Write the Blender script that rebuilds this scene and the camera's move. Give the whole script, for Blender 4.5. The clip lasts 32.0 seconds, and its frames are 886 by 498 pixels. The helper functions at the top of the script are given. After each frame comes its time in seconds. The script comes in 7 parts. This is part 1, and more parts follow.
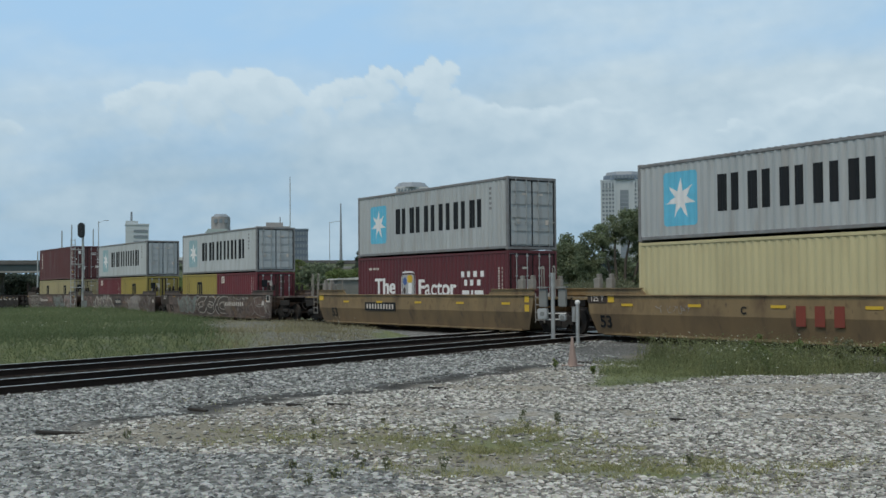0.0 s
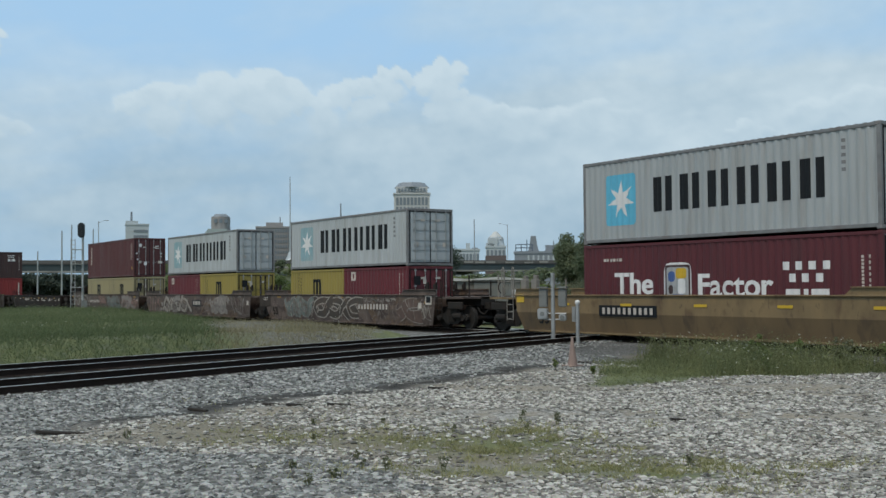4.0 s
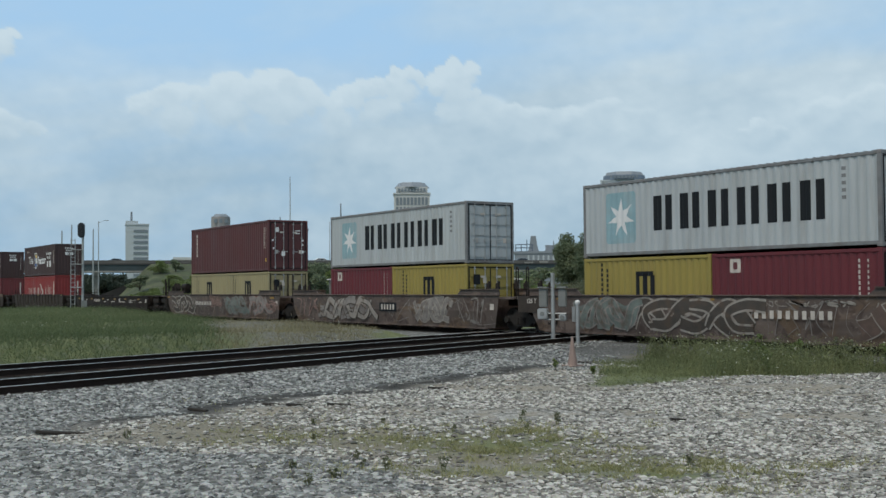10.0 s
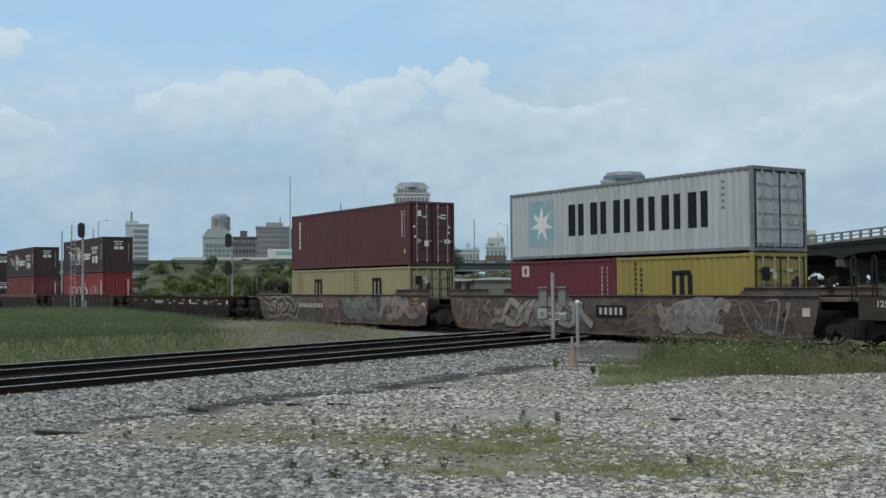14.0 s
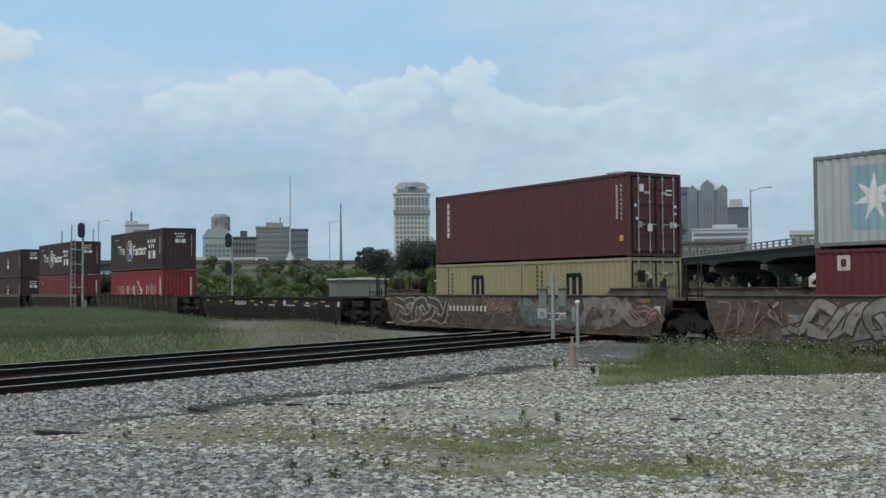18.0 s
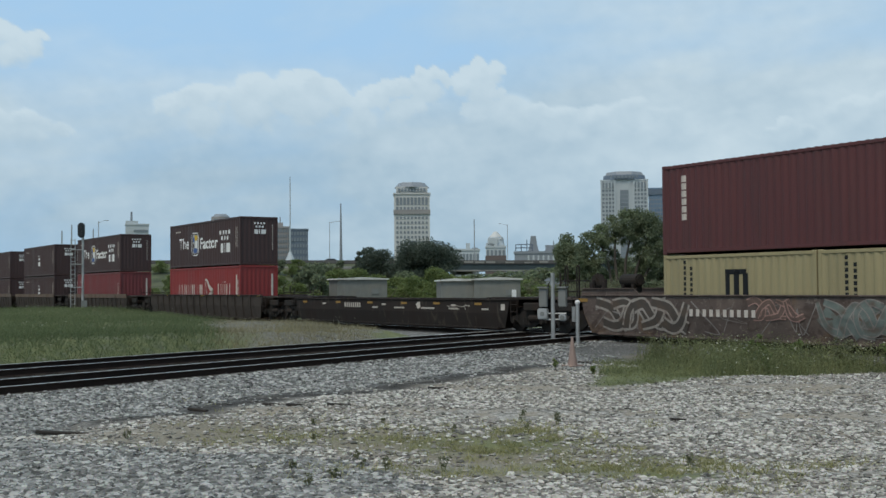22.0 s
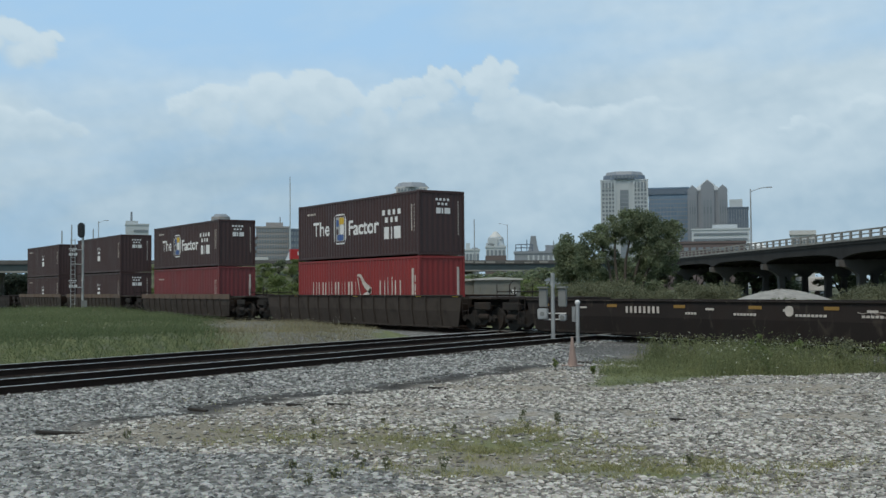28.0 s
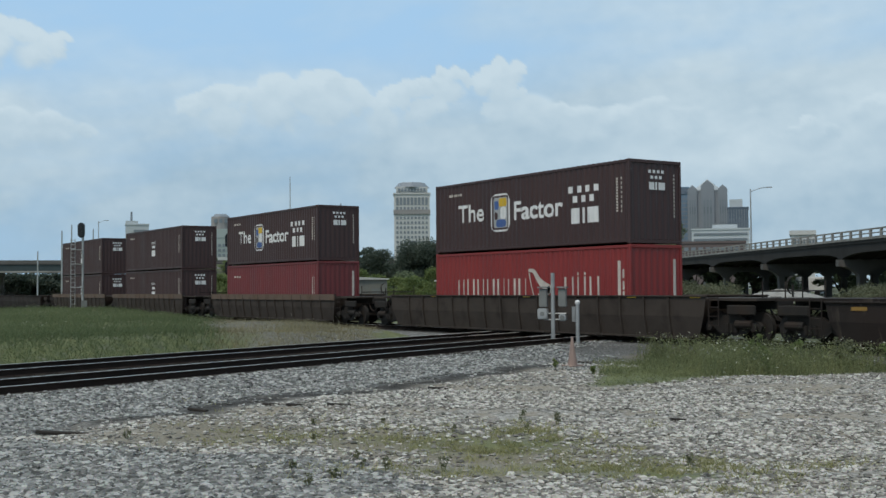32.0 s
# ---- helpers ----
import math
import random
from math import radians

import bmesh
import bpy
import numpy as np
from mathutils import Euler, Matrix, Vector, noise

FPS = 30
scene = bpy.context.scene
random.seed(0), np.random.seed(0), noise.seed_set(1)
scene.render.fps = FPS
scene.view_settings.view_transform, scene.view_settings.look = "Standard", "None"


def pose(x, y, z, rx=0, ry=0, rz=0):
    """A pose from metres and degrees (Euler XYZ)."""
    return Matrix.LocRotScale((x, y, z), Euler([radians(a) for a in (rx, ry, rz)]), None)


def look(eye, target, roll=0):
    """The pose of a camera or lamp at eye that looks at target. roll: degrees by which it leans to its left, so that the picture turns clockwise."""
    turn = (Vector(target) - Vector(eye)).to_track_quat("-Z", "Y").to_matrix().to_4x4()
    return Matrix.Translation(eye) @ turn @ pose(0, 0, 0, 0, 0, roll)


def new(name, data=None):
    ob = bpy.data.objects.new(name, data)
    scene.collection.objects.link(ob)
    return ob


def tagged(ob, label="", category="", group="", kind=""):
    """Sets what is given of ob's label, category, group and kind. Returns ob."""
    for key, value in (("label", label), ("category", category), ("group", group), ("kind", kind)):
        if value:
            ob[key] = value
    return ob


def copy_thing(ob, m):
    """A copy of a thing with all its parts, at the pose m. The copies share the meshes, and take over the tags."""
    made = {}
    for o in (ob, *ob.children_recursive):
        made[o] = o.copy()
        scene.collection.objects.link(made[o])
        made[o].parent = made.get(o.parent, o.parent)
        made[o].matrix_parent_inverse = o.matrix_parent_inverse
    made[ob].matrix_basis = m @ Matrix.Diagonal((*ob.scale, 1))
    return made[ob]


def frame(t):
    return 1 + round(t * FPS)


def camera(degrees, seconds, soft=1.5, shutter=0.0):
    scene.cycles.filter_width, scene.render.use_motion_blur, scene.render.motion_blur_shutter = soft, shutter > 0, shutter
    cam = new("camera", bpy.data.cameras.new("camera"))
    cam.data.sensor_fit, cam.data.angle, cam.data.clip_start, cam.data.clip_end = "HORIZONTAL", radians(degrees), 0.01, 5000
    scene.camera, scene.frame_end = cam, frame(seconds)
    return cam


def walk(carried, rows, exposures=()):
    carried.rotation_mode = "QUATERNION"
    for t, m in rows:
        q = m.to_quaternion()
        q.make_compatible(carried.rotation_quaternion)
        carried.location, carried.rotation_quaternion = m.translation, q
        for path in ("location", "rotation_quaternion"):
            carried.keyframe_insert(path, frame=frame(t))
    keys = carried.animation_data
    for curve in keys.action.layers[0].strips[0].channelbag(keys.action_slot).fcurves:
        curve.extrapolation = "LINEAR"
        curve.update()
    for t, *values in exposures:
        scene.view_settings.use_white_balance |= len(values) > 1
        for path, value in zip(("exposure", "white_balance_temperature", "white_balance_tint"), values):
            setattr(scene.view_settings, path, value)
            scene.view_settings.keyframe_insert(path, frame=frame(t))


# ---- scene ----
# World: metres; the train's track runs along x at y = 0, rail tops at z = 0.
EYE = (0.0, -27.07, 1.70)
YAW, PITCH, ROLL = 57.06, 2.02, -0.42
cam = camera(43.24, 32.0)
VIEW = pose(*EYE, 90 + PITCH, 0, YAW) @ pose(0, 0, 0, 0, 0, ROLL)
walk(cam, [(0.0, VIEW), (32.0, VIEW)])


def bearing(deg, dist, z=0.0):
    """A place at a compass bearing (degrees left of +y) and a distance from the viewpoint."""
    a = radians(deg)
    return Vector((EYE[0] - math.sin(a) * dist, EYE[1] + math.cos(a) * dist, z))


# ---------- light ----------
SUN_EL, SUN_AZ = 58.0, 155.0      # degrees; azimuth clockwise from +y
world = bpy.data.worlds.new("overcast_sky")
scene.world = world
world.use_nodes = True
wn, wl = world.node_tree.nodes, world.node_tree.links
sky = wn.new("ShaderNodeTexSky")
sky.sky_type, sky.sun_disc = "NISHITA", False
sky.sun_elevation, sky.sun_rotation = radians(SUN_EL), radians(SUN_AZ)
sky.air_density, sky.dust_density, sky.ozone_density = 1.0, 2.0, 1.0
grey = wn.new("ShaderNodeMix")
grey.data_type = "RGBA"
grey.inputs["Factor"].default_value = 0.85
grey.inputs["B"].default_value = (5.15, 7.15, 8.65, 1)
wl.new(sky.outputs[0], grey.inputs["A"])
wl.new(grey.outputs["Result"], wn["Background"].inputs["Color"])
wn["Background"].inputs["Strength"].default_value = 0.077
sun = new("sun", bpy.data.lights.new("sun", "SUN"))
sun.data.energy, sun.data.angle, sun.data.color = 1.75, radians(14), (1.0, 0.905, 0.77)
a, e = radians(SUN_AZ), radians(SUN_EL)
sun.matrix_world = look((0, 0, 0), (-math.sin(a) * math.cos(e), -math.cos(a) * math.cos(e), -math.sin(e)))
scene.view_settings.exposure = 0.0


# ---------- materials ----------
def surf(name, col, rough=0.6, metal=0.0, var=0.25, scale=3.0, grain=40.0, bump=0.15, dirt=None, dirt_amt=0.5, dirt_scale=1.2, stretch=(1, 1, 1), each=0.0, more=()):
    """A painted or raw surface: base colour, broad patches, fine grain, stains and a fine relief."""
    m = bpy.data.materials.new(name)
    m.use_nodes = True
    n, l = m.node_tree.nodes, m.node_tree.links
    b = n["Principled BSDF"]
    tc = n.new("ShaderNodeTexCoord")
    mp = n.new("ShaderNodeMapping")
    mp.inputs["Scale"].default_value = stretch
    l.new(tc.outputs["Object"], mp.inputs["Vector"])

    def noise_tex(sc, detail=4.0):
        t = n.new("ShaderNodeTexNoise")
        t.inputs["Scale"].default_value, t.inputs["Detail"].default_value = sc, detail
        l.new(mp.outputs[0], t.inputs["Vector"])
        return t

    def mix(fac, ca, cb, blend="MIX"):
        x = n.new("ShaderNodeMix")
        x.data_type, x.blend_type = "RGBA", blend
        for s, v in (("Factor", fac), ("A", ca), ("B", cb)):
            if isinstance(v, (int, float, tuple)):
                x.inputs[s].default_value = v
            else:
                l.new(v, x.inputs[s])
        return x.outputs["Result"]

    def ramp(src, lo, hi, p0=0.35, p1=0.65):
        r = n.new("ShaderNodeMapRange")
        r.inputs["From Min"].default_value, r.inputs["From Max"].default_value = p0, p1
        r.inputs["To Min"].default_value, r.inputs["To Max"].default_value = lo, hi
        l.new(src, r.inputs["Value"])
        return r.outputs[0]

    big, fine = noise_tex(scale), noise_tex(grain, 2.0)
    base = (*col, 1)
    dark = tuple(c * (1 - var) for c in col) + (1,)
    lite = tuple(min(1.0, c * (1 + var * 0.7)) for c in col) + (1,)
    c = mix(ramp(big.outputs["Fac"], 0, 1), dark, lite)
    c = mix(ramp(fine.outputs["Fac"], 0.0, 0.55), c, base)
    if dirt:
        d = noise_tex(dirt_scale, 6.0)
        c = mix(ramp(d.outputs["Fac"], 0, dirt_amt, 0.48, 0.72), c, (*dirt, 1))
    for k, (mc, amt, msc, p0, p1) in enumerate(more):
        d = noise_tex(msc, 6.0)
        d.inputs["Distortion"].default_value = 0.6 + 0.3 * k
        c = mix(ramp(d.outputs["Fac"], 0, amt, p0, p1), c, (*mc, 1))
    if each:
        oi = n.new("ShaderNodeObjectInfo")
        h = n.new("ShaderNodeHueSaturation")
        l.new(ramp(oi.outputs["Random"], 1 - each, 1 + each, 0, 1), h.inputs["Value"])
        l.new(c, h.inputs["Color"])
        c = h.outputs[0]
    l.new(c, b.inputs["Base Color"])
    l.new(ramp(big.outputs["Fac"], max(0.05, rough - 0.1), min(1, rough + 0.1)), b.inputs["Roughness"])
    b.inputs["Metallic"].default_value = metal
    if bump:
        bp = n.new("ShaderNodeBump")
        bp.inputs["Strength"].default_value, bp.inputs["Distance"].default_value = bump, 0.01
        l.new(fine.outputs["Fac"], bp.inputs["Height"])
        l.new(bp.outputs[0], b.inputs["Normal"])
    return m


RUST = (0.13, 0.06, 0.035)
M = {
    "grey_paint": surf("silver_grey_container_paint", (0.39, 0.415, 0.425), 0.55, var=0.12, scale=0.7, dirt=(0.25, 0.22, 0.19), dirt_amt=0.5, stretch=(2.2, 2.2, 0.25)),
    "light_grey_paint": surf("pale_grey_container_paint", (0.45, 0.48, 0.495), 0.55, var=0.12, scale=0.7, dirt=(0.27, 0.26, 0.245), dirt_amt=0.5, stretch=(2.2, 2.2, 0.25)),
    "grey_frame": surf("dark_grey_frame_paint", (0.2, 0.205, 0.21), 0.6, dirt=RUST, dirt_amt=0.4),
    "cream_paint": surf("pale_yellow_container_paint", (0.52, 0.465, 0.27), 0.55, var=0.1, scale=0.8, dirt=(0.35, 0.28, 0.15), dirt_amt=0.3, stretch=(1.6, 1.6, 0.35)),
    "yellow_paint": surf("mustard_yellow_container_paint", (0.31, 0.245, 0.06), 0.6, var=0.12, scale=0.8, dirt=(0.25, 0.18, 0.07), dirt_amt=0.4, stretch=(1.6, 1.6, 0.35)),
    "beige_paint": surf("faded_yellow_container_paint", (0.325, 0.28, 0.155), 0.6, var=0.12, scale=0.8, dirt=(0.28, 0.22, 0.12), dirt_amt=0.4, stretch=(1.6, 1.6, 0.35)),
    "brown_paint": surf("brown_container_paint", (0.1, 0.028, 0.029), 0.5, var=0.12, scale=0.8, dirt=(0.06, 0.03, 0.028), dirt_amt=0.4, stretch=(1.6, 1.6, 0.35)),
    "maroon_paint": surf("maroon_container_paint", (0.105, 0.02, 0.026), 0.5, var=0.12, scale=0.8, dirt=(0.06, 0.03, 0.03), dirt_amt=0.35, stretch=(1.6, 1.6, 0.35)),
    "dark_paint": surf("dark_brown_container_paint", (0.054, 0.026, 0.025), 0.5, var=0.15, scale=0.8, dirt=(0.045, 0.02, 0.02), dirt_amt=0.4, stretch=(1.6, 1.6, 0.35)),
    "red_paint": surf("bright_red_container_paint", (0.24, 0.026, 0.025), 0.5, var=0.12, scale=0.8, dirt=(0.2, 0.03, 0.03), dirt_amt=0.35, stretch=(1.6, 1.6, 0.35)),
    "dull_red_paint": surf("dull_red_container_paint", (0.165, 0.03, 0.033), 0.5, var=0.15, scale=0.8, dirt=(0.1, 0.03, 0.03), dirt_amt=0.4, stretch=(1.6, 1.6, 0.35)),
    "crimson_paint": surf("crimson_container_paint", (0.135, 0.021, 0.028), 0.5, var=0.12, scale=0.8, dirt=(0.1, 0.025, 0.03), dirt_amt=0.35, stretch=(1.6, 1.6, 0.35)),
    "wagon_yellow": surf("ochre_wagon_paint", (0.232, 0.163, 0.082), 0.65, var=0.18, scale=0.9, dirt=(0.12, 0.08, 0.045), dirt_amt=0.75, stretch=(1, 1, 0.5),
                         more=(((0.1, 0.06, 0.035), 0.6, 2.6, 0.56, 0.7), ((0.06, 0.04, 0.03), 0.6, 7.0, 0.62, 0.72))),
    # The wagon ochre at about 0.7, for the lower plates.
    "yellow_lower": surf("darker_ochre_wagon_paint", (0.165, 0.112, 0.058), 0.75, var=0.2, scale=0.9, dirt=(0.09, 0.065, 0.04), dirt_amt=0.8, stretch=(1, 1, 0.5), more=(((0.07, 0.05, 0.035), 0.6, 2.6, 0.54, 0.7),)),
    "wagon_brown": surf("weathered_brown_wagon_paint", (0.115, 0.086, 0.074), 0.8, var=0.4, scale=1.2, dirt=(0.06, 0.04, 0.034), dirt_amt=0.7, stretch=(0.7, 0.7, 1.0),
                        more=(((0.2, 0.15, 0.125), 0.65, 0.9, 0.52, 0.66), ((0.17, 0.1, 0.045), 0.45, 0.7, 0.57, 0.63), ((0.05, 0.03, 0.026), 0.65, 2.3, 0.52, 0.62), ((0.25, 0.21, 0.19), 0.5, 6.0, 0.6, 0.7))),
    "wagon_black": surf("dark_grimy_wagon_paint", (0.062, 0.05, 0.043), 0.8, var=0.3, scale=1.2, dirt=(0.02, 0.017, 0.015), dirt_amt=0.7),
    "wagon_tan": surf("dusty_tan_wagon_paint", (0.14, 0.095, 0.068), 0.75, var=0.25, scale=1.2, dirt=(0.07, 0.045, 0.03), dirt_amt=0.6),
    "wagon_dull": surf("dark_brown_wagon_paint", (0.031, 0.025, 0.0225), 0.8, var=0.3, scale=1.2, dirt=(0.025, 0.017, 0.015), dirt_amt=0.7, stretch=(1, 1, 0.4), more=(((0.1, 0.08, 0.065), 0.5, 3.0, 0.58, 0.7),)),
    "iron": surf("black_cast_iron", (0.03, 0.027, 0.025), 0.85, 0.0, dirt=(0.05, 0.03, 0.02), dirt_amt=0.5),
    "rail_side": surf("rusty_rail_steel", (0.035, 0.024, 0.02), 0.85, 0.2, dirt=(0.015, 0.012, 0.01), dirt_amt=0.5),
    "rail_top": surf("worn_rail_head_steel", (0.52, 0.51, 0.49), 0.42, 0.5, var=0.1),
    "white": surf("white_lettering_paint", (0.75, 0.75, 0.75), 0.6, var=0.06),
    "cream_mark": surf("off_white_marking_paint", (0.55, 0.5, 0.45), 0.7, var=0.2),
    "black": surf("black_lettering_paint", (0.015, 0.017, 0.02), 0.6, var=0.1),
    "star_faded": surf("sun_bleached_blue_panel_paint", (0.27, 0.42, 0.47), 0.6, var=0.12, dirt=(0.4, 0.42, 0.42), dirt_amt=0.4),
    "star_blue": surf("light_blue_panel_paint", (0.12, 0.47, 0.66), 0.5, var=0.08),
    "mark_yellow": surf("yellow_reflective_strip", (0.62, 0.4, 0.03), 0.4, var=0.1),
    "mark_ochre": surf("grimy_yellow_strip", (0.3, 0.17, 0.035), 0.6, var=0.25, dirt=(0.1, 0.06, 0.03)),
    "mark_red": surf("red_brown_marking_paint", (0.2, 0.04, 0.025), 0.6, var=0.1),
    "emblem_grey": surf("pale_grey_emblem_paint", (0.38, 0.39, 0.4), 0.6, var=0.15),
    "mark_blue": surf("blue_emblem_paint", (0.06, 0.12, 0.32), 0.6, var=0.1),
    "steel": surf("dull_galvanised_steel", (0.42, 0.43, 0.43), 0.5, 0.5, var=0.15),
    "worn_steel": surf("worn_painted_steel", (0.26, 0.24, 0.215), 0.6, 0.1, var=0.25, dirt=(0.1, 0.07, 0.05), dirt_amt=0.6),
    "teal_steel": surf("dark_teal_bridge_steel", (0.045, 0.065, 0.072), 0.6, var=0.2, scale=0.3, grain=6, dirt=(0.03, 0.035, 0.035), dirt_amt=0.5, dirt_scale=0.4),
    "box_grey": surf("grey_cabinet_paint", (0.2, 0.21, 0.205), 0.6, var=0.15, dirt=(0.15, 0.14, 0.12)),
    "tie": surf("creosoted_timber", (0.035, 0.028, 0.022), 0.9, var=0.35, scale=6, each=0.3),
    "concrete": surf("weathered_concrete", (0.3, 0.29, 0.27), 0.9, var=0.2, scale=0.25, grain=8, dirt=(0.12, 0.115, 0.11), dirt_amt=0.6, dirt_scale=0.35),
    # Near-black tone for the viaduct's deck and girders and the slope paving.
    "dark_concrete": surf("dark_bridge_concrete", (0.045, 0.043, 0.042), 0.9, var=0.25, scale=0.25, grain=8, dirt=(0.025, 0.023, 0.022), dirt_amt=0.6, dirt_scale=0.3),
    "shed": surf("painted_shed_panel", (0.19, 0.193, 0.178), 0.6, var=0.14, dirt=(0.22, 0.2, 0.16)),
    "shed_roof": surf("pale_shed_roof", (0.6, 0.6, 0.57), 0.6, var=0.1, dirt=(0.3, 0.27, 0.2)),
    "bark": surf("grey_brown_bark", (0.08, 0.067, 0.055), 0.9, var=0.3, scale=6),
    "cone": surf("sun_faded_orange_plastic", (0.3, 0.215, 0.185), 0.7, var=0.2, dirt=(0.3, 0.24, 0.2)),
    "lens": surf("dark_signal_glass", (0.02, 0.02, 0.022), 0.2, var=0.1),
    "glass": surf("dark_window_glass", (0.05, 0.06, 0.075), 0.15, var=0.2),
    "asphalt": surf("asphalt", (0.06, 0.06, 0.06), 0.9, var=0.2, scale=0.4),
    "truck_white": surf("white_trailer_paint", (0.7, 0.71, 0.7), 0.5, var=0.06),
    "car_paint": surf("silver_car_paint", (0.4, 0.41, 0.43), 0.3, 0.4, var=0.05),
    "gravel_pile": surf("crushed_stone_heap", (0.29, 0.28, 0.26), 0.95, var=0.25, scale=2, grain=14, bump=0.8),
    "pier": surf("stained_pier_concrete", (0.11, 0.106, 0.102), 0.9, var=0.2, scale=0.25, grain=8, dirt=(0.07, 0.068, 0.065), dirt_amt=0.6, dirt_scale=0.35),
    "timber": surf("dark_weathered_timber", (0.03, 0.025, 0.021), 0.9, var=0.3, scale=8),
}


for k in ("iron", "black", "rail_side", "wagon_dull", "wagon_black", "tie", "dark_concrete"):
    M[k].node_tree.nodes["Principled BSDF"].inputs["Specular IOR Level"].default_value = 0.2


# ---------- mesh helpers ----------
def box(bm, x, y, z, sx, sy, sz, rot=None):
    """A box centred at x, y, z."""
    m = Matrix.Translation((x, y, z))
    if rot:
        m = m @ rot
    return bmesh.ops.create_cube(bm, size=1, matrix=m @ Matrix.Diagonal((sx, sy, sz, 1)))


def rod(bm, p, q, r, n=8, r2=None):
    p, q = Vector(p), Vector(q)
    d = q - p
    m = Matrix.Translation((p + q) / 2) @ d.to_track_quat("Z", "Y").to_matrix().to_4x4()
    bmesh.ops.create_cone(bm, cap_ends=True, segments=n, radius1=r, radius2=r if r2 is None else r2, depth=d.length, matrix=m)


def prism(bm, outline, to3d, depth):
    """Extrudes a 2D outline; to3d(u, v, w) gives the place, w runs from 0 to depth."""
    lo = [bm.verts.new(to3d(u, v, 0)) for u, v in outline]
    hi = [bm.verts.new(to3d(u, v, depth)) for u, v in outline]
    k = len(outline)
    bm.faces.new(lo[::-1])
    bm.faces.new(hi)
    for i in range(k):
        bm.faces.new((lo[i], lo[(i + 1) % k], hi[(i + 1) % k], hi[i]))
    bmesh.ops.recalc_face_normals(bm, faces=bm.faces[:])


def mesh_of(name, bm, material):
    me = bpy.data.meshes.new(name)
    bm.to_mesh(me)
    bm.free()
    for mt in material if isinstance(material, (list, tuple)) else [material]:
        me.materials.append(mt)
    return me


def part(name, bm, material, parent, label=""):
    ob = new(name, mesh_of(name, bm, material) if isinstance(bm, bmesh.types.BMesh) else bm)
    if parent:
        ob.parent = parent
    if label:
        tagged(ob, label)
    return ob


def piece(name, me, parent, x=0, y=0, z=0, rz=0):
    """An alike piece on a shared mesh."""
    ob = new(name, me)
    ob.parent = parent
    ob.matrix_basis = pose(x, y, z, 0, 0, rz)
    return ob


def bm_new():
    return bmesh.new()


def text_mesh(body, height, material, squeeze=1.0):
    """Flat lettering in the xz plane, facing -y, centred at the origin."""
    cu = bpy.data.curves.new("lettering", "FONT")
    cu.offset = 0.03 * height
    cu.body, cu.size, cu.align_x, cu.align_y, cu.extrude = body, height * 1.38, "CENTER", "CENTER", 0.002
    ob = bpy.data.objects.new("lettering", cu)
    scene.collection.objects.link(ob)
    me = bpy.data.meshes.new_from_object(ob.evaluated_get(bpy.context.evaluated_depsgraph_get()))
    bpy.data.objects.remove(ob)
    me.transform(Matrix.Rotation(radians(90), 4, "X") @ Matrix.Diagonal((squeeze, 1, 1, 1)))
    me.materials.clear()
    me.materials.append(material)
    return me


def bars(cols, w, h, gap=0.25, d=0.006):
    """A row of plain upright bars in place of lettering, in the xz plane, centred."""
    bm = bm_new()
    step = w / cols
    for i in range(cols):
        box(bm, -w / 2 + step * (i + 0.5), 0, 0, step * (1 - gap), d, h)
    return bm


# ---------- ground ----------
def smooth(a, b, v):
    t = np.clip((v - a) / (b - a), 0, 1)
    return t * t * (3 - 2 * t)


# the double track that crosses: unit vector along it, and offsets of its four rails
DX, DY = -0.395, 0.919
PX, PY = 0.919, 0.395
RAILS = (-33.8, -32.25, -29.95, -28.4)


def wave(x, y, k, s=0.0):
    return np.sin(x * k + s) * np.cos(y * k * 1.13 - s * 1.7) + 0.5 * np.sin(x * k * 2.3 - y * k * 1.9 + s)


def ground_z(x, y):
    x, y = np.asarray(x, float), np.asarray(y, float)
    q = x * PX + y * PY
    z = -0.36 + 0.035 * wave(x, y, 0.45) + 0.02 * wave(x, y, 1.3, 2.0)
    # ballast beds of the crossing double track and of the train's track
    off = np.where(q < -31.1, (-31.1 - q) * 1.75, q + 31.1)
    bed2 = smooth(6.4, 3.1, off)
    z = z + (-0.17 - z) * bed2
    bed1 = smooth(2.9, 1.7, np.abs(y))
    z = z + (-0.17 - z) * bed1
    # grassy mound between the two lines
    mound = smooth(-34.5, -37.5, q) * smooth(-2.6, -5.5, y) * smooth(-110, -85, x)
    z = z + mound * (0.62 + 0.16 * wave(x, y, 0.12, 1.0))
    # land behind the train
    back = smooth(6, 26, y)
    z = z + back * (0.25 + 0.2 * wave(x, y, 0.07, 0.4))
    return z


def graded(lo, hi, fine_lo, fine_hi, step, grow=1.12):
    v = list(np.arange(fine_lo, fine_hi + 1e-6, step))
    s = step
    while v[-1] < hi:
        s *= grow
        v.append(v[-1] + s)
    s = step
    while v[0] > lo:
        s *= grow
        v.insert(0, v[0] - s)
    return np.array(v)


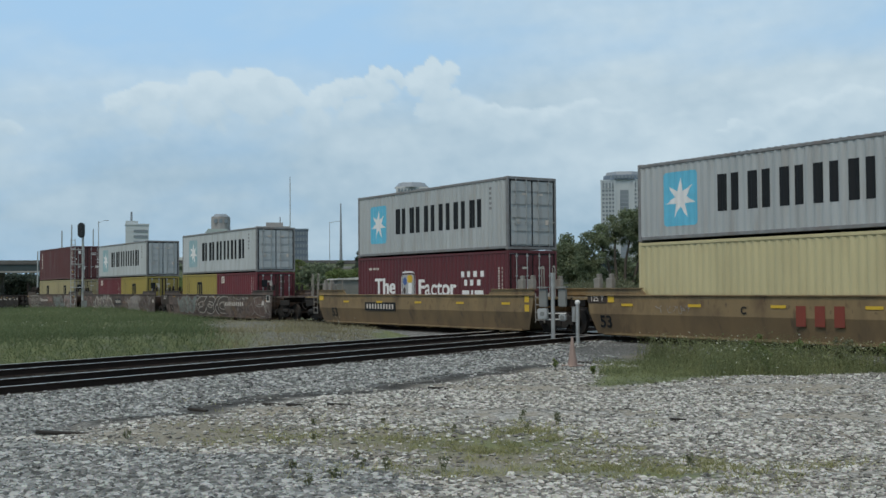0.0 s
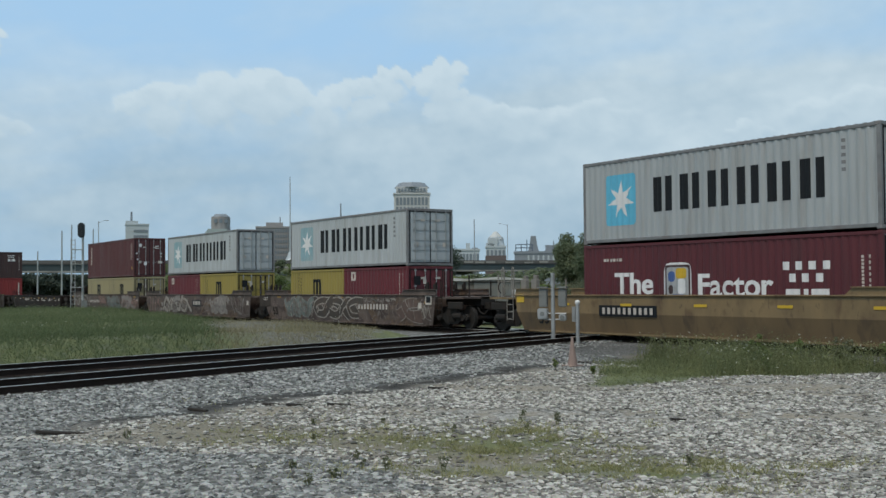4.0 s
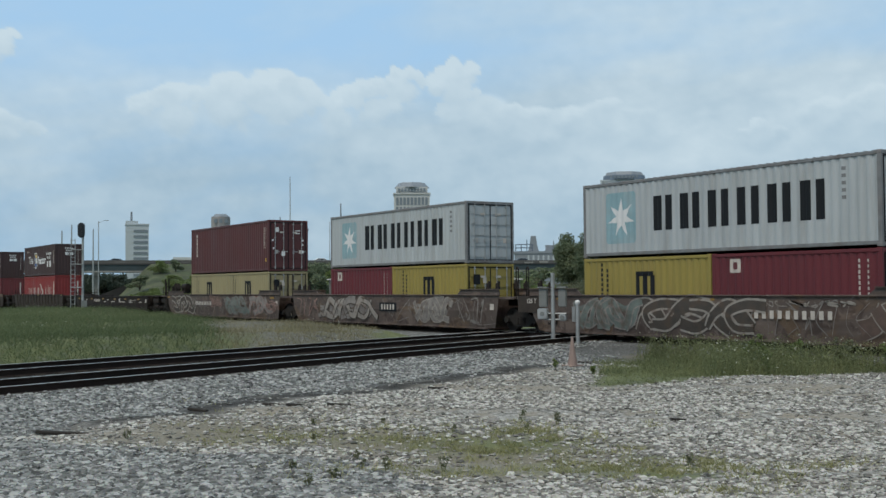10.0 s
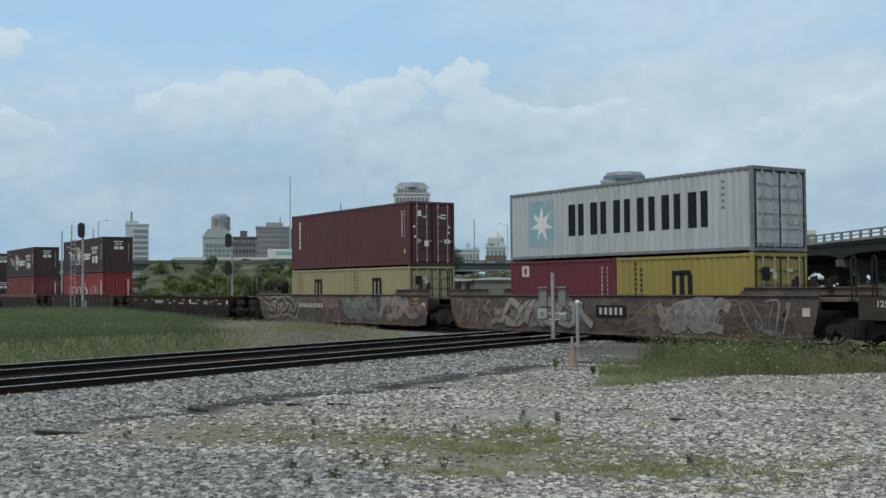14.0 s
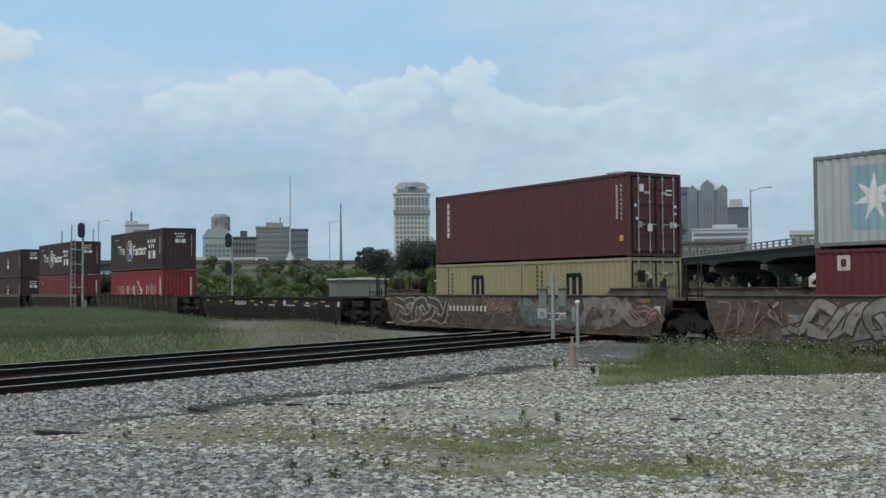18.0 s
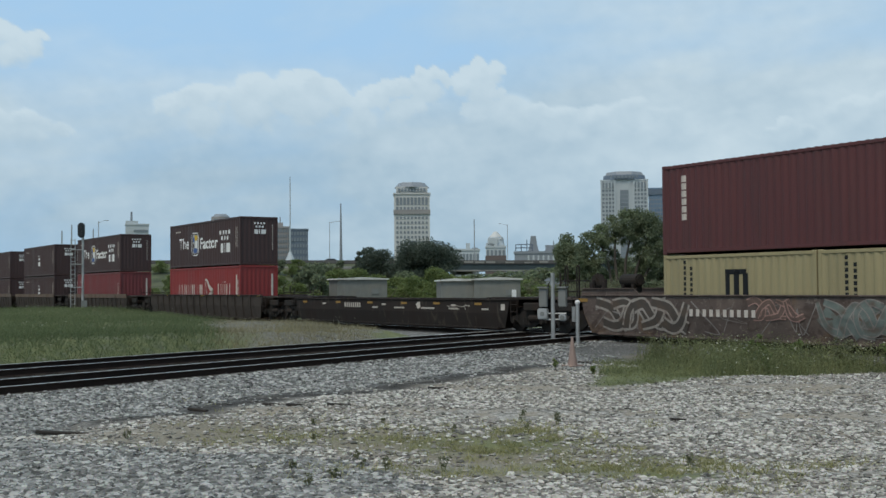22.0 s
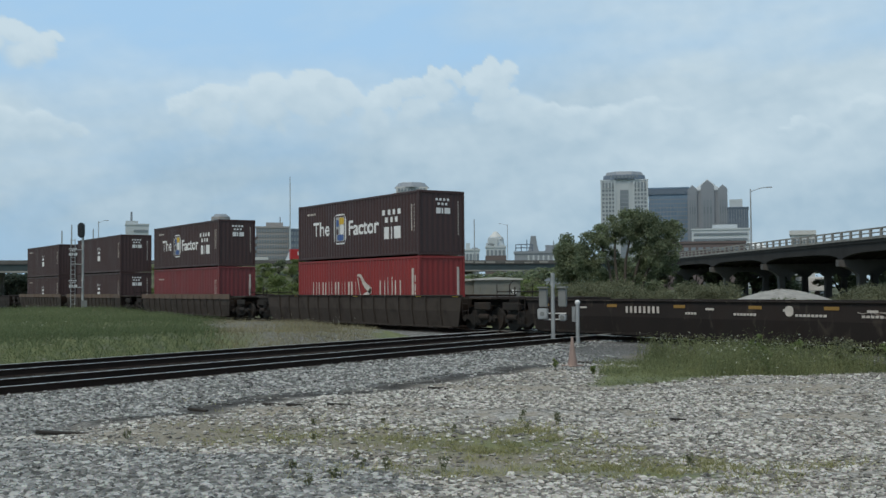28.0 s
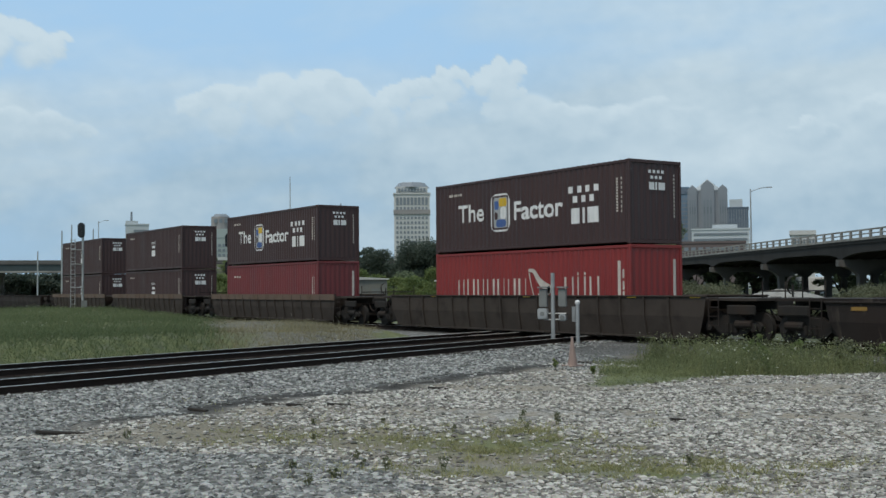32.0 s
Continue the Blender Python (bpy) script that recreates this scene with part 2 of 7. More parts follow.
def ground_material():
    m = bpy.data.materials.new("gravel_dirt_and_grass_ground")
    m.use_nodes = True
    n, l = m.node_tree.nodes, m.node_tree.links
    b = n["Principled BSDF"]
    tc = n.new("ShaderNodeTexCoord")
    at = n.new("ShaderNodeVertexColor")
    at.layer_name = "cover"
    sp = n.new("ShaderNodeSeparateColor")
    l.new(at.outputs["Color"], sp.inputs[0])

    def tex(kind, sc, detail=4.0):
        t = n.new(kind)
        t.inputs["Scale"].default_value = sc
        if kind == "ShaderNodeTexNoise":
            t.inputs["Detail"].default_value = detail
        l.new(tc.outputs["Object"], t.inputs["Vector"])
        return t

    def mix(f, a, c, blend="MIX"):
        x = n.new("ShaderNodeMix")
        x.data_type, x.blend_type = "RGBA", blend
        for s, v in (("Factor", f), ("A", a), ("B", c)):
            if isinstance(v, (int, float, tuple)):
                x.inputs[s].default_value = v
            else:
                l.new(v, x.inputs[s])
        return x.outputs["Result"]

    def rng(src, p0, p1, lo=0.0, hi=1.0):
        r = n.new("ShaderNodeMapRange")
        for s, v in zip(("From Min", "From Max", "To Min", "To Max"), (p0, p1, lo, hi)):
            r.inputs[s].default_value = v
        l.new(src, r.inputs["Value"])
        return r.outputs[0]

    cells = tex("ShaderNodeTexVoronoi", 17.0)
    small = tex("ShaderNodeTexVoronoi", 42.0)
    broad = tex("ShaderNodeTexNoise", 0.35, 6)
    mid = tex("ShaderNodeTexNoise", 2.2, 5)
    fine = tex("ShaderNodeTexNoise", 30, 3)
    sc = n.new("ShaderNodeSeparateColor")
    l.new(cells.outputs["Color"], sc.inputs[0])
    stone = mix(rng(sc.outputs[0], 0, 1), (0.15, 0.145, 0.13, 1), (0.6, 0.58, 0.535, 1))
    stone = mix(rng(small.outputs["Distance"], 0.2, 0.75, 0, 0.55), stone, (0.13, 0.115, 0.1, 1))
    dirt = mix(rng(fine.outputs["Fac"], 0.3, 0.7), (0.2, 0.17, 0.125, 1), (0.38, 0.33, 0.255, 1))
    lot = mix(rng(mid.outputs["Fac"], 0.47, 0.62, 0, 0.75), stone, dirt)
    lot = mix(rng(broad.outputs["Fac"], 0.48, 0.62, 0, 0.6), lot, dirt)
    soil = mix(rng(fine.outputs["Fac"], 0.3, 0.7), (0.125, 0.11, 0.075, 1), (0.28, 0.248, 0.18, 1))
    lot = mix(rng(at.outputs["Alpha"], 0.1, 0.9, 0, 0.85), lot, soil)
    grass = mix(rng(mid.outputs["Fac"], 0.35, 0.65), (0.088, 0.113, 0.048, 1), (0.165, 0.182, 0.08, 1))
    ballast = mix(rng(sc.outputs[1], 0, 1), (0.1, 0.102, 0.1, 1), (0.38, 0.385, 0.375, 1))
    ballast = mix(rng(cells.outputs["Distance"], 0.25, 0.8, 0, 0.7), ballast, (0.06, 0.06, 0.06, 1))
    c = mix(sp.outputs[1], lot, ballast)
    gm = n.new("ShaderNodeMath")
    gm.operation, gm.use_clamp = "MULTIPLY_ADD", True
    l.new(rng(mid.outputs["Fac"], 0.3, 0.7, -0.35, 0.35), gm.inputs[2])
    l.new(sp.outputs[0], gm.inputs[0])
    gm.inputs[1].default_value = 1.0
    gg = n.new("ShaderNodeMath")
    gg.operation, gg.use_clamp = "MULTIPLY", True
    l.new(gm.outputs[0], gg.inputs[0])
    l.new(rng(sp.outputs[0], 0.02, 0.2), gg.inputs[1])
    c = mix(gg.outputs[0], c, grass)
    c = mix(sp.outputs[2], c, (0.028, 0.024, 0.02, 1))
    l.new(c, b.inputs["Base Color"])
    b.inputs["Roughness"].default_value = 0.95
    bp = n.new("ShaderNodeBump")
    bp.inputs["Strength"].default_value, bp.inputs["Distance"].default_value = 0.9, 0.03
    l.new(rng(cells.outputs["Distance"], 0, 0.8, 1, 0), bp.inputs["Height"])
    l.new(bp.outputs[0], b.inputs["Normal"])
    return m


# low weeds in the gravel: place, half width across the view, half depth, strength
PATCHES = ((-12.4, -18.0, 1.5, 1.15, 0.8), (-9.5, -17.8, 1.5, 1.05, 0.9), (-10.9, -20.5, 1.2, 0.4, 0.5), (-14.0, -20.0, 1.6, 0.7, 0.3), (-8.0, -18.6, 1.2, 0.3, 0.4), (-8.6, -16.2, 1.4, 0.3, 0.25))


def worn(x, y):
    """Share of bare trodden dirt across the lot, and of coarse grey stone beside it."""
    d = -0.46 * (x + 13.2) + 0.89 * (y + 19.7)
    a = 0.89 * (x + 13.2) + 0.46 * (y + 19.7)
    w = wave(x, y, 0.9, 0.3) + 0.5 * wave(x, y, 2.4, 1.1)
    dirt = np.exp(-((d + 0.3 * w) / 1.8) ** 2) * smooth(-5.0, -2.5, a + 0.4 * w) * smooth(6.0, 2.5, a + 0.4 * w)
    dirt = np.maximum(dirt, 0.5 * np.exp(-(((x + 16.6) / 1.0) ** 2 + ((y + 21.4) / 0.8) ** 2)))
    grey = smooth(-1.4, -2.6, d + 0.35 * w) * smooth(-9.0, -10.5, x)
    return np.clip(dirt * (0.9 + 0.25 * w), 0, 1), np.clip(grey, 0, 1)


def cover(x, y):
    """Share of grass, ballast and near-black ground at each place."""
    q = x * PX + y * PY
    off = np.where(q < -31.1, (-31.1 - q) * 1.85, q + 31.1)
    grass = smooth(-34.2, -34.9, q) * smooth(-2.2, -3.4, y)
    side = np.degrees(np.arctan2(-x, y - EYE[1]))
    bare = smooth(60.0, 61.0, side + 0.5 * wave(x, y, 0.7)) * smooth(69.9, 68.6, side + 0.6 * wave(x, y, 0.5)) * smooth(-14, -11, y)
    grass = grass * (1 - 0.7 * bare)
    # weed strip along the train's track beyond the crossing
    edge = -17.96 + 0.244 * (y + 11.56)
    rag = 0.7 * wave(x, y, 1.3) + 0.4 * wave(x, y, 3.1, 0.7)
    inner = -6.9 + 4.0 * smooth(48.2, 45.6, side + rag)
    strip = smooth(edge + 0.2, edge - 0.6, x + 0.12 * rag) * smooth(50.2, 48.3, side + rag) * smooth(inner + 0.5, inner - 0.7, y + 0.3 * rag)
    back = smooth(4.0, 7.0, y)
    patch = np.zeros_like(x)
    for cx, cy, half, deep, amt in PATCHES:
        u, v = (x - cx) * 0.54 + (y - cy) * 0.84, (x - cx) * -0.84 + (y - cy) * 0.54
        patch = np.maximum(patch, amt * np.exp(-((u / half) ** 2 + (v / deep) ** 2) ** 1.5) * (0.8 + 0.35 * wave(x, y, 2.3)))
    g = np.clip(np.maximum.reduce([grass, strip, back, patch]), 0, 1)
    ball = np.clip(np.maximum(smooth(6.5, 6.0, off + 0.35 * wave(x, y, 1.1)), smooth(3.2, 2.4, np.abs(y))), 0, 1)
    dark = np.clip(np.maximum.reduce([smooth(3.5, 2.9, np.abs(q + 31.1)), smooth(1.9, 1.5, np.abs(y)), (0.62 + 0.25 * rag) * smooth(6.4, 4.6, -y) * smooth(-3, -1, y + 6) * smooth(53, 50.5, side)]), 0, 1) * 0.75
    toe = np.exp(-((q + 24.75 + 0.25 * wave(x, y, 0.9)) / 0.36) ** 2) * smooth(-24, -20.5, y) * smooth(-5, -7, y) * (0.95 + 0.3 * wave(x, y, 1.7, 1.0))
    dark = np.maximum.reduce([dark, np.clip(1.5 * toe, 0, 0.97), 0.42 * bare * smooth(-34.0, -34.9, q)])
    return g * (1 - ball * (1 - back)), ball, dark


def build_ground():
    xs = graded(-3500, 3500, -45, 0, 0.3)
    ys = graded(-3500, 3500, -28, 4, 0.3)
    gx, gy = np.meshgrid(xs, ys)
    gz = ground_z(gx, gy)
    nx, ny = len(xs), len(ys)
    verts = np.stack([gx.ravel(), gy.ravel(), gz.ravel()], 1)
    i = np.arange(nx * ny).reshape(ny, nx)
    quads = np.stack([i[:-1, :-1], i[:-1, 1:], i[1:, 1:], i[1:, :-1]], -1).reshape(-1, 4)
    me = bpy.data.meshes.new("ground")
    me.from_pydata(verts.tolist(), [], quads.tolist())
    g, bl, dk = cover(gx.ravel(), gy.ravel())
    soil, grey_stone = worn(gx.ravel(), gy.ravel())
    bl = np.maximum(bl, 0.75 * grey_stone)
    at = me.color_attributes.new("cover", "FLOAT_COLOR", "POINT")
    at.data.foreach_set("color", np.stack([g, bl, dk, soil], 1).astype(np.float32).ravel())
    me.polygons.foreach_set("use_smooth", [True] * len(me.polygons))
    me.materials.append(ground_material())
    tagged(new("ground", me), "pale gravel lot with dirt, ballast and grassy verges", "ground", kind="structure")


build_ground()


# ---------- railway lines ----------
RAIL_OUT = [(-0.07, -0.17), (0.07, -0.17), (0.07, -0.15), (0.012, -0.13), (0.012, -0.045), (0.036, -0.035), (0.036, -0.004), (-0.036, -0.004), (-0.036, -0.035), (-0.012, -0.045), (-0.012, -0.13), (-0.07, -0.15)]


def rail(parent, p, q):
    p, q = Vector((*p, 0)), Vector((*q, 0))
    d = (q - p).normalized()
    s = Vector((-d.y, d.x, 0))
    bm = bm_new()
    prism(bm, RAIL_OUT, lambda u, v, w: p + s * u + Vector((0, 0, v)) + d * w, (q - p).length)
    r = part("rail", bm, M["rail_side"], parent, "rusty steel rail with a polished head")
    bm = bm_new()
    prism(bm, [(-0.034, -0.004), (0.034, -0.004), (0.03, 0.0), (-0.03, 0.0)], lambda u, v, w: p + s * u + Vector((0, 0, v)) + d * w, (q - p).length)
    part("rail_head", bm, M["rail_top"], r, "polished running surface")


def line(name, label, rails, ties):
    top = tagged(new(name), label, "railway track", kind="structure")
    for p, q in rails:
        rail(top, p, q)
    bm = bm_new()
    box(bm, 0, 0, 0, 2.6, 0.23, 0.16)
    me = mesh_of("tie", bm, M["tie"])
    for x, y, deg in ties:
        piece("tie", me, top, x, y, -0.235 + 0.012 * random.random(), deg + random.uniform(-1, 1))
    return top


def along(q, s):
    return (PX * q + DX * s, PY * q + DY * s)


TURN2 = math.degrees(math.atan2(PY, PX))
line("track", "straight railway track under the container train", [((-260, -0.75), (70, -0.75)), ((-260, 0.75), (70, 0.75))],
     [(x, 0, 90) for x in np.arange(-75, -12, 0.55) if not -36 < x < -29])
for k in (0, 2):
    qa, qb = RAILS[k], RAILS[k + 1]
    line("track", "crossing railway track on dark ballast", [(along(q, -40), along(q, 60)) for q in (qa, qb)],
         [(*along((qa + qb) / 2, s), TURN2) for s in np.arange(-14, 12, 0.55)])


# guard_rail pieces of the diamond crossing
diamond = tagged(new("track_crossing"), "steel diamond crossing of the two lines", "rail crossing", kind="structure")
for q in RAILS:
    for d in (-0.11, 0.11):
        rail(diamond, along(q + d, 9.2), along(q + d, 15.2))
for y in (-0.86, -0.64, 0.64, 0.86):
    rail(diamond, (-39.0, y), (-29.5, y))

# ---------- the train ----------
MOVERS = []          # (thing, x of its middle at 16 s, z)
WHEELS = []          # (wheelset, its place in the bogie)


def advance(t):
    """Metres that the train has gone since 16 s; it slows down gently."""
    u = (t - 16) / 16
    return 57.5578 * u - 6.0517 * u ** 2 + 2.1185 * u ** 3 + 1.5568 * u ** 4 - 0.5878 * u ** 5


def corrugated(bm, length, z0, z1, y, out, depth=0.03, pitch=0.278):
    """A corrugated sheet along x at y; out is the side that it faces."""
    xs = [(-length / 2, 0.0)]
    n = int(length / pitch)
    p = length / n
    for i in range(n):
        x = -length / 2 + i * p
        for f, d in ((0.13, 0), (0.38, 1), (0.63, 1), (0.88, 0)):
            xs.append((x + f * p, d * depth))
    xs.append((length / 2, 0.0))
    lo = [bm.verts.new((x, y - out * d, z0)) for x, d in xs]
    hi = [bm.verts.new((x, y - out * d, z1)) for x, d in xs]
    for i in range(len(xs) - 1):
        f = (lo[i], lo[i + 1], hi[i + 1], hi[i])
        bm.faces.new(f if out < 0 else f[::-1])


def sheet_end(bm, width, z0, z1, x, out, depth=0.024, pitch=0.27):
    ys = [(-width / 2, 0.0)]
    n = int(width / pitch)
    p = width / n
    for i in range(n):
        y = -width / 2 + i * p
        for f, d in ((0.13, 0), (0.38, 1), (0.63, 1), (0.88, 0)):
            ys.append((y + f * p, d * depth))
    ys.append((width / 2, 0.0))
    lo = [bm.verts.new((x - out * d, y, z0)) for y, d in ys]
    hi = [bm.verts.new((x - out * d, y, z1)) for y, d in ys]
    for i in range(len(ys) - 1):
        f = (lo[i], lo[i + 1], hi[i + 1], hi[i])
        bm.faces.new(f if out > 0 else f[::-1])


SHARED = {}


def shared(key, make):
    if key not in SHARED:
        SHARED[key] = make()
    return SHARED[key]


def container(name, label, length, height, paint, frame_paint, doors, x, z):
    """A shipping container; its base is at its own z = 0, its door or blank end looks along +x."""
    top = tagged(new(name), label, "shipping container", "containers on the train")
    L, H, Wd = length, height, 2.438
    y = Wd / 2
    key = (L, H, paint)

    def side(s):
        bm = bm_new()
        corrugated(bm, L - 0.24, 0.16, H - 0.1, s * (y - 0.02), s)
        return mesh_of("side_panel", bm, M[paint])
    for s in (-1, 1):
        part("side_panel", shared(("side", s) + key, lambda: side(s)), None, top)

    def roof():
        bm = bm_new()
        corrugated(bm, L - 0.2, -y + 0.06, y - 0.06, 0, 1, 0.02)
        bm.transform(Matrix.Translation((0, 0, H - 0.02)) @ Matrix.Rotation(radians(-90), 4, "X"))
        bmesh.ops.recalc_face_normals(bm, faces=bm.faces[:])
        return mesh_of("roof_panel", bm, M[paint])
    part("roof_panel", shared(("roof",) + key, roof), None, top)

    def blank(out):
        bm = bm_new()
        sheet_end(bm, Wd - 0.24, 0.16, H - 0.1, out * (L / 2 - 0.03), out)
        return mesh_of("end_panel", bm, M[paint])
    part("end_panel", shared(("end", -1) + key, lambda: blank(-1)), None, top)
    if not doors:
        part("end_panel", shared(("end", 1) + key, lambda: blank(1)), None, top)

    def floor():
        bm = bm_new()
        box(bm, 0, 0, 0.1, L - 0.1, Wd - 0.1, 0.1)
        return mesh_of("floor_frame", bm, M["iron"])
    part("floor_frame", shared(("floor",) + key, floor), None, top)

    def beam(sx, sy, sz, bev=0.012):
        bm = bm_new()
        box(bm, 0, 0, 0, sx, sy, sz)
        bmesh.ops.bevel(bm, geom=bm.edges[:], offset=bev, segments=1, affect="EDGES")
        return mesh_of("beam", bm, M[frame_paint])
    post = shared(("post", H, frame_paint), lambda: beam(0.13, 0.1, H - 0.2))
    rl = shared(("rail", L, frame_paint), lambda: beam(L - 0.3, 0.06, 0.1))
    sill = shared(("sill", L, frame_paint), lambda: beam(L - 0.3, 0.06, 0.11))
    head = shared(("head", frame_paint), lambda: beam(0.1, Wd - 0.3, 0.12))
    cast = shared(("cast", frame_paint), lambda: beam(0.178, 0.162, 0.118, 0.02))
    for sx in (-1, 1):
        for sy in (-1, 1):
            piece("corner_post", post, top, sx * (L / 2 - 0.068), sy * (y - 0.052), H / 2)
            for zz in (0.059, H - 0.059):
                piece("corner_casting", cast, top, sx * (L / 2 - 0.087), sy * (y - 0.079), zz)
        piece("header", head, top, sx * (L / 2 - 0.054), 0, H - 0.062)
        piece("end_sill", head, top, sx * (L / 2 - 0.054), 0, 0.08)
    for sy in (-1, 1):
        piece("top_rail", rl, top, 0, sy * (y - 0.036), H - 0.07)
        piece("bottom_rail", sill, top, 0, sy * (y - 0.044), 0.108)
    if doors:
        dw = (Wd - 0.28) / 2

        def seal():
            bm = bm_new()
            for yy in (-dw, 0, dw):
                box(bm, 0, yy, 0, 0.02, 0.035, H - 0.3)
            for zz in (-H / 2 + 0.15, H / 2 - 0.15):
                box(bm, 0, 0, zz, 0.02, 2 * dw, 0.035)
            return mesh_of("door_seal", bm, M["black"])
        piece("door_seal", shared(("seal", H), seal), top, L / 2 - 0.012, 0, H / 2)

        def leaf():
            bm = bm_new()
            box(bm, 0, 0, 0, 0.05, dw - 0.015, H - 0.3)
            for k in range(5):
                box(bm, 0.028, 0, -H / 2 + 0.4 + k * (H - 0.8) / 4, 0.05, dw - 0.16, (H - 0.8) / 4 - 0.16)
            return mesh_of("door", bm, M[paint])

        def bar():
            bm = bm_new()
            rod(bm, (0, 0, -H / 2 + 0.12), (0, 0, H / 2 - 0.12), 0.02, 6)
            for k in (-0.42, -0.15, 0.15, 0.42):
                box(bm, 0, 0, k * H, 0.05, 0.09, 0.06)
            box(bm, 0.02, 0.1, -0.12 * H, 0.02, 0.3, 0.035)
            return mesh_of("locking_bar", bm, M["steel"])
        dm = shared(("door",) + key, leaf)
        lb = shared(("bar", H), bar)
        for s in (-1, 1):
            d = piece("door", dm, top, L / 2 - 0.05, s * dw / 2, H / 2 + 0.01)
            for k in (-0.24, 0.24):
                piece("locking_bar", lb, d, 0.075, k * dw + s * 0.02, 0)
            bm = bm_new()
            box(bm, 0.06, s * 0.2, -0.35, 0.012, 0.18, 0.2)
            part("notice_plate", bm, M["cream_mark"], d, "small pale notice plate")
            bm = bm_new()
            box(bm, 0.06, s * -0.15, 0.75, 0.012, 0.26, 0.09)
            part("notice_plate", bm, M["cream_mark"], d, "small pale notice plate")
    top.location = (x + advance(0), 0, z)
    MOVERS.append((top, x, z))
    LENGTH[top] = L
    return top


def relief(L, x):
    """Depth of the side's corrugation at x on a container of length L, and its breaks are at the same fractions."""
    n = int((L - 0.24) / 0.278)
    u = ((x + (L - 0.24) / 2) / ((L - 0.24) / n)) % 1.0
    return 0.03 * max(0.0, min(1.0, (u - 0.13) / 0.25, (0.88 - u) / 0.25))


def painted(me, L, x, z, lift=0.0035):
    """A copy of a flat marking that follows the corrugated side, in the container's space."""
    bm = bm_new()
    bm.from_mesh(me)
    bm.normal_update()
    bmesh.ops.delete(bm, geom=[f for f in bm.faces if f.normal.y > -0.5], context="FACES")
    bmesh.ops.translate(bm, verts=bm.verts[:], vec=(x, 0, z))
    n = int((L - 0.24) / 0.278)
    p = (L - 0.24) / n
    x0, x1 = min(v.co.x for v in bm.verts), max(v.co.x for v in bm.verts)
    for i in range(n):
        for f in (0.13, 0.38, 0.63, 0.88):
            c = -(L - 0.24) / 2 + (i + f) * p
            if x0 < c < x1:
                bmesh.ops.bisect_plane(bm, geom=bm.verts[:] + bm.edges[:] + bm.faces[:], plane_co=(c, 0, 0), plane_no=(1, 0, 0))
    for v in bm.verts:
        v.co.y = -1.199 + relief(L, v.co.x) - lift
    return mesh_of("paint", bm, list(me.materials))


LENGTH = {}


def on_side(top, me, x, z, y=-1.205, name="marking", label="", level=0):
    """A flat marking on the near side of a container (follows its corrugation) or of a wagon."""
    if top in LENGTH:
        L = LENGTH[top]
        ob = new(name, shared(("painted", me.name, L, round(x, 3), round(z, 3), level), lambda: painted(me, L, x, z, 0.005 + 0.003 * level)))
        ob.parent = top
    else:
        ob = new(name, me)
        ob.parent = top
        ob.matrix_basis = pose(x, y, z)
    if label:
        tagged(ob, label)
    return ob


def on_end(top, me, L, y, z, name="marking", label=""):
    ob = new(name, me)
    ob.parent = top
    ob.matrix_basis = pose(L / 2 - 0.024, y, z, 0, 0, 90)
    if label:
        tagged(ob, label)
    return ob


def star_mesh():
    bm = bm_new()
    for k in range(14):
        a0, a1 = math.pi * (k - 0.0) / 7 + math.pi / 2, math.pi * (k + 1) / 7 + math.pi / 2
        r0, r1 = (0.68, 0.26) if k % 2 == 0 else (0.26, 0.68)
        v = [bm.verts.new(p) for p in ((0, -0.01, 0), (r0 * math.cos(a0), -0.01, r0 * math.sin(a0)), (r1 * math.cos(a1), -0.01, r1 * math.sin(a1)))]
        bm.faces.new(v)
    bmesh.ops.remove_doubles(bm, verts=bm.verts[:], dist=1e-5)
    for f in bm.faces:
        f.normal_update()
        if f.normal.y > 0:
            f.normal_flip()
    return mesh_of("star", bm, M["white"])


def plate(w, h, mat, r=0.1, d=0.006):
    """A flat panel with rounded corners, in the xz plane."""
    bm = bm_new()
    out = []
    for cx, cz, a0 in ((1, 1, 0), (-1, 1, 90), (-1, -1, 180), (1, -1, 270)):
        for k in range(4):
            a = radians(a0 + 30 * k)
            out.append((cx * (w / 2 - r) + r * math.cos(a), cz * (h / 2 - r) + r * math.sin(a)))
    prism(bm, out, lambda u, v, t: Vector((u, -t, v)), d)
    return mesh_of("panel", bm, mat)


def blocks(shapes, mat):
    """Flat plain bars: (x, z, width, height, slant) in the xz plane."""
    bm = bm_new()
    for x, z, w, h, s in shapes:
        prism(bm, [(x - w / 2 - s, z - h / 2), (x + w / 2 - s, z - h / 2), (x + w / 2 + s, z + h / 2), (x - w / 2 + s, z + h / 2)], lambda u, v, t: Vector((u, -t, v)), 0.006)
    return mesh_of("block_marking", bm, mat)


def bar_mesh(w, h, mat):
    return shared(("bar", w, h, mat), lambda: blocks([(0, 0, w, h, 0)], M[mat]))


STAR, BLUE = star_mesh(), plate(1.5, 1.75, M["star_blue"], 0.14)
FADED = plate(1.5, 1.75, M["star_faded"], 0.14)


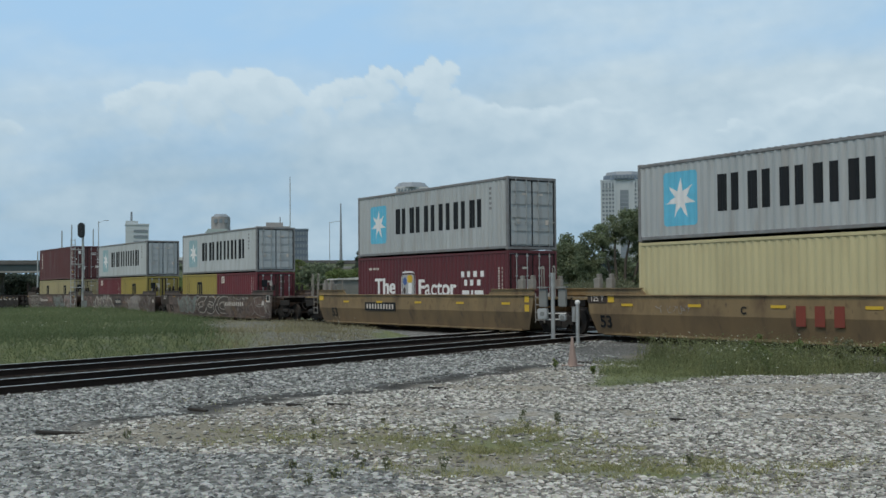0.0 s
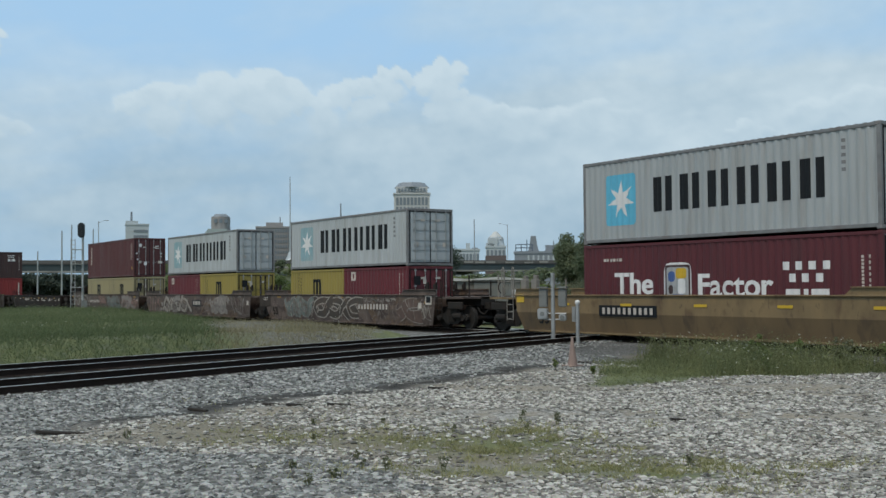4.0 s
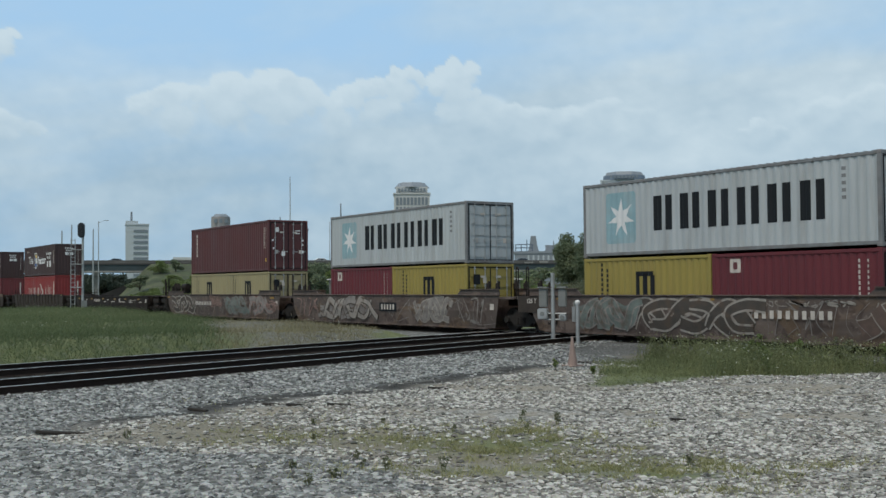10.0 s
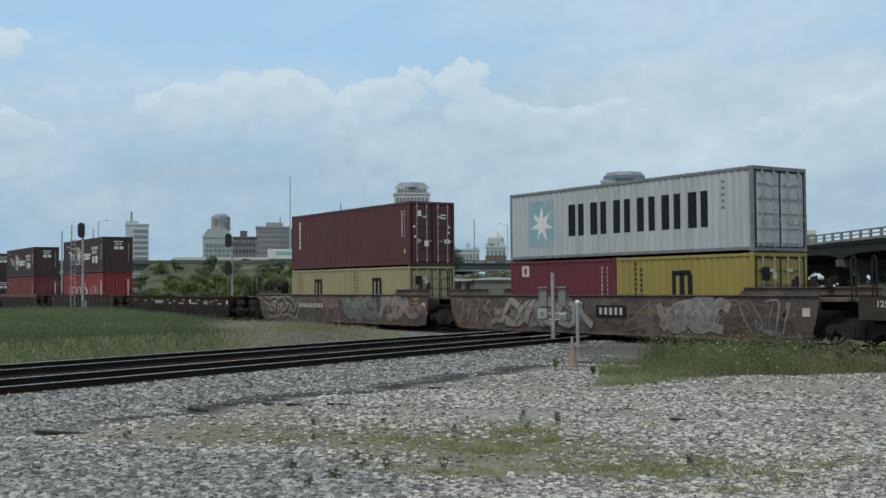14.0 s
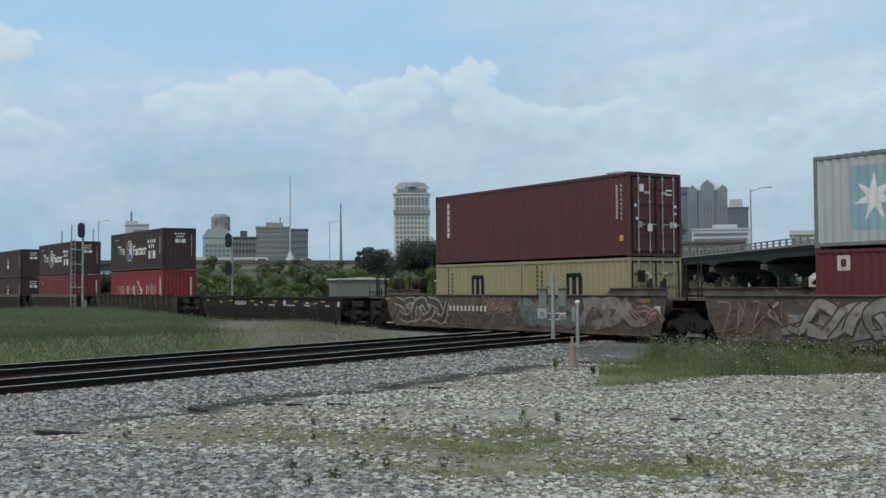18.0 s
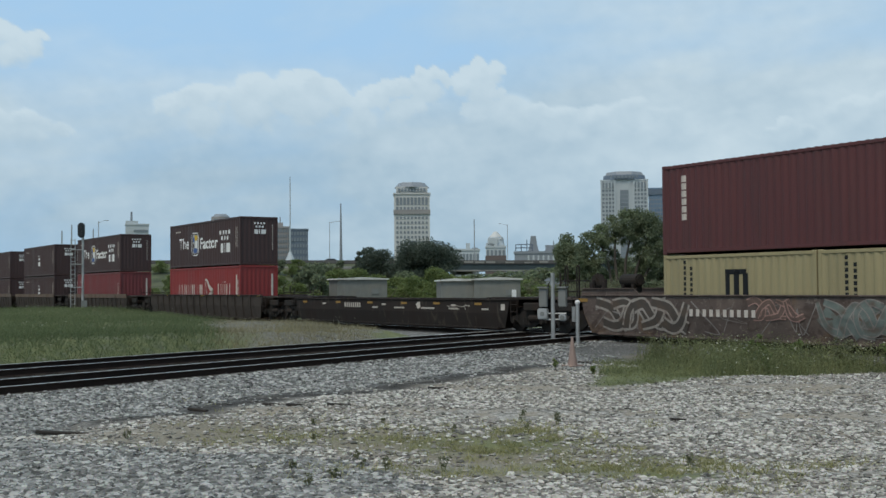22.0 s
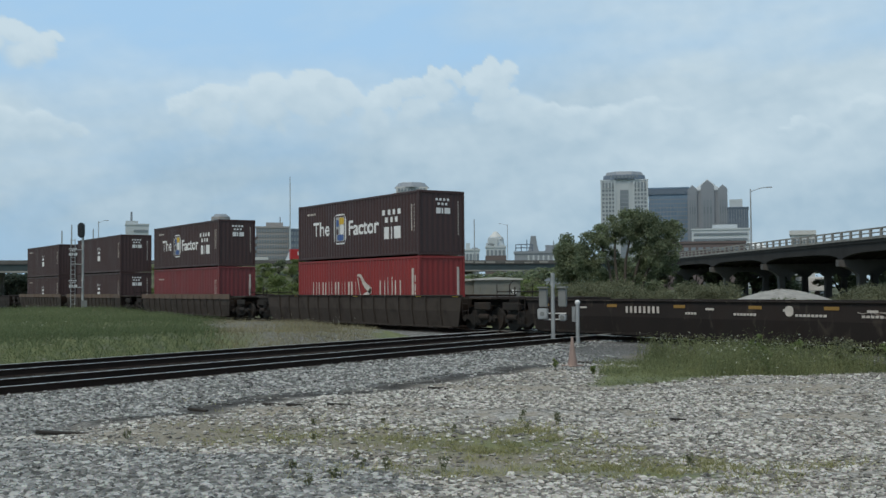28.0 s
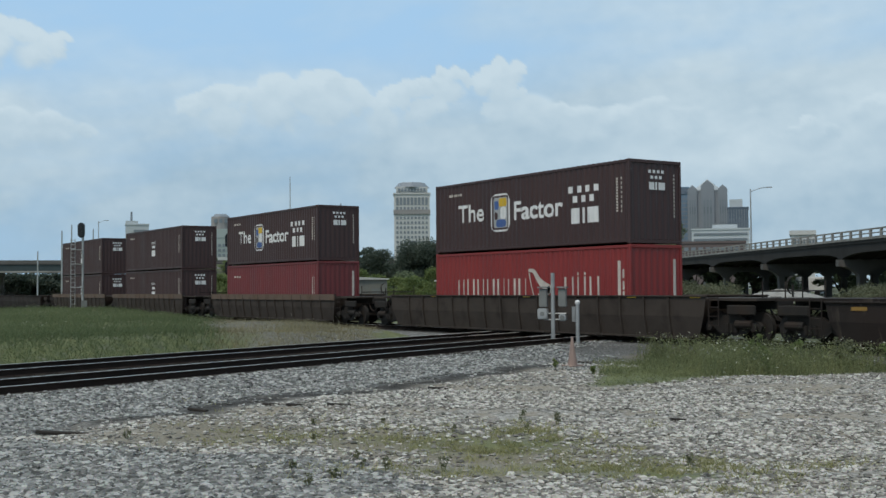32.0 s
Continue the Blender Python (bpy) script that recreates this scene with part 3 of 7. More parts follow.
def grey_box(x, z, h, faded=False):
    c = container("shipping_container", "light grey corrugated container with blue star panel and dark blocks", 12.192, h, "light_grey_paint" if faded else "grey_paint", "grey_frame", True, x, z)
    on_side(c, FADED if faded else BLUE, -4.14, h / 2 + 0.04, 0, "logo_panel", "light blue panel with a white star")
    on_side(c, STAR, -4.14, h / 2 + 0.04, 0, "star", "white seven-pointed star", 1)
    for i in range(6):
        for dx, w in ((-0.28, 0.36), (0.24, 0.3)):
            on_side(c, bar_mesh(w, 1.14, "black"), -2.08 + i * 1.193 + dx, h / 2 + 0.1, 0, "lettering_bar", "dark bar in place of lettering")
    for k in range(5):
        on_side(c, bar_mesh(0.12, 0.1, "grey_frame"), 4.9, h - 0.4 - 0.2 * k, 0, "marking")
    return c


def bogie(parent, x):
    """A two-axle bogie at x on its wagon; its own z = 0 is at the rail."""
    b = new("bogie")
    b.parent = parent
    b.matrix_basis = pose(x, 0, 0)
    tagged(b, "dark cast steel bogie")

    def frame_mesh():
        bm = bm_new()
        out = [(-1.15, 0.5), (-1.0, 0.62), (-0.55, 0.66), (-0.35, 0.82), (0.35, 0.82), (0.55, 0.66), (1.0, 0.62), (1.15, 0.5), (1.1, 0.36), (0.7, 0.4), (0.4, 0.2), (-0.4, 0.2), (-0.7, 0.4), (-1.1, 0.36)]
        prism(bm, out, lambda u, v, w: Vector((u, w - 0.06, v)), 0.12)
        for s in (-0.17, 0, 0.17):
            rod(bm, (s, -0.1, 0.3), (s, -0.1, 0.56), 0.07, 8)
        for s in (-0.89, 0.89):
            rod(bm, (s, -0.16, 0.46), (s, 0.06, 0.46), 0.13, 10)
        return mesh_of("side_frame", bm, M["iron"])
    fm = shared("side_frame", frame_mesh)
    piece("side_frame", fm, b, 0, -1.0, 0)
    piece("side_frame", fm, b, 0, 1.0, 0, 180)

    def bolster():
        bm = bm_new()
        box(bm, 0, 0, 0.62, 0.45, 2.1, 0.3)
        rod(bm, (0, 0, 0.7), (0, 0, 0.95), 0.3, 12)
        return mesh_of("bolster", bm, M["iron"])
    piece("bolster", shared("bolster", bolster), b)

    def wheels():
        bm = bm_new()
        rod(bm, (0, -0.95, 0), (0, 0.95, 0), 0.08, 10)
        for s in (-1, 1):
            rod(bm, (0, s * 0.69, 0), (0, s * 0.82, 0), 0.46, 24)
            rod(bm, (0, s * 0.68, 0), (0, s * 0.70, 0), 0.485, 24)
            rod(bm, (0, s * 0.81, 0), (0, s * 0.84, 0), 0.18, 12)
            for k in range(4):
                a = k * math.pi / 2
                box(bm, 0.3 * math.cos(a), s * 0.825, 0.3 * math.sin(a), 0.07, 0.02, 0.07)
        return mesh_of("wheelset", bm, M["iron"])
    wm = shared("wheelset", wheels)
    for dx in (-0.89, 0.89):
        w = new("wheelset", wm)
        w.parent = b
        w.matrix_basis = pose(dx, 0, 0.46)
        WHEELS.append((w, dx, 0.46))


def guide_mesh(paint):
    bm = bm_new()
    k = 1.55 if paint == "worn_steel" else 1.0
    box(bm, 0, 0, 0.12 * k, 0.2 * k, 0.12 * k, 0.26 * k)
    box(bm, 0.06, 0, 0.28 * k, 0.1 * k, 0.1 * k, 0.12 * k)
    bmesh.ops.bevel(bm, geom=bm.edges[:], offset=0.02, segments=1, affect="EDGES")
    return mesh_of("guide_post", bm, M[paint])


def well_car(label, x0, x1, paint, ends, tops=1.44, ribs=0, deep=0.07, raised=0.2):
    """One well wagon unit; its sides reach from x0 to x1. ends: 'c' coupler end, 'a' shared bogie, 'n' none, at -x and +x."""
    L, xc = x1 - x0, (x0 + x1) / 2
    top = tagged(new("well_wagon"), label, "rail wagon", "wagons of the train")
    z0, z1, zm = deep, tops, deep + (tops - deep) * 0.52
    h = L / 2
    grip = "worn_steel" if paint == "wagon_yellow" else "wagon_dull"
    for s in (-1, 1):
        sd = new("side")
        sd.parent = top

        def face(ya, za, yb, zb, cut):
            bm = bm_new()
            c0, c1 = cut
            pts = [(-h + c0, ya, za), (h - c0, ya, za), (h - c1, yb, zb), (-h + c1, yb, zb)]
            t = 0.03 * s
            a = [bm.verts.new((u, s * v, w)) for u, v, w in pts]
            b = [bm.verts.new((u, s * v - t, w)) for u, v, w in pts]
            for f in (a, b[::-1], *[(a[i], b[i], b[(i + 1) % 4], a[(i + 1) % 4]) for i in range(4)]):
                bm.faces.new(f)
            bmesh.ops.recalc_face_normals(bm, faces=bm.faces[:])
            return bm
        part("lower_plate", face(1.30, z0 + 0.04, 1.41, zm, (0.42, 0.12)), M["yellow_lower" if paint == "wagon_yellow" else paint], sd)
        part("upper_plate", face(1.41, zm, 1.41, z1 - 0.04, (0.12, 0.0)), M[paint], sd)
        bm = bm_new()
        box(bm, 0, s * 1.40, z1 - 0.02, L, 0.13, 0.05)
        bmesh.ops.bevel(bm, geom=bm.edges[:], offset=0.012, segments=1, affect="EDGES")
        part("top_chord", bm, M[paint], sd)
        bm = bm_new()
        box(bm, 0, s * 1.30, z0 + 0.03, L - 1.6, 0.16, 0.06)
        part("bottom_chord", bm, M[paint], sd)
        if ribs:
            bm = bm_new()
            prism(bm, [(1.41, z1 - 0.05), (1.47, z1 - 0.05), (1.47, zm), (1.36, z0 + 0.06), (1.30, z0 + 0.06), (1.41, zm)], lambda u, v, w: Vector((w - 0.04, s * u, v)), 0.08)
            me = mesh_of("rib", bm, M[paint])
            for k in range(ribs):
                piece("rib", me, sd, -h + 1.6 + k * (L - 3.2) / (ribs - 1), 0, 0)
    # floor cross members
    bm = bm_new()
    box(bm, 0, 0, 0, 0.35, 2.55, 0.09)
    me = mesh_of("cross_member", bm, M[paint])
    for k in range(6):
        piece("cross_member", me, top, -h + 2.2 + k * (L - 4.4) / 5, 0, z0 - 0.02)
    for s, kind in zip((-1, 1), ends):
        e = new("end_platform")
        e.parent = top
        reach = 1.9 if kind == "c" else 0.9
        if raised:
            for sy in (-1, 1):
                bm = bm_new()
                prism(bm, [(0.0, z1), (0.0, z1 + raised - 0.05), (0.1, z1 + raised), (2.7, z1 + raised), (2.95, z1)], lambda u, v, w: Vector((s * (h - u), sy * (1.395 - w), v)), 0.04)
                part("end_plate", bm, M[paint], e)
                bm = bm_new()
                box(bm, s * (h - 1.35), sy * 1.37, z1 + raised + 0.015, 2.75, 0.16, 0.03)
                part("end_cap", bm, M[paint], e)
            gm = shared(("guide", paint), lambda: guide_mesh("worn_steel" if paint == "wagon_yellow" else "wagon_dull"))
            for dx in (0.35, 1.0, 1.7, 2.4):
                piece("guide_post", gm, e, s * (h - dx), -1.2 if dx < 1.5 else 1.2, z1 + raised)
        bm = bm_new()
        box(bm, s * (h - 0.7 + reach / 2), 0, 1.30, reach + 1.4, 2.5 if kind == "c" else 2.7, 0.08)
        part("deck", bm, M[paint], e)
        bm = bm_new()
        box(bm, s * (h - 1.6), 0, 0.72, 0.12, 2.62, 1.22)
        part("bulkhead", bm, M[paint], e)
        bm = bm_new()
        box(bm, s * (h + reach / 2 - 0.4), 0, 1.16, reach + 0.8, 0.7, 0.34)
        part("centre_sill", bm, M["iron"], e)
        if kind == "c":
            for sy in (-1, 1):
                bm = bm_new()
                for k in range(4):
                    rod(bm, (s * (h + 0.12), sy * 1.42, 0.5 + k * 0.28), (s * (h + 0.52), sy * 1.42, 0.5 + k * 0.28), 0.016, 6)
                for dx in (0.12, 0.52):
                    rod(bm, (s * (h + dx), sy * 1.42, 0.45), (s * (h + dx), sy * 1.42, 1.36), 0.018, 6)
                part("ladder", bm, M[grip], e)
            bm = bm_new()
            box(bm, s * (h + reach + 0.05), 0, 0.98, 0.5, 0.3, 0.26)
            box(bm, s * (h + reach + 0.33), 0.05, 0.95, 0.26, 0.26, 0.3)
            part("coupler", bm, M["iron"], e)
            for sy in (-1, 1):
                bm = bm_new()
                box(bm, s * (h + 1.25), sy * 1.22, 0.98, 1.1, 0.1, 0.3)
                bmesh.ops.bevel(bm, geom=bm.edges[:], offset=0.03, segments=1, affect="EDGES")
                part("side_beam", bm, M["iron"], e)
                bm = bm_new()
                rod(bm, (s * (h + 0.95), sy * 1.1, 0.55), (s * (h + 1.6), sy * 1.1, 0.55), 0.13, 10)
                part("brake_cylinder", bm, M["iron"], e)
                bm = bm_new()
                for u0, v0, u1, v1 in ((0.0, 1.0, 0.25, 0.7), (0.25, 0.7, 0.55, 0.62), (0.55, 0.62, 0.8, 0.8)):
                    rod(bm, (s * (h + reach - 0.2 + u0), sy * 0.45, v0), (s * (h + reach - 0.2 + u1), sy * 0.45, v1), 0.03, 6)
                part("air_hose", bm, M["iron"], e)
            up = 2.25 if raised else 1.85
            rails = [((s * (h + reach - 0.1), sy, 1.3), (s * (h + reach - 0.1), sy, up), 0.035 if raised else 0.02) for sy in (-0.9, 0.9)]
            rails.append(((s * (h + reach - 0.1), -0.9, up - 0.3), (s * (h + reach - 0.1), 0.9, up - 0.3), 0.022))
            if raised:
                rails += [((s * (h + 0.25), sy * 1.3, 1.3), (s * (h + 0.25), sy * 1.3, 2.05), 0.035) for sy in (-1, 1)]
            for p0, p1, rr in rails:
                bm = bm_new()
                rod(bm, p0, p1, rr, 6)
                part("handrail", bm, M[grip], e)
            if s < 0:
                bm = bm_new()
                bmesh.ops.create_cone(bm, cap_ends=False, segments=16, radius1=0.27, radius2=0.25, depth=0.04, matrix=Matrix.Translation((s * (h + reach - 0.25), -0.75, 1.72)) @ Matrix.Rotation(radians(90), 4, "Y"))
                rod(bm, (s * (h + reach - 0.25), -0.75, 1.38), (s * (h + reach - 0.25), -0.75, 1.74), 0.03, 6)
                part("brake_wheel", bm, M["iron"], e)
            bogie(top, s * (h + 0.75))
        if raised and kind in "ac":
            for dx in (0.3, 0.95):
                bm = bm_new()
                for d0, d1 in (((0.0, 1.34), (0.0, 2.42)), ((0.0, 2.42), (0.07, 2.5)), ((0.07, 2.5), (0.14, 2.42)), ((0.14, 2.42), (0.14, 1.34))):
                    rod(bm, (s * (h + dx + d0[0]), -1.24, d0[1]), (s * (h + dx + d1[0]), -1.24, d1[1]), 0.026, 6)
                part("grab_loop", bm, M[grip], e, "bent steel grab handle")
            if kind == "a" and s > 0:
                bm = bm_new()
                for k in range(4):
                    rod(bm, (s * (h + 0.14), -1.42, 0.5 + k * 0.28), (s * (h + 0.66), -1.42, 0.5 + k * 0.28), 0.02, 6)
                for dx in (0.14, 0.66):
                    rod(bm, (s * (h + dx), -1.42, 0.4), (s * (h + dx), -1.42, 1.5), 0.022, 6)
                part("ladder", bm, M[grip], e)
        if kind == "a":
            bogie(top, s * (h + 1.0))
    top.location = (xc + advance(0), 0, 0)
    MOVERS.append((top, xc, 0))
    return top, xc


# wagons, from the front of the train to its rear
OCHRE = "ochre-yellow steel well wagon unit with darker lower sides"
BROWN = "rust-brown well wagon unit covered with faded spray paint"
wag = {}
wag["r"] = well_car(OCHRE, 33.3, 51.2, "wagon_yellow", "na")
wag["q"] = well_car(OCHRE, 12.3, 30.2, "wagon_yellow", "ca")
wag["m"] = well_car(BROWN, -11.08, 6.62, "wagon_brown", "ac")
wag["n"] = well_car(BROWN, -31.8, -13.1, "wagon_brown", "an")
wag["p"] = well_car(BROWN, -51.48, -33.48, "wagon_brown", "cn")
wag["f"] = well_car("empty dark brown well wagon with small pale markings", -74.8, -55.8, "wagon_dull", "cc", 1.26, 0, 0.1, 0.0)
wag["a"] = well_car("dark grimy well wagon with vertical ribs", -98.55, -79.25, "wagon_black", "cc", 1.42, 15, 0.05, 0.0)
wag["b"] = well_car("dark well wagon with ribbed sides and a dusty top band", -120.55, -104.05, "wagon_black", "cc", 1.44, 13, 0.1, 0.0)
wag["c"] = well_car("dark well wagon with a dusty top band carrying brown containers", -141.35, -125.75, "wagon_black", "ac", 1.44, 13, 0.1, 0.0)
wag["d"] = well_car("dark well wagon with a dusty top band carrying brown containers", -159.75, -143.35, "wagon_black", "cn", 1.44, 13, 0.1, 0.0)
wag["e"] = well_car("empty dark brown well wagon at the train's tail", -183.55, -164.55, "wagon_dull", "cc", 1.26, 0, 0.1, 0.0)

# containers: lower one in the well, upper one on top of it
HC, STD, L40, L20 = 2.896, 2.591, 12.192, 6.058
CORR = "corrugated steel container"
container("shipping_container", "pale yellow " + CORR + " standing in the well", L40, HC, "cream_paint", "cream_paint", False, 41.82, 0.28)
grey_box(41.82, 0.28 + HC + 0.02, STD)
qlow = container("shipping_container", "maroon " + CORR + " with white words and a coloured emblem", L40, HC, "maroon_paint", "maroon_paint", True, 22.25, 0.28)
grey_box(22.25, 0.28 + HC + 0.02, HC)
mlow = [container("shipping_container", "short mustard-yellow " + CORR + " with a black mark", L20, STD, "yellow_paint", "yellow_paint", False, -5.13, 0.12),
        container("shipping_container", "short crimson " + CORR, L20, STD, "crimson_paint", "crimson_paint", True, 0.97, 0.12)]
grey_box(-2.08, 0.12 + STD + 0.02, STD, True)
nlow = [container("shipping_container", "short crimson " + CORR, L20, STD, "crimson_paint", "crimson_paint", False, -24.75, 0.12),
        container("shipping_container", "short mustard-yellow " + CORR + " with a black mark", L20, STD, "yellow_paint", "yellow_paint", True, -18.65, 0.12)]
grey_box(-21.7, 0.12 + STD + 0.02, STD, True)
plow = [container("shipping_container", "short faded yellow " + CORR + " with a black mark", L20, STD, "beige_paint", "beige_paint", False, -44.53, 0.12),
        container("shipping_container", "short faded yellow " + CORR + " with a black mark", L20, STD, "beige_paint", "beige_paint", True, -38.43, 0.12)]
pup = container("shipping_container", "tall brown " + CORR + " with upright white lettering bars", L40, HC, "brown_paint", "brown_paint", True, -41.48, 0.12 + STD + 0.02)
alow = container("shipping_container", "bright red " + CORR + " with thin white lettering shapes", L40, HC, "red_paint", "red_paint", False, -88.95, 0.26)
aup = container("shipping_container", "dark brown " + CORR + " with white words and a coloured emblem", L40, HC, "dark_paint", "dark_paint", False, -88.95, 0.26 + HC + 0.02)
blow = container("shipping_container", "dull red " + CORR, L40, HC, "dull_red_paint", "dull_red_paint", False, -112.45, 0.26)
bup = container("shipping_container", "dark brown " + CORR + " with white words and a coloured emblem", L40, HC, "dark_paint", "dark_paint", False, -112.45, 0.26 + HC + 0.02)
clow = container("shipping_container", "dark brown " + CORR, L40, HC, "dark_paint", "dark_paint", False, -132.55, 0.22)
cup = container("shipping_container", "dark brown " + CORR, L40, HC, "dark_paint", "dark_paint", False, -132.55, 0.22 + HC + 0.02)
dlow = container("shipping_container", "dark brown " + CORR, L40, HC, "dark_paint", "dark_paint", False, -151.15, 0.16)
dup = container("shipping_container", "dark brown " + CORR, L40, HC, "dark_paint", "dark_paint", False, -151.15, 0.16 + HC + 0.02)


# ---------- painted markings on the train ----------
def slogan(top, dx=0.0, dz=0.0):
    """White words, a coloured emblem and plain white blocks on the long side."""
    on_side(top, shared("w_the", lambda: text_mesh("The", 0.72, M["white"], 1.2)), -3.45 + dx, 1.55 + dz, -1.205, "lettering", "white word")
    on_side(top, shared("w_factor", lambda: text_mesh("Factor", 0.72, M["white"], 1.16)), 0.95 + dx, 1.47 + dz, -1.205, "lettering", "white word")
    on_side(top, shared("emb", lambda: plate(1.25, 1.5, M["white"], 0.3)), -1.4 + dx, 1.5 + dz, 0, "emblem", "rounded emblem in white, yellow and blue")
    for key, w, h, mt, x, z, up in (("emb_f", 1.1, 1.35, "dark_paint", 0, 0, 1), ("emb_c", 0.95, 1.2, "emblem_grey", 0, 0, 2), ("emb_y", 0.5, 0.34, "mark_yellow", 0.16, 0.4, 3), ("emb_b", 0.62, 0.3, "mark_blue", 0.05, -0.42, 3),
                                    ("emb_d", 0.3, 0.34, "mark_blue", -0.27, 0.3, 3), ("emb_w", 0.34, 0.5, "white", 0.2, -0.02, 3), ("emb_k", 0.22, 0.3, "dark_paint", -0.3, -0.12, 3)):
        on_side(top, shared(key, lambda: plate(w, h, M[mt], 0.1)), -1.4 + dx + x, 1.5 + dz + z, 0, "emblem_field", "", up)
    dots = [(2.95 + 0.47 * k, 2.05, 0.24, 0.24, 0) for k in range(4)] + [(3.18 + 0.47 * k, 1.7, 0.24, 0.24, 0) for k in range(3)]
    for x, z, w, h, _ in dots:
        on_side(top, bar_mesh(w, h, "white"), x + dx, z + dz, 0, "white_square")
    zb = [(3.2, 1.1, 0.5, 0.56, 0), (3.66, 1.1, 0.16, 0.56, 0), (4.15, 1.1, 0.6, 0.56, 0)]
    for x, z, w, h, _ in zb:
        on_side(top, bar_mesh(w, h, "white"), x + dx, z + dz, 0, "white_block", "plain white block in place of lettering")
    fine_marks(top, dz)


def fine_marks(top, dz=0.0, end=True):
    lines = [(5.45, 1.85 - 0.1 * k, 0.07, 0.07, 0) for k in range(12)] + [(5.68, 1.85 - 0.16 * k, 0.06, 0.09, 0) for k in range(8)]
    tagged(on_side(top, shared("lines", lambda: blocks(lines, M["cream_mark"])), 0, 0.4 + dz, -1.205, "marking", "columns of tiny pale marks"), kind="stuff")
    small = [(-5.0 + 0.16 * k, 0, 0.11, 0.1, 0) for k in range(6)]
    if end:
        tagged(on_side(top, shared("small", lambda: blocks(small, M["cream_mark"])), 0, 2.4 + dz, -1.205, "marking", "small pale marks"), kind="stuff")


def end_name(top, L=12.192):
    s = [(-0.36 + 0.2 * k, 0.5, 0.12, 0.11, 0) for k in range(4)] + [(-0.26 + 0.2 * k, 0.3, 0.12, 0.11, 0) for k in range(3)] + [(-0.27, 0, 0.24, 0.26, 0), (-0.06, 0, 0.08, 0.26, 0), (0.2, 0, 0.3, 0.26, 0)]
    tagged(on_end(top, shared("endname", lambda: blocks(s, M["white"])), L, 0.1, 2.0, "marking", "plain white blocks in place of a name"), kind="stuff")
    v = [(0, 0.9 - 0.13 * k, 0.05, 0.08, 0) for k in range(12)]
    tagged(on_end(top, shared("endline", lambda: blocks(v, M["cream_mark"])), L, 0.88, 1.5, "marking", "column of tiny pale marks"), kind="stuff")


for c in (aup, bup):
    slogan(c)
    end_name(c)
slogan(qlow, -0.1, -0.05)
for c in (cup, clow, dup, dlow):
    for x, z, w, h in [(-0.3 + 0.3 * k, 0.75, 0.2, 0.18) for k in range(3)] + [(-0.15 + 0.3 * k, 0.45, 0.2, 0.18) for k in range(2)] + [(0, 0, 0.8, 0.42)]:
        on_side(c, bar_mesh(w, h, "white"), 0.2 + x, 1.2 + z, 0, "white_block")
    end_name(c)
    fine_marks(c)

# thin white strokes and a wing on the bright red container
strokes = []
for k in range(7):
    x = -4.2 + k * 0.7
    strokes += [(x - 0.2, 1.35, 0.09, 0.9, 0), (x + 0.2, 1.35, 0.09, 0.9, 0)]
for k in range(3):
    x = 2.8 + k * 0.7
    strokes += [(x - 0.2, 1.35, 0.09, 0.95, 0), (x + 0.2, 1.35, 0.09, 0.95, 0)]
strokes += [(3.3, 1.93, 0.1, 0.1, 0), (3.7, 1.93, 0.1, 0.1, 0)]
for x, z, w, h, _ in strokes:
    on_side(alow, bar_mesh(w, h, "cream_mark"), x, z, 0, "lettering_bar", "thin pale bar in place of lettering")


def ribbon(bm, pts, w0, w1, yz):
    """A flat painted stroke through the points, in the xz plane."""
    n = 28
    path = []
    for i in range(n + 1):
        t = i / n * (len(pts) - 1)
        k = min(int(t), len(pts) - 2)
        f = t - k
        p0, p1, p2, p3 = (Vector(pts[max(0, min(len(pts) - 1, k + d))]) for d in (-1, 0, 1, 2))
        path.append(0.5 * (2 * p1 + (p2 - p0) * f + (2 * p0 - 5 * p1 + 4 * p2 - p3) * f * f + (3 * p1 - p0 - 3 * p2 + p3) * f ** 3))
    last = None
    for i, p in enumerate(path):
        d = path[min(i + 1, n)] - path[max(i - 1, 0)]
        s = Vector((-d.y, d.x)).normalized() * (w0 + (w1 - w0) * i / n) / 2
        row = [bm.verts.new((q.x, yz(q.y), q.y)) for q in (p + s, p - s)]
        if last:
            f = bm.faces.new((last[0], row[0], row[1], last[1]))
            f.normal_update()
            if f.normal.y > 0:
                f.normal_flip()
        last = row


bm = bm_new()
ribbon(bm, [(0.4, 2.1), (0.75, 2.05), (1.15, 1.65), (1.75, 1.35)], 0.08, 0.35, lambda z: -1.214)
ribbon(bm, [(0.45, 2.0), (0.6, 1.5), (0.75, 1.1)], 0.08, 0.05, lambda z: -1.214)
ribbon(bm, [(1.75, 1.4), (1.5, 1.25), (1.0, 1.15)], 0.3, 0.1, lambda z: -1.214)
part("emblem", bm, M["cream_mark"], alow, "pale wing-shaped emblem")
for x, z, w, h in ((5.5, 1.75, 0.12, 1.2), (5.72, 1.9, 0.08, 0.3), (5.72, 1.5, 0.08, 0.3), (5.72, 1.15, 0.08, 0.3)):
    on_side(alow, bar_mesh(w, h, "cream_mark"), x, z, 0, "marking", "pale upright bar")
on_end(alow, shared("endbar", lambda: blocks([(0, 0, 0.12, 1.3, 0)], M["cream_mark"])), 12.192, 0.85, 1.75, "marking", "pale upright bar")
on_end(blow, shared("endbar", None), 12.192, 0.85, 1.75, "marking", "pale upright bar")
fine_marks(blow, -0.2)
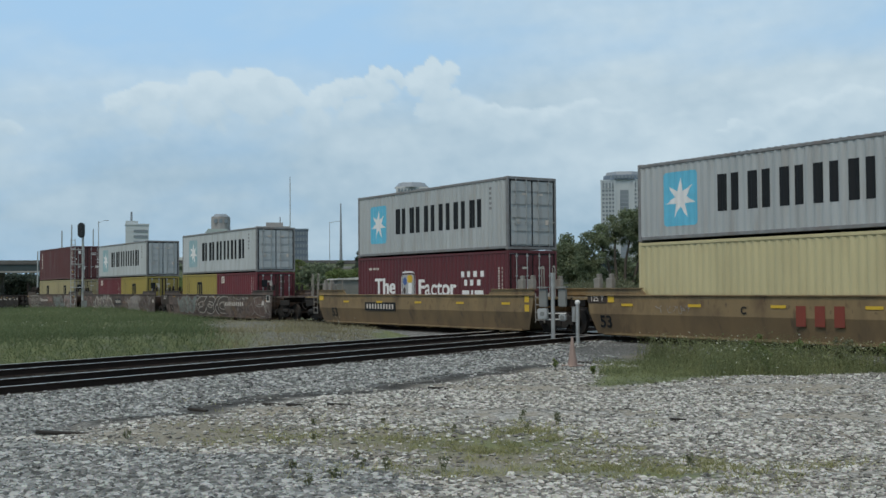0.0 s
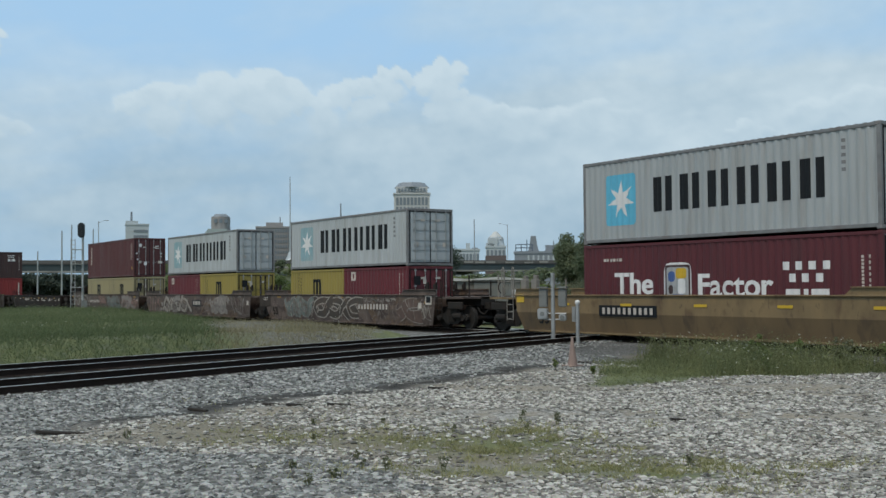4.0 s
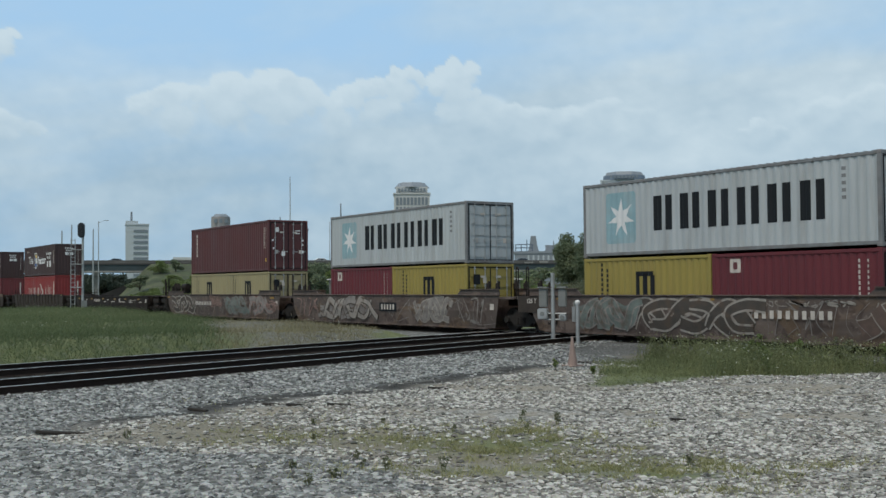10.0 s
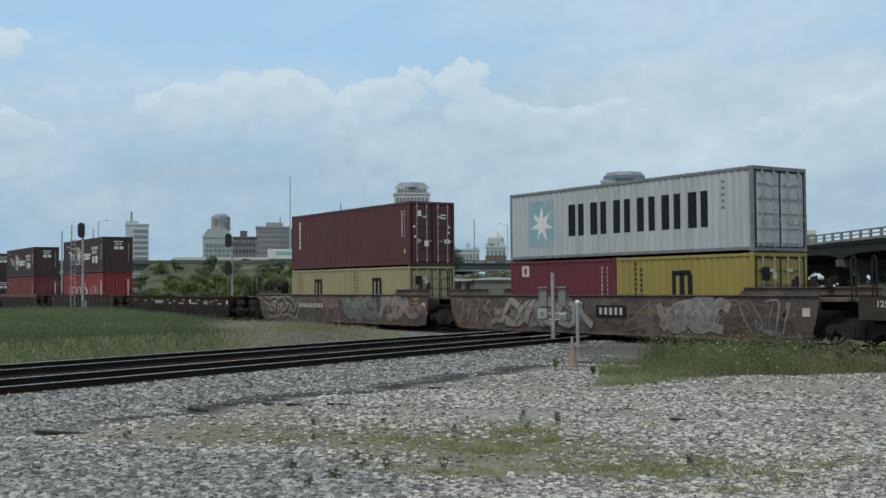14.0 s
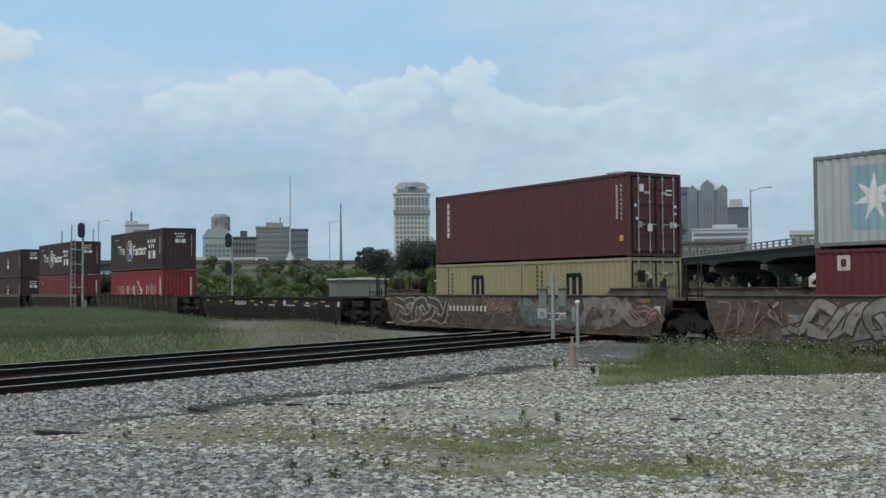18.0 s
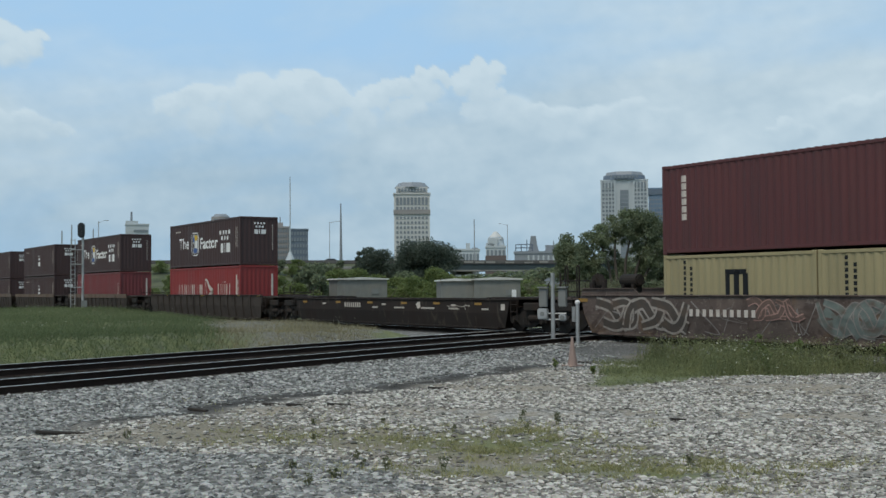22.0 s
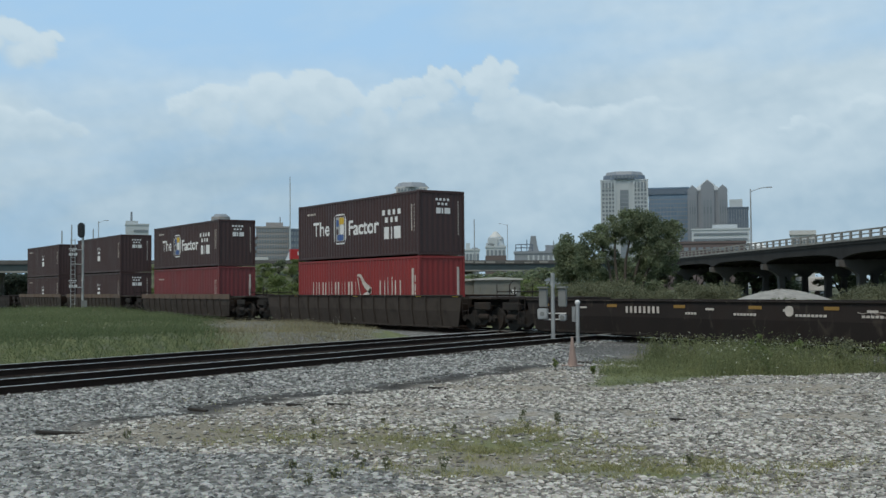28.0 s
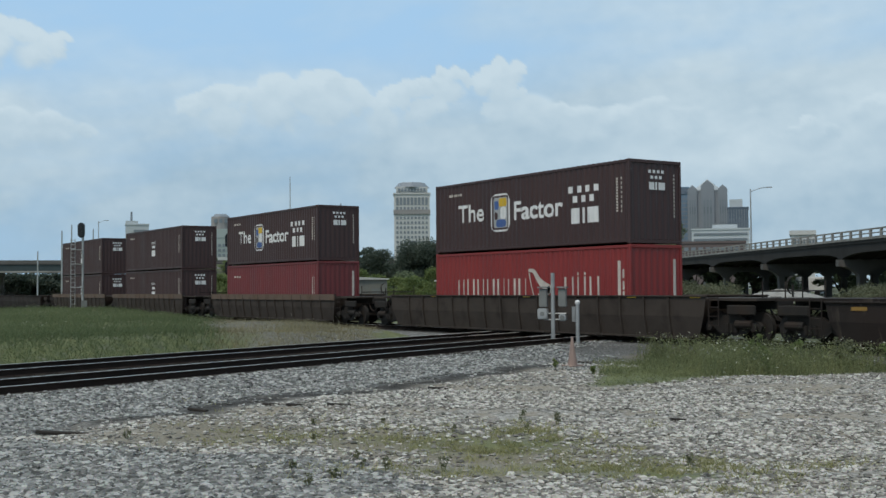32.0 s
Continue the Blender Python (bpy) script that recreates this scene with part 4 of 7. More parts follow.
# upright white lettering bars and small marks on the tall brown container
for k in range(6):
    on_side(pup, bar_mesh(0.22, 0.2, "cream_mark"), -5.15, 2.42 - 0.245 * k, 0, "lettering_bar", "white block in place of lettering")
fine_marks(pup, 0.2, False)
on_side(pup, blocks([(0, 0, 0.2, 0.2, 0)], M["mark_yellow"]), 5.65, 0.65, -1.205, "marking", "small yellow sign")
# black arched mark on the yellow short containers
ARCH = [(-0.36, 0.05, 0.19, 0.72, 0), (0, 0.05, 0.19, 0.72, 0), (0.36, 0.03, 0.19, 0.68, 0), (-0.04, 0.42, 0.84, 0.16, 0), (-0.36, -0.34, 0.34, 0.1, 0), (0.0, -0.34, 0.3, 0.1, 0), (0.42, -0.34, 0.4, 0.1, 0)]
for c in (mlow[0], nlow[1], plow[0], plow[1]):
    on_side(c, shared("arch", lambda: blocks(ARCH, M["black"])), 0.05, 1.6, -1.205, "logo", "black arched shape")
    tagged(on_side(c, shared("col", lambda: blocks([(0, 0.75 - 0.17 * k, 0.13, 0.11, 0) for k in range(9)] + [(0.28, 0.55 - 0.17 * k, 0.13, 0.11, 0) for k in range(7)], M["black"])), -2.1, 1.6, -1.205, "marking", "column of tiny dark marks"), kind="stuff")
for c in (mlow[1], nlow[0]):
    on_side(c, shared("sq", lambda: plate(0.4, 0.42, M["cream_mark"], 0.04)), -2.1, 2.2, -1.205, "marking", "small pale square")
    on_side(c, shared("sqd", lambda: plate(0.2, 0.22, M["crimson_paint"], 0.04)), -2.1, 2.2, 0, "marking", "", 1)
    tagged(on_side(c, shared("col2", lambda: blocks([(0, 0.5 - 0.15 * k, 0.07, 0.1, 0) for k in range(8)] + [(0.28, 0.5 - 0.15 * k, 0.06, 0.08, 0) for k in range(8)], M["cream_mark"])), 2.3, 1.75, -1.205, "marking", "columns of tiny pale marks"), kind="stuff")

# wagons
SPLIT = 0.07 + (1.44 - 0.07) * 0.52


def skin(z):
    """The wagon side's outer face at height z."""
    return -1.418 if z > SPLIT else -1.418 + 0.11 * (SPLIT - z) / (SPLIT - 0.11)


def wagon_text(k, body, x, z, h, mat="black"):
    top, xc = wag[k]
    ob = on_side(top, text_mesh(body, h, M[mat], 1.1), x, z, skin(z) - 0.014, "lettering", "stencilled lettering")
    if z + h / 2 < SPLIT:
        ob.matrix_basis = pose(x, skin(z) - 0.01, z, math.degrees(math.atan2(0.11, SPLIT - 0.11)))


def strips(k, xs, z=1.1, w=0.55, h=0.09, mat="mark_yellow"):
    for x in xs:
        on_side(wag[k][0], shared(("strip", w, h, mat), lambda: plate(w, h, M[mat], 0.02)), x, z, -1.422, "reflective_strip", "yellow reflective strip")


# air reservoir and brake gear on one wagon's end
bm = bm_new()
rod(bm, (-7.4, -0.9, 1.93), (-6.5, -0.9, 1.93), 0.21, 16)
bmesh.ops.bevel(bm, geom=[e for e in bm.edges if abs(e.verts[0].co.x - e.verts[1].co.x) < 0.01], offset=0.05, segments=2, affect="EDGES")
rv = part("air_reservoir", bm, M["iron"], wag["p"][0], "dark cylindrical air reservoir")
bm = bm_new()
for x in (-7.2, -6.7):
    box(bm, x, -0.9, 1.66, 0.1, 0.4, 0.3)
part("saddle", bm, M["iron"], rv)
bm = bm_new()
box(bm, 0, 0, 0, 0.34, 0.4, 0.5)
bmesh.ops.bevel(bm, geom=bm.edges[:], offset=0.06, segments=2, affect="EDGES")
bm.transform(Matrix.Translation((-8.65, -0.9, 1.9)) @ Matrix.Rotation(radians(-22), 4, "Y"))
part("brake_housing", bm, M["iron"], wag["p"][0], "dark brake housing")
# small panels on container doors
for c in (nlow[1], plow[1], mlow[1]):
    on_end(c, shared("end_dark", lambda: plate(0.34, 0.4, M["black"], 0.04)), 6.058, -0.75, 1.95, "marking", "small dark panel").location.x += 0.09
    on_end(c, shared("end_pale", lambda: plate(0.17, 0.22, M["cream_mark"], 0.03)), 6.058, -0.35, 1.9, "marking", "small pale panel").location.x += 0.09
for yy, zz, w, h in ((-0.72, 2.35, 0.2, 0.26), (-0.35, 1.0, 0.22, 0.26), (0.85, 1.1, 0.12, 0.16), (-0.95, 1.3, 0.1, 0.1), (0.55, 2.3, 0.3, 0.06), (0.55, 2.15, 0.3, 0.06), (0.85, 1.75, 0.12, 0.1), (0.85, 1.5, 0.12, 0.08), (-1.0, 1.75, 0.12, 0.1)):
    on_end(pup, plate(w, h, M["white"], 0.03), 12.192, yy, zz, "door_label", "small white paper panel").location.x += 0.1


wagon_text("r", "53", -8.0, 0.5, 0.42)
wagon_text("q", "53", -7.2, 0.56, 0.42)
wagon_text("m", "53", -7.55, 0.52, 0.42, "wagon_dull")
on_side(wag["m"][0], plate(1.5, 0.62, M["wagon_black"], 0.05), -8.85, 1.08, -1.42, "dark_panel", "black painted panel")
wagon_text("m", "125 T", -8.75, 1.2, 0.17, "cream_mark")
on_side(wag["r"][0], plate(1.0, 0.3, M["wagon_black"], 0.05), -8.42, 1.3, -1.42, "dark_panel", "black painted panel")
wagon_text("r", "125 T", -8.42, 1.3, 0.2, "cream_mark")
wagon_text("r", "C", -1.8, 0.97, 0.22)
strips("r", (-6.9, -3.8, -0.5, 2.7, 5.9))
strips("q", (-5.95, -2.7, 0.7, 4.0, 7.2))
strips("q", (-8.6,), 1.3, 0.45, 0.3)
for z in (1.28, 0.93):
    strips("q", (8.55,), z, 0.28, 0.26)
strips("r", (-7.7,), 1.3, 0.3, 0.24)
tagged(on_side(wag["r"][0], blocks([(0.3, 0.84, 0.34, 0.58, 0), (0.95, 0.84, 0.34, 0.58, 0), (1.6, 0.84, 0.34, 0.58, 0)], M["mark_red"]), 0, 0, -1.422, "marking", "red-brown plain bars in place of a name"), kind="stuff")


def number(k, x, z, w, h, n, plate_mat=None):
    top = wag[k][0]
    if plate_mat:
        on_side(top, plate(w + 0.25, h + 0.16, M[plate_mat], 0.02), x, z, -1.42, "number_plate", "black panel")
    tagged(on_side(top, mesh_of("bars", bars(n, w, h, 0.5), M["cream_mark"]), x, z, -1.434, "marking", "off-white bars in place of a number"), kind="stuff")


number("q", -2.65, 0.89, 2.6, 0.22, 10, "black")
number("m", 3.4, 0.87, 2.9, 0.24, 10)
number("p", -2.4, 0.88, 2.8, 0.22, 10)
number("n", 0.7, 0.88, 1.3, 0.24, 5, "black")
number("f", -3.2, 0.95, 1.7, 0.22, 8)
strips("f", (-8.4, -4.7, -1.5, 1.6, 4.3, 7.4), 1.07, 0.5, 0.1, "mark_ochre")
strips("f", (-6.2, -0.2, 2.8, 5.6), 1.0, 0.35, 0.07, "cream_mark")
strips("m", (8.2,), 1.1, 0.5, 0.1, "mark_ochre")
strips("m", (-7.0, -4.6, 0.2), 1.3, 0.5, 0.07, "mark_ochre")
for k in "bcd":
    top_, mid_ = wag[k]
    reach_ = {"b": 8.2, "c": 7.75, "d": 8.15}[k]
    for sy in (-1, 1):
        bm = bm_new()
        box(bm, 0, sy * 1.445, 1.3, 2 * reach_, 0.05, 0.3)
        part("top_band", bm, M["wagon_tan"], top_, "dusty tan band along the top")
strips("a", (-6.0, 0.5, 6.3, 9.2), 1.37, 0.45, 0.06)
strips("p", (-8.9, 8.0), 1.25, 0.5, 0.12, "mark_ochre")
on_side(wag["m"][0], plate(0.5, 0.44, M["cream_mark"], 0.04), 8.3, 1.22, -1.424, "number_panel", "white framed panel")
on_side(wag["m"][0], plate(0.34, 0.26, M["black"], 0.03), 8.3, 1.22, -1.432, "panel_field", "black field in a white frame")
on_side(wag["f"][0], plate(0.3, 0.3, M["cream_mark"], 0.12), 2.85, 0.98, -1.424, "emblem", "small round pale emblem")
for x, w in ((3.6, 1.1), (1.2, 0.9), (-1.0, 0.5), (5.6, 0.7), (7.9, 0.5)):
    tagged(on_side(wag["f"][0], mesh_of("bars", bars(max(3, int(w * 8)), w, 0.07), M["cream_mark"]), x, 0.86, -1.43, "marking", "row of small pale marks"), kind="stuff")
for k, x in (("m", 7.6), ("n", 8.9), ("p", 8.6), ("f", 9.1)):
    on_side(wag[k][0], shared("tag", lambda: plate(0.26, 0.24, M["cream_mark"], 0.02)), x, 0.95, -1.424, "marking", "small white panel")

SPRAY = {
    "white": surf("faded_white_spray_paint", (0.36, 0.325, 0.29), 0.85, var=0.4, scale=3, dirt=(0.11, 0.07, 0.055), dirt_amt=0.95, dirt_scale=3),
    "dark": surf("dark_spray_paint", (0.07, 0.058, 0.05), 0.85, var=0.3, scale=4, dirt=(0.1, 0.07, 0.05), dirt_amt=0.85, dirt_scale=3),
    "grey": surf("faded_grey_spray_paint", (0.25, 0.225, 0.21), 0.85, var=0.3, scale=4, dirt=(0.13, 0.1, 0.085), dirt_amt=0.9, dirt_scale=3),
    "brown": surf("thin_brown_spray_paint", (0.135, 0.09, 0.075), 0.85, var=0.3, scale=4, dirt=(0.1, 0.07, 0.055), dirt_amt=0.9, dirt_scale=3),
    "teal": surf("faded_teal_spray_paint", (0.15, 0.18, 0.165), 0.85, var=0.3, scale=4, dirt=(0.12, 0.08, 0.06), dirt_amt=0.9, dirt_scale=3),
    "pink": surf("faded_pink_spray_paint", (0.36, 0.22, 0.19), 0.85, var=0.3, scale=4, dirt=(0.14, 0.08, 0.06), dirt_amt=0.85, dirt_scale=3),
}


SWEEPS = (
    [(-0.3, 0.0), (0.1, 0.35), (0.5, 0.8), (1.3, 1.0)],
    [(-0.2, 1.0), (0.15, 0.7), (0.5, 0.25), (1.3, 0.05)],
    [(1.3, 0.9), (0.7, 1.0), (0.2, 0.65), (0.35, 0.15), (0.9, 0.0)],
    [(-0.3, 0.2), (0.3, 0.05), (0.8, 0.3), (1.15, 0.95)],
    [(-0.4, 0.75), (0.2, 0.95), (0.6, 0.6), (1.0, 0.15), (1.5, 0.2)],
    [(-0.1, 0.05), (0.15, 0.6), (0.5, 0.85), (0.9, 0.6), (1.2, 0.0)],
)


def piece_of_paint(k, x0, x1, fill, edge, seed, count, thick=0.26, lo=0.2, hi=1.36, coat=None, rim=0.1):
    """A row of broad outlined spray-paint sweeps, one over the other; shapes only."""
    rnd = random.Random(seed)
    d = (x1 - x0) / count
    top = wag[k][0]
    lift = [0.005]

    def sweep(pts, w0, w1, mat, label):
        bm = bm_new()
        lift[0] += 0.0011
        ribbon(bm, pts, w0, w1, lambda q, f=lift[0]: skin(min(1.38, max(0.14, q))) - f)
        part("spray_paint", bm, SPRAY[mat], top, label)
    if coat:
        n = max(2, int((x1 - x0) / 0.9))
        for i in range(n):
            x = x0 + (x1 - x0) * (i + 0.5) / n
            sweep([(x - 0.5, rnd.uniform(lo + 0.3, hi - 0.4)), (x, rnd.uniform(lo + 0.35, hi - 0.35)), (x + 0.55, rnd.uniform(lo + 0.3, hi - 0.4))], rnd.uniform(0.5, 0.7), rnd.uniform(0.5, 0.7), coat, "faded spray-painted ground coat")
    for i in range(count):
        for j in range(2):
            flip, grow = rnd.random() < 0.5, rnd.uniform(0.8, 1.15)
            q = []
            for u, v in SWEEPS[(i * 2 + 3 * j + seed) % len(SWEEPS)]:
                z = lo + 0.12 + (hi - lo - 0.24) * v + rnd.uniform(-0.05, 0.05)
                q.append((x0 + d * (i + 0.5 + 0.35 * j + grow * ((0.5 - u) if flip else (u - 0.5))), min(hi - 0.55 * thick, max(lo + 0.55 * thick, z))))
            w0, w1 = thick * rnd.uniform(0.7, 1.5), thick * rnd.uniform(0.3, 0.9)
            sweep(q, w0 + rim, w1 + rim, edge, "faded spray-painted outline")
            sweep(q, w0, w1, fill if (i + j) % 3 else (coat or fill), "faded spray-painted stroke")


def spray(k, x0, x1, count, mat, seed, w=0.14, lo=0.18, hi=1.36, off=0.006):
    """Loose looping spray-paint strokes on a wagon's side; shapes only."""
    rnd = random.Random(seed)
    for i in range(count):
        bm = bm_new()
        x = x0 + (x1 - x0) * (i + 0.5) / count
        d = (x1 - x0) / count
        pts = [(x + rnd.uniform(-0.6, 0.6) * d, rnd.uniform(lo + 0.1, hi - 0.1)) for _ in range(rnd.randint(3, 6))]
        pts[0] = (pts[0][0], hi - 0.12)
        pts[-1] = (pts[-1][0], lo + 0.12)
        pts = [(u, min(hi - 0.1, max(lo + 0.1, v))) for u, v in pts]
        ribbon(bm, pts, w * rnd.uniform(0.3, 1.1), w * rnd.uniform(0.2, 0.9), lambda z: skin(z) - off - 0.002 * (i % 3))
        part("spray_paint", bm, SPRAY[mat], wag[k][0], "faded spray-painted stroke")


piece_of_paint("m", -6.1, -3.1, "teal", "grey", 3, 4, 0.22, coat="teal")
piece_of_paint("m", -3.2, 1.6, "dark", "white", 5, 4, 0.4, rim=0.14)
spray("m", 2.1, 5.6, 6, "white", 5, 0.06, 1.0, 1.38)
piece_of_paint("m", 6.0, 7.0, "brown", "white", 6, 1, 0.5, rim=0.07)
spray("m", 7.4, 8.4, 4, "white", 8, 0.07, 0.3, 1.2)
piece_of_paint("n", -6.2, -0.9, "white", "dark", 7, 5, 0.3, coat="grey")
piece_of_paint("n", 3.1, 5.6, "grey", "white", 9, 3, 0.3, coat="grey")
spray("n", 6.4, 8.4, 4, "grey", 10, 0.1)
spray("n", -9.0, -6.2, 4, "pink", 20, 0.08)
piece_of_paint("p", -7.9, -4.2, "dark", "white", 12, 4, 0.3, rim=0.16)
piece_of_paint("p", -1.2, 0.4, "brown", "pink", 14, 3, 0.14, 0.6, 1.36, rim=0.07)
piece_of_paint("p", 1.3, 4.2, "teal", "grey", 15, 4, 0.2, coat="teal", rim=0.07)
piece_of_paint("p", 4.9, 7.0, "grey", "pink", 17, 2, 0.3, rim=0.06)
piece_of_paint("p", 7.0, 8.6, "brown", "pink", 18, 2, 0.1, 0.4, 1.1, rim=0.08)
for k, x0, x1, sd in (("m", 1.8, 8.4, 31), ("n", -9, 9, 32), ("p", -8.5, 8.5, 33)):
    spray(k, x0, x1, 14, "grey", sd, 0.045)
spray("r", -5.6, -3.9, 6, "white", 21, 0.03, 0.75, 1.2)
spray("f", 5.0, 7.0, 3, "white", 22, 0.06, 0.7, 1.1)


# ---------- the far side and the skyline ----------
def tower(name, label, az0, az1, dist, base, top_z, depth, wall, rows, cols, glass="glass", deg=None):
    """A far building: a body, a roof slab and rows of recessed windows on the faces turned to the viewpoint."""
    a, b = bearing(az0, dist), bearing(az1, dist)
    w = (b - a).length
    mid = (a + b) / 2
    t = tagged(new(name), label, "building")
    t.matrix_basis = pose(mid.x, mid.y, base, 0, 0, (az0 + az1) / 2)
    h = top_z - base
    bm = bm_new()
    box(bm, 0, depth / 2, h / 2, w, depth, h)
    part("wall", bm, wall, t)
    bm = bm_new()
    box(bm, 0, depth / 2, h + 0.6, w + 0.8, depth + 0.8, 1.2)
    part("roof", bm, wall, t)
    if rows:
        sx, sz = w / cols, h / rows
        bm = bm_new()
        box(bm, 0, 0, 0, sx * 0.6, 0.5, sz * 0.55)
        me = mesh_of("window", bm, M[glass])
        for r in range(rows):
            for c in range(cols):
                piece("window", me, t, -w / 2 + sx * (c + 0.5), -0.1, sz * (r + 0.5))
    return t


# Grey, blue and dark walls are paled to imitate distance haze.
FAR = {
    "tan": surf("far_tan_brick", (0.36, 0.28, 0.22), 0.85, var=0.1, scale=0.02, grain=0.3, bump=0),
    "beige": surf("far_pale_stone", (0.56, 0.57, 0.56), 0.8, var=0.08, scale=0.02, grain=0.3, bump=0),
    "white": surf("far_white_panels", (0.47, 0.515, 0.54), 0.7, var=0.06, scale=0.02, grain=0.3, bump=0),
    "blue": surf("far_hazed_blue_glass_wall", (0.16, 0.24, 0.33), 0.35, var=0.1, scale=0.02, grain=0.3, bump=0),
    "grey": surf("far_hazed_grey_granite", (0.24, 0.265, 0.295), 0.6, var=0.1, scale=0.02, grain=0.3, bump=0),
    "dark": surf("far_hazed_dark_glass", (0.13, 0.165, 0.21), 0.3, var=0.1, scale=0.02, grain=0.3, bump=0),
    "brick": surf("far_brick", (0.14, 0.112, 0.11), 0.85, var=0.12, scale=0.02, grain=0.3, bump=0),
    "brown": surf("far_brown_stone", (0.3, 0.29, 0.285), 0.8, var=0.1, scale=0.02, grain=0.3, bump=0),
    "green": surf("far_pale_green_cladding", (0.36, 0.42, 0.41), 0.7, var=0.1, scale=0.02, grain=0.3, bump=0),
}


def zt(dist, tan):
    return EYE[2] + dist * tan


# Glass colour is washed out to imitate haze over the far windows.
M["far_glass"] = surf("far_hazed_window_glass", (0.2, 0.235, 0.265), 0.35, var=0.15, scale=0.05, grain=0.3, bump=0)


def mass(t, name, x, y, z, sx, sy, sz, mat, label=""):
    """A block on a building, by its middle and its foot."""
    bm = bm_new()
    box(bm, x, y, z + sz / 2, sx, sy, sz)
    return part(name, bm, mat, t, label)


def spread(t, name, xs, zs, sx, sz, mat, y=-0.15, sy=0.5):
    bm = bm_new()
    box(bm, 0, 0, 0, sx, sy, sz)
    me = mesh_of(name, bm, mat)
    for x in xs:
        for z in zs:
            piece(name, me, t, x, y, z)


def grid(w, n, pad=0.0):
    return [-w / 2 + pad + (w - 2 * pad) * (k + 0.5) / n for k in range(n)]


# pale stone tower with a set-back crown
D = 900
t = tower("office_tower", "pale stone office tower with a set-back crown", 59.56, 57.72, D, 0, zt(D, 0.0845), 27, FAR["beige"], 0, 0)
w, h = 28.9, zt(D, 0.0845)
spread(t, "window", grid(w, 9, 1.2), [8 + 3.9 * k for k in range(16)], 1.7, 2.1, M["far_glass"])
spread(t, "window", grid(w, 9, 1.2), [h - 5.5], 2.0, 6.0, M["far_glass"])
mass(t, "band", 0, 13, h - 16.0, w + 0.8, 28, 3.6, FAR["brown"], "darker stone band")
mass(t, "cornice", 0, 13.5, h, w + 1.2, 28.4, 1.2, FAR["beige"])
mass(t, "crown", 0, 13.5, h + 1.6, w - 3.5, 24, 4.6, FAR["beige"])
spread(t, "window", grid(w - 4, 9, 1.0), [h + 3.8], 1.7, 2.4, M["far_glass"], 1.3)
bm = bm_new()
rod(bm, (0, 13.5, h + 6.2), (0, 13.5, h + 10.2), 14.5, 8, 10.5)
part("roof", bm, FAR["grey"], t, "grey sloped roof")

# white tower with a rounded crown
D = 1000
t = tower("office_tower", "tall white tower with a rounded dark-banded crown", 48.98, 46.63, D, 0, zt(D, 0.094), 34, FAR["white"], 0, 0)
w, h = 41.0, zt(D, 0.094)
floors = [8 + 3.6 * k for k in range(int((h - 12) / 3.6))]
for x0 in (-14.0, 14.0):
    spread(t, "window_band", [x0], floors, 11.6, 1.9, M["far_glass"])
spread(t, "window_strip", [0], [h / 2 - 3], 8.0, h - 10, M["far_glass"], -0.1)
spread(t, "spandrel", [0], floors, 8.0, 0.9, FAR["grey"], -0.35, 0.3)
for x0 in (-20, -16.9, -14, -11.1, -8.2, -4.2, 4.2, 8.2, 11.1, 14, 16.9, 20):
    mass(t, "pier", x0, -0.5, 0, 0.9 if abs(x0) in (16.9, 14, 11.1, 4.2) else 1.5, 1.2, h, FAR["white"])
spread(t, "tall_window", [-14.0, 14.0], [h - 4.0], 9.0, 5.0, M["far_glass"], -0.7)
bm = bm_new()
rod(bm, (0, 17, h + 1.2), (0, 17, h + 5.4), 20.4, 8, 19.6)
bm.transform(Matrix.Translation((0, 17, 0)) @ Matrix.Rotation(radians(22.5), 4, "Z") @ Matrix.Translation((0, -17, 0)))
part("crown", bm, FAR["dark"], t, "dark chamfered crown")
bm = bm_new()
rod(bm, (0, 17, h + 5.4), (0, 17, h + 8.6), 18.6, 8, 16.5)
bm.transform(Matrix.Translation((0, 17, 0)) @ Matrix.Rotation(radians(22.5), 4, "Z") @ Matrix.Translation((0, -17, 0)))
part("crown_roof", bm, FAR["grey"], t)
spread(t, "crown_window", grid(26, 8), [h + 3.4], 1.8, 2.2, M["far_glass"], -2.2)

# blue glass slab
D = 1100
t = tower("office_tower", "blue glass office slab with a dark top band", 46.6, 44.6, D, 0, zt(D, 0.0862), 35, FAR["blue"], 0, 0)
w, h = 38.4, zt(D, 0.0862)
mass(t, "top_band", 0, 17, h - 5.5, w + 0.8, 36, 5.2, FAR["dark"])
spread(t, "mullion", grid(w, 12), [h / 2 - 3], 0.35, h - 8, FAR["grey"])
spread(t, "spandrel", [0], [6 + 4.0 * k for k in range(21)], w - 0.2, 0.9, FAR["grey"], 0.0, 0.3)
mass(t, "sign", 6, -0.4, h - 4.2, 11, 0.6, 2.0, FAR["white"], "pale sign strip")

# granite tower with gables
D = 1050
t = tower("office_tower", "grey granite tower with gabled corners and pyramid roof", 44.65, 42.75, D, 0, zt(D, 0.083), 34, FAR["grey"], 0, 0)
w, h = 34.8, zt(D, 0.083)
for x0 in (-13.5, 0, 13.5):
    ww = 8.4 if x0 else 12.0
    mass(t, "bay", x0, -0.8, 0, ww, 2.2, h + (2.0 if x0 else 5.0), FAR["grey"])
    bm = bm_new()
    zz = h + (2.0 if x0 else 5.0)
    prism(bm, [(x0 - ww / 2, zz), (x0 + ww / 2, zz), (x0, zz + ww * 0.45)], lambda u, v, q: Vector((u, -1.9 + q, v)), 14)
    part("gable", bm, FAR["grey"], t)
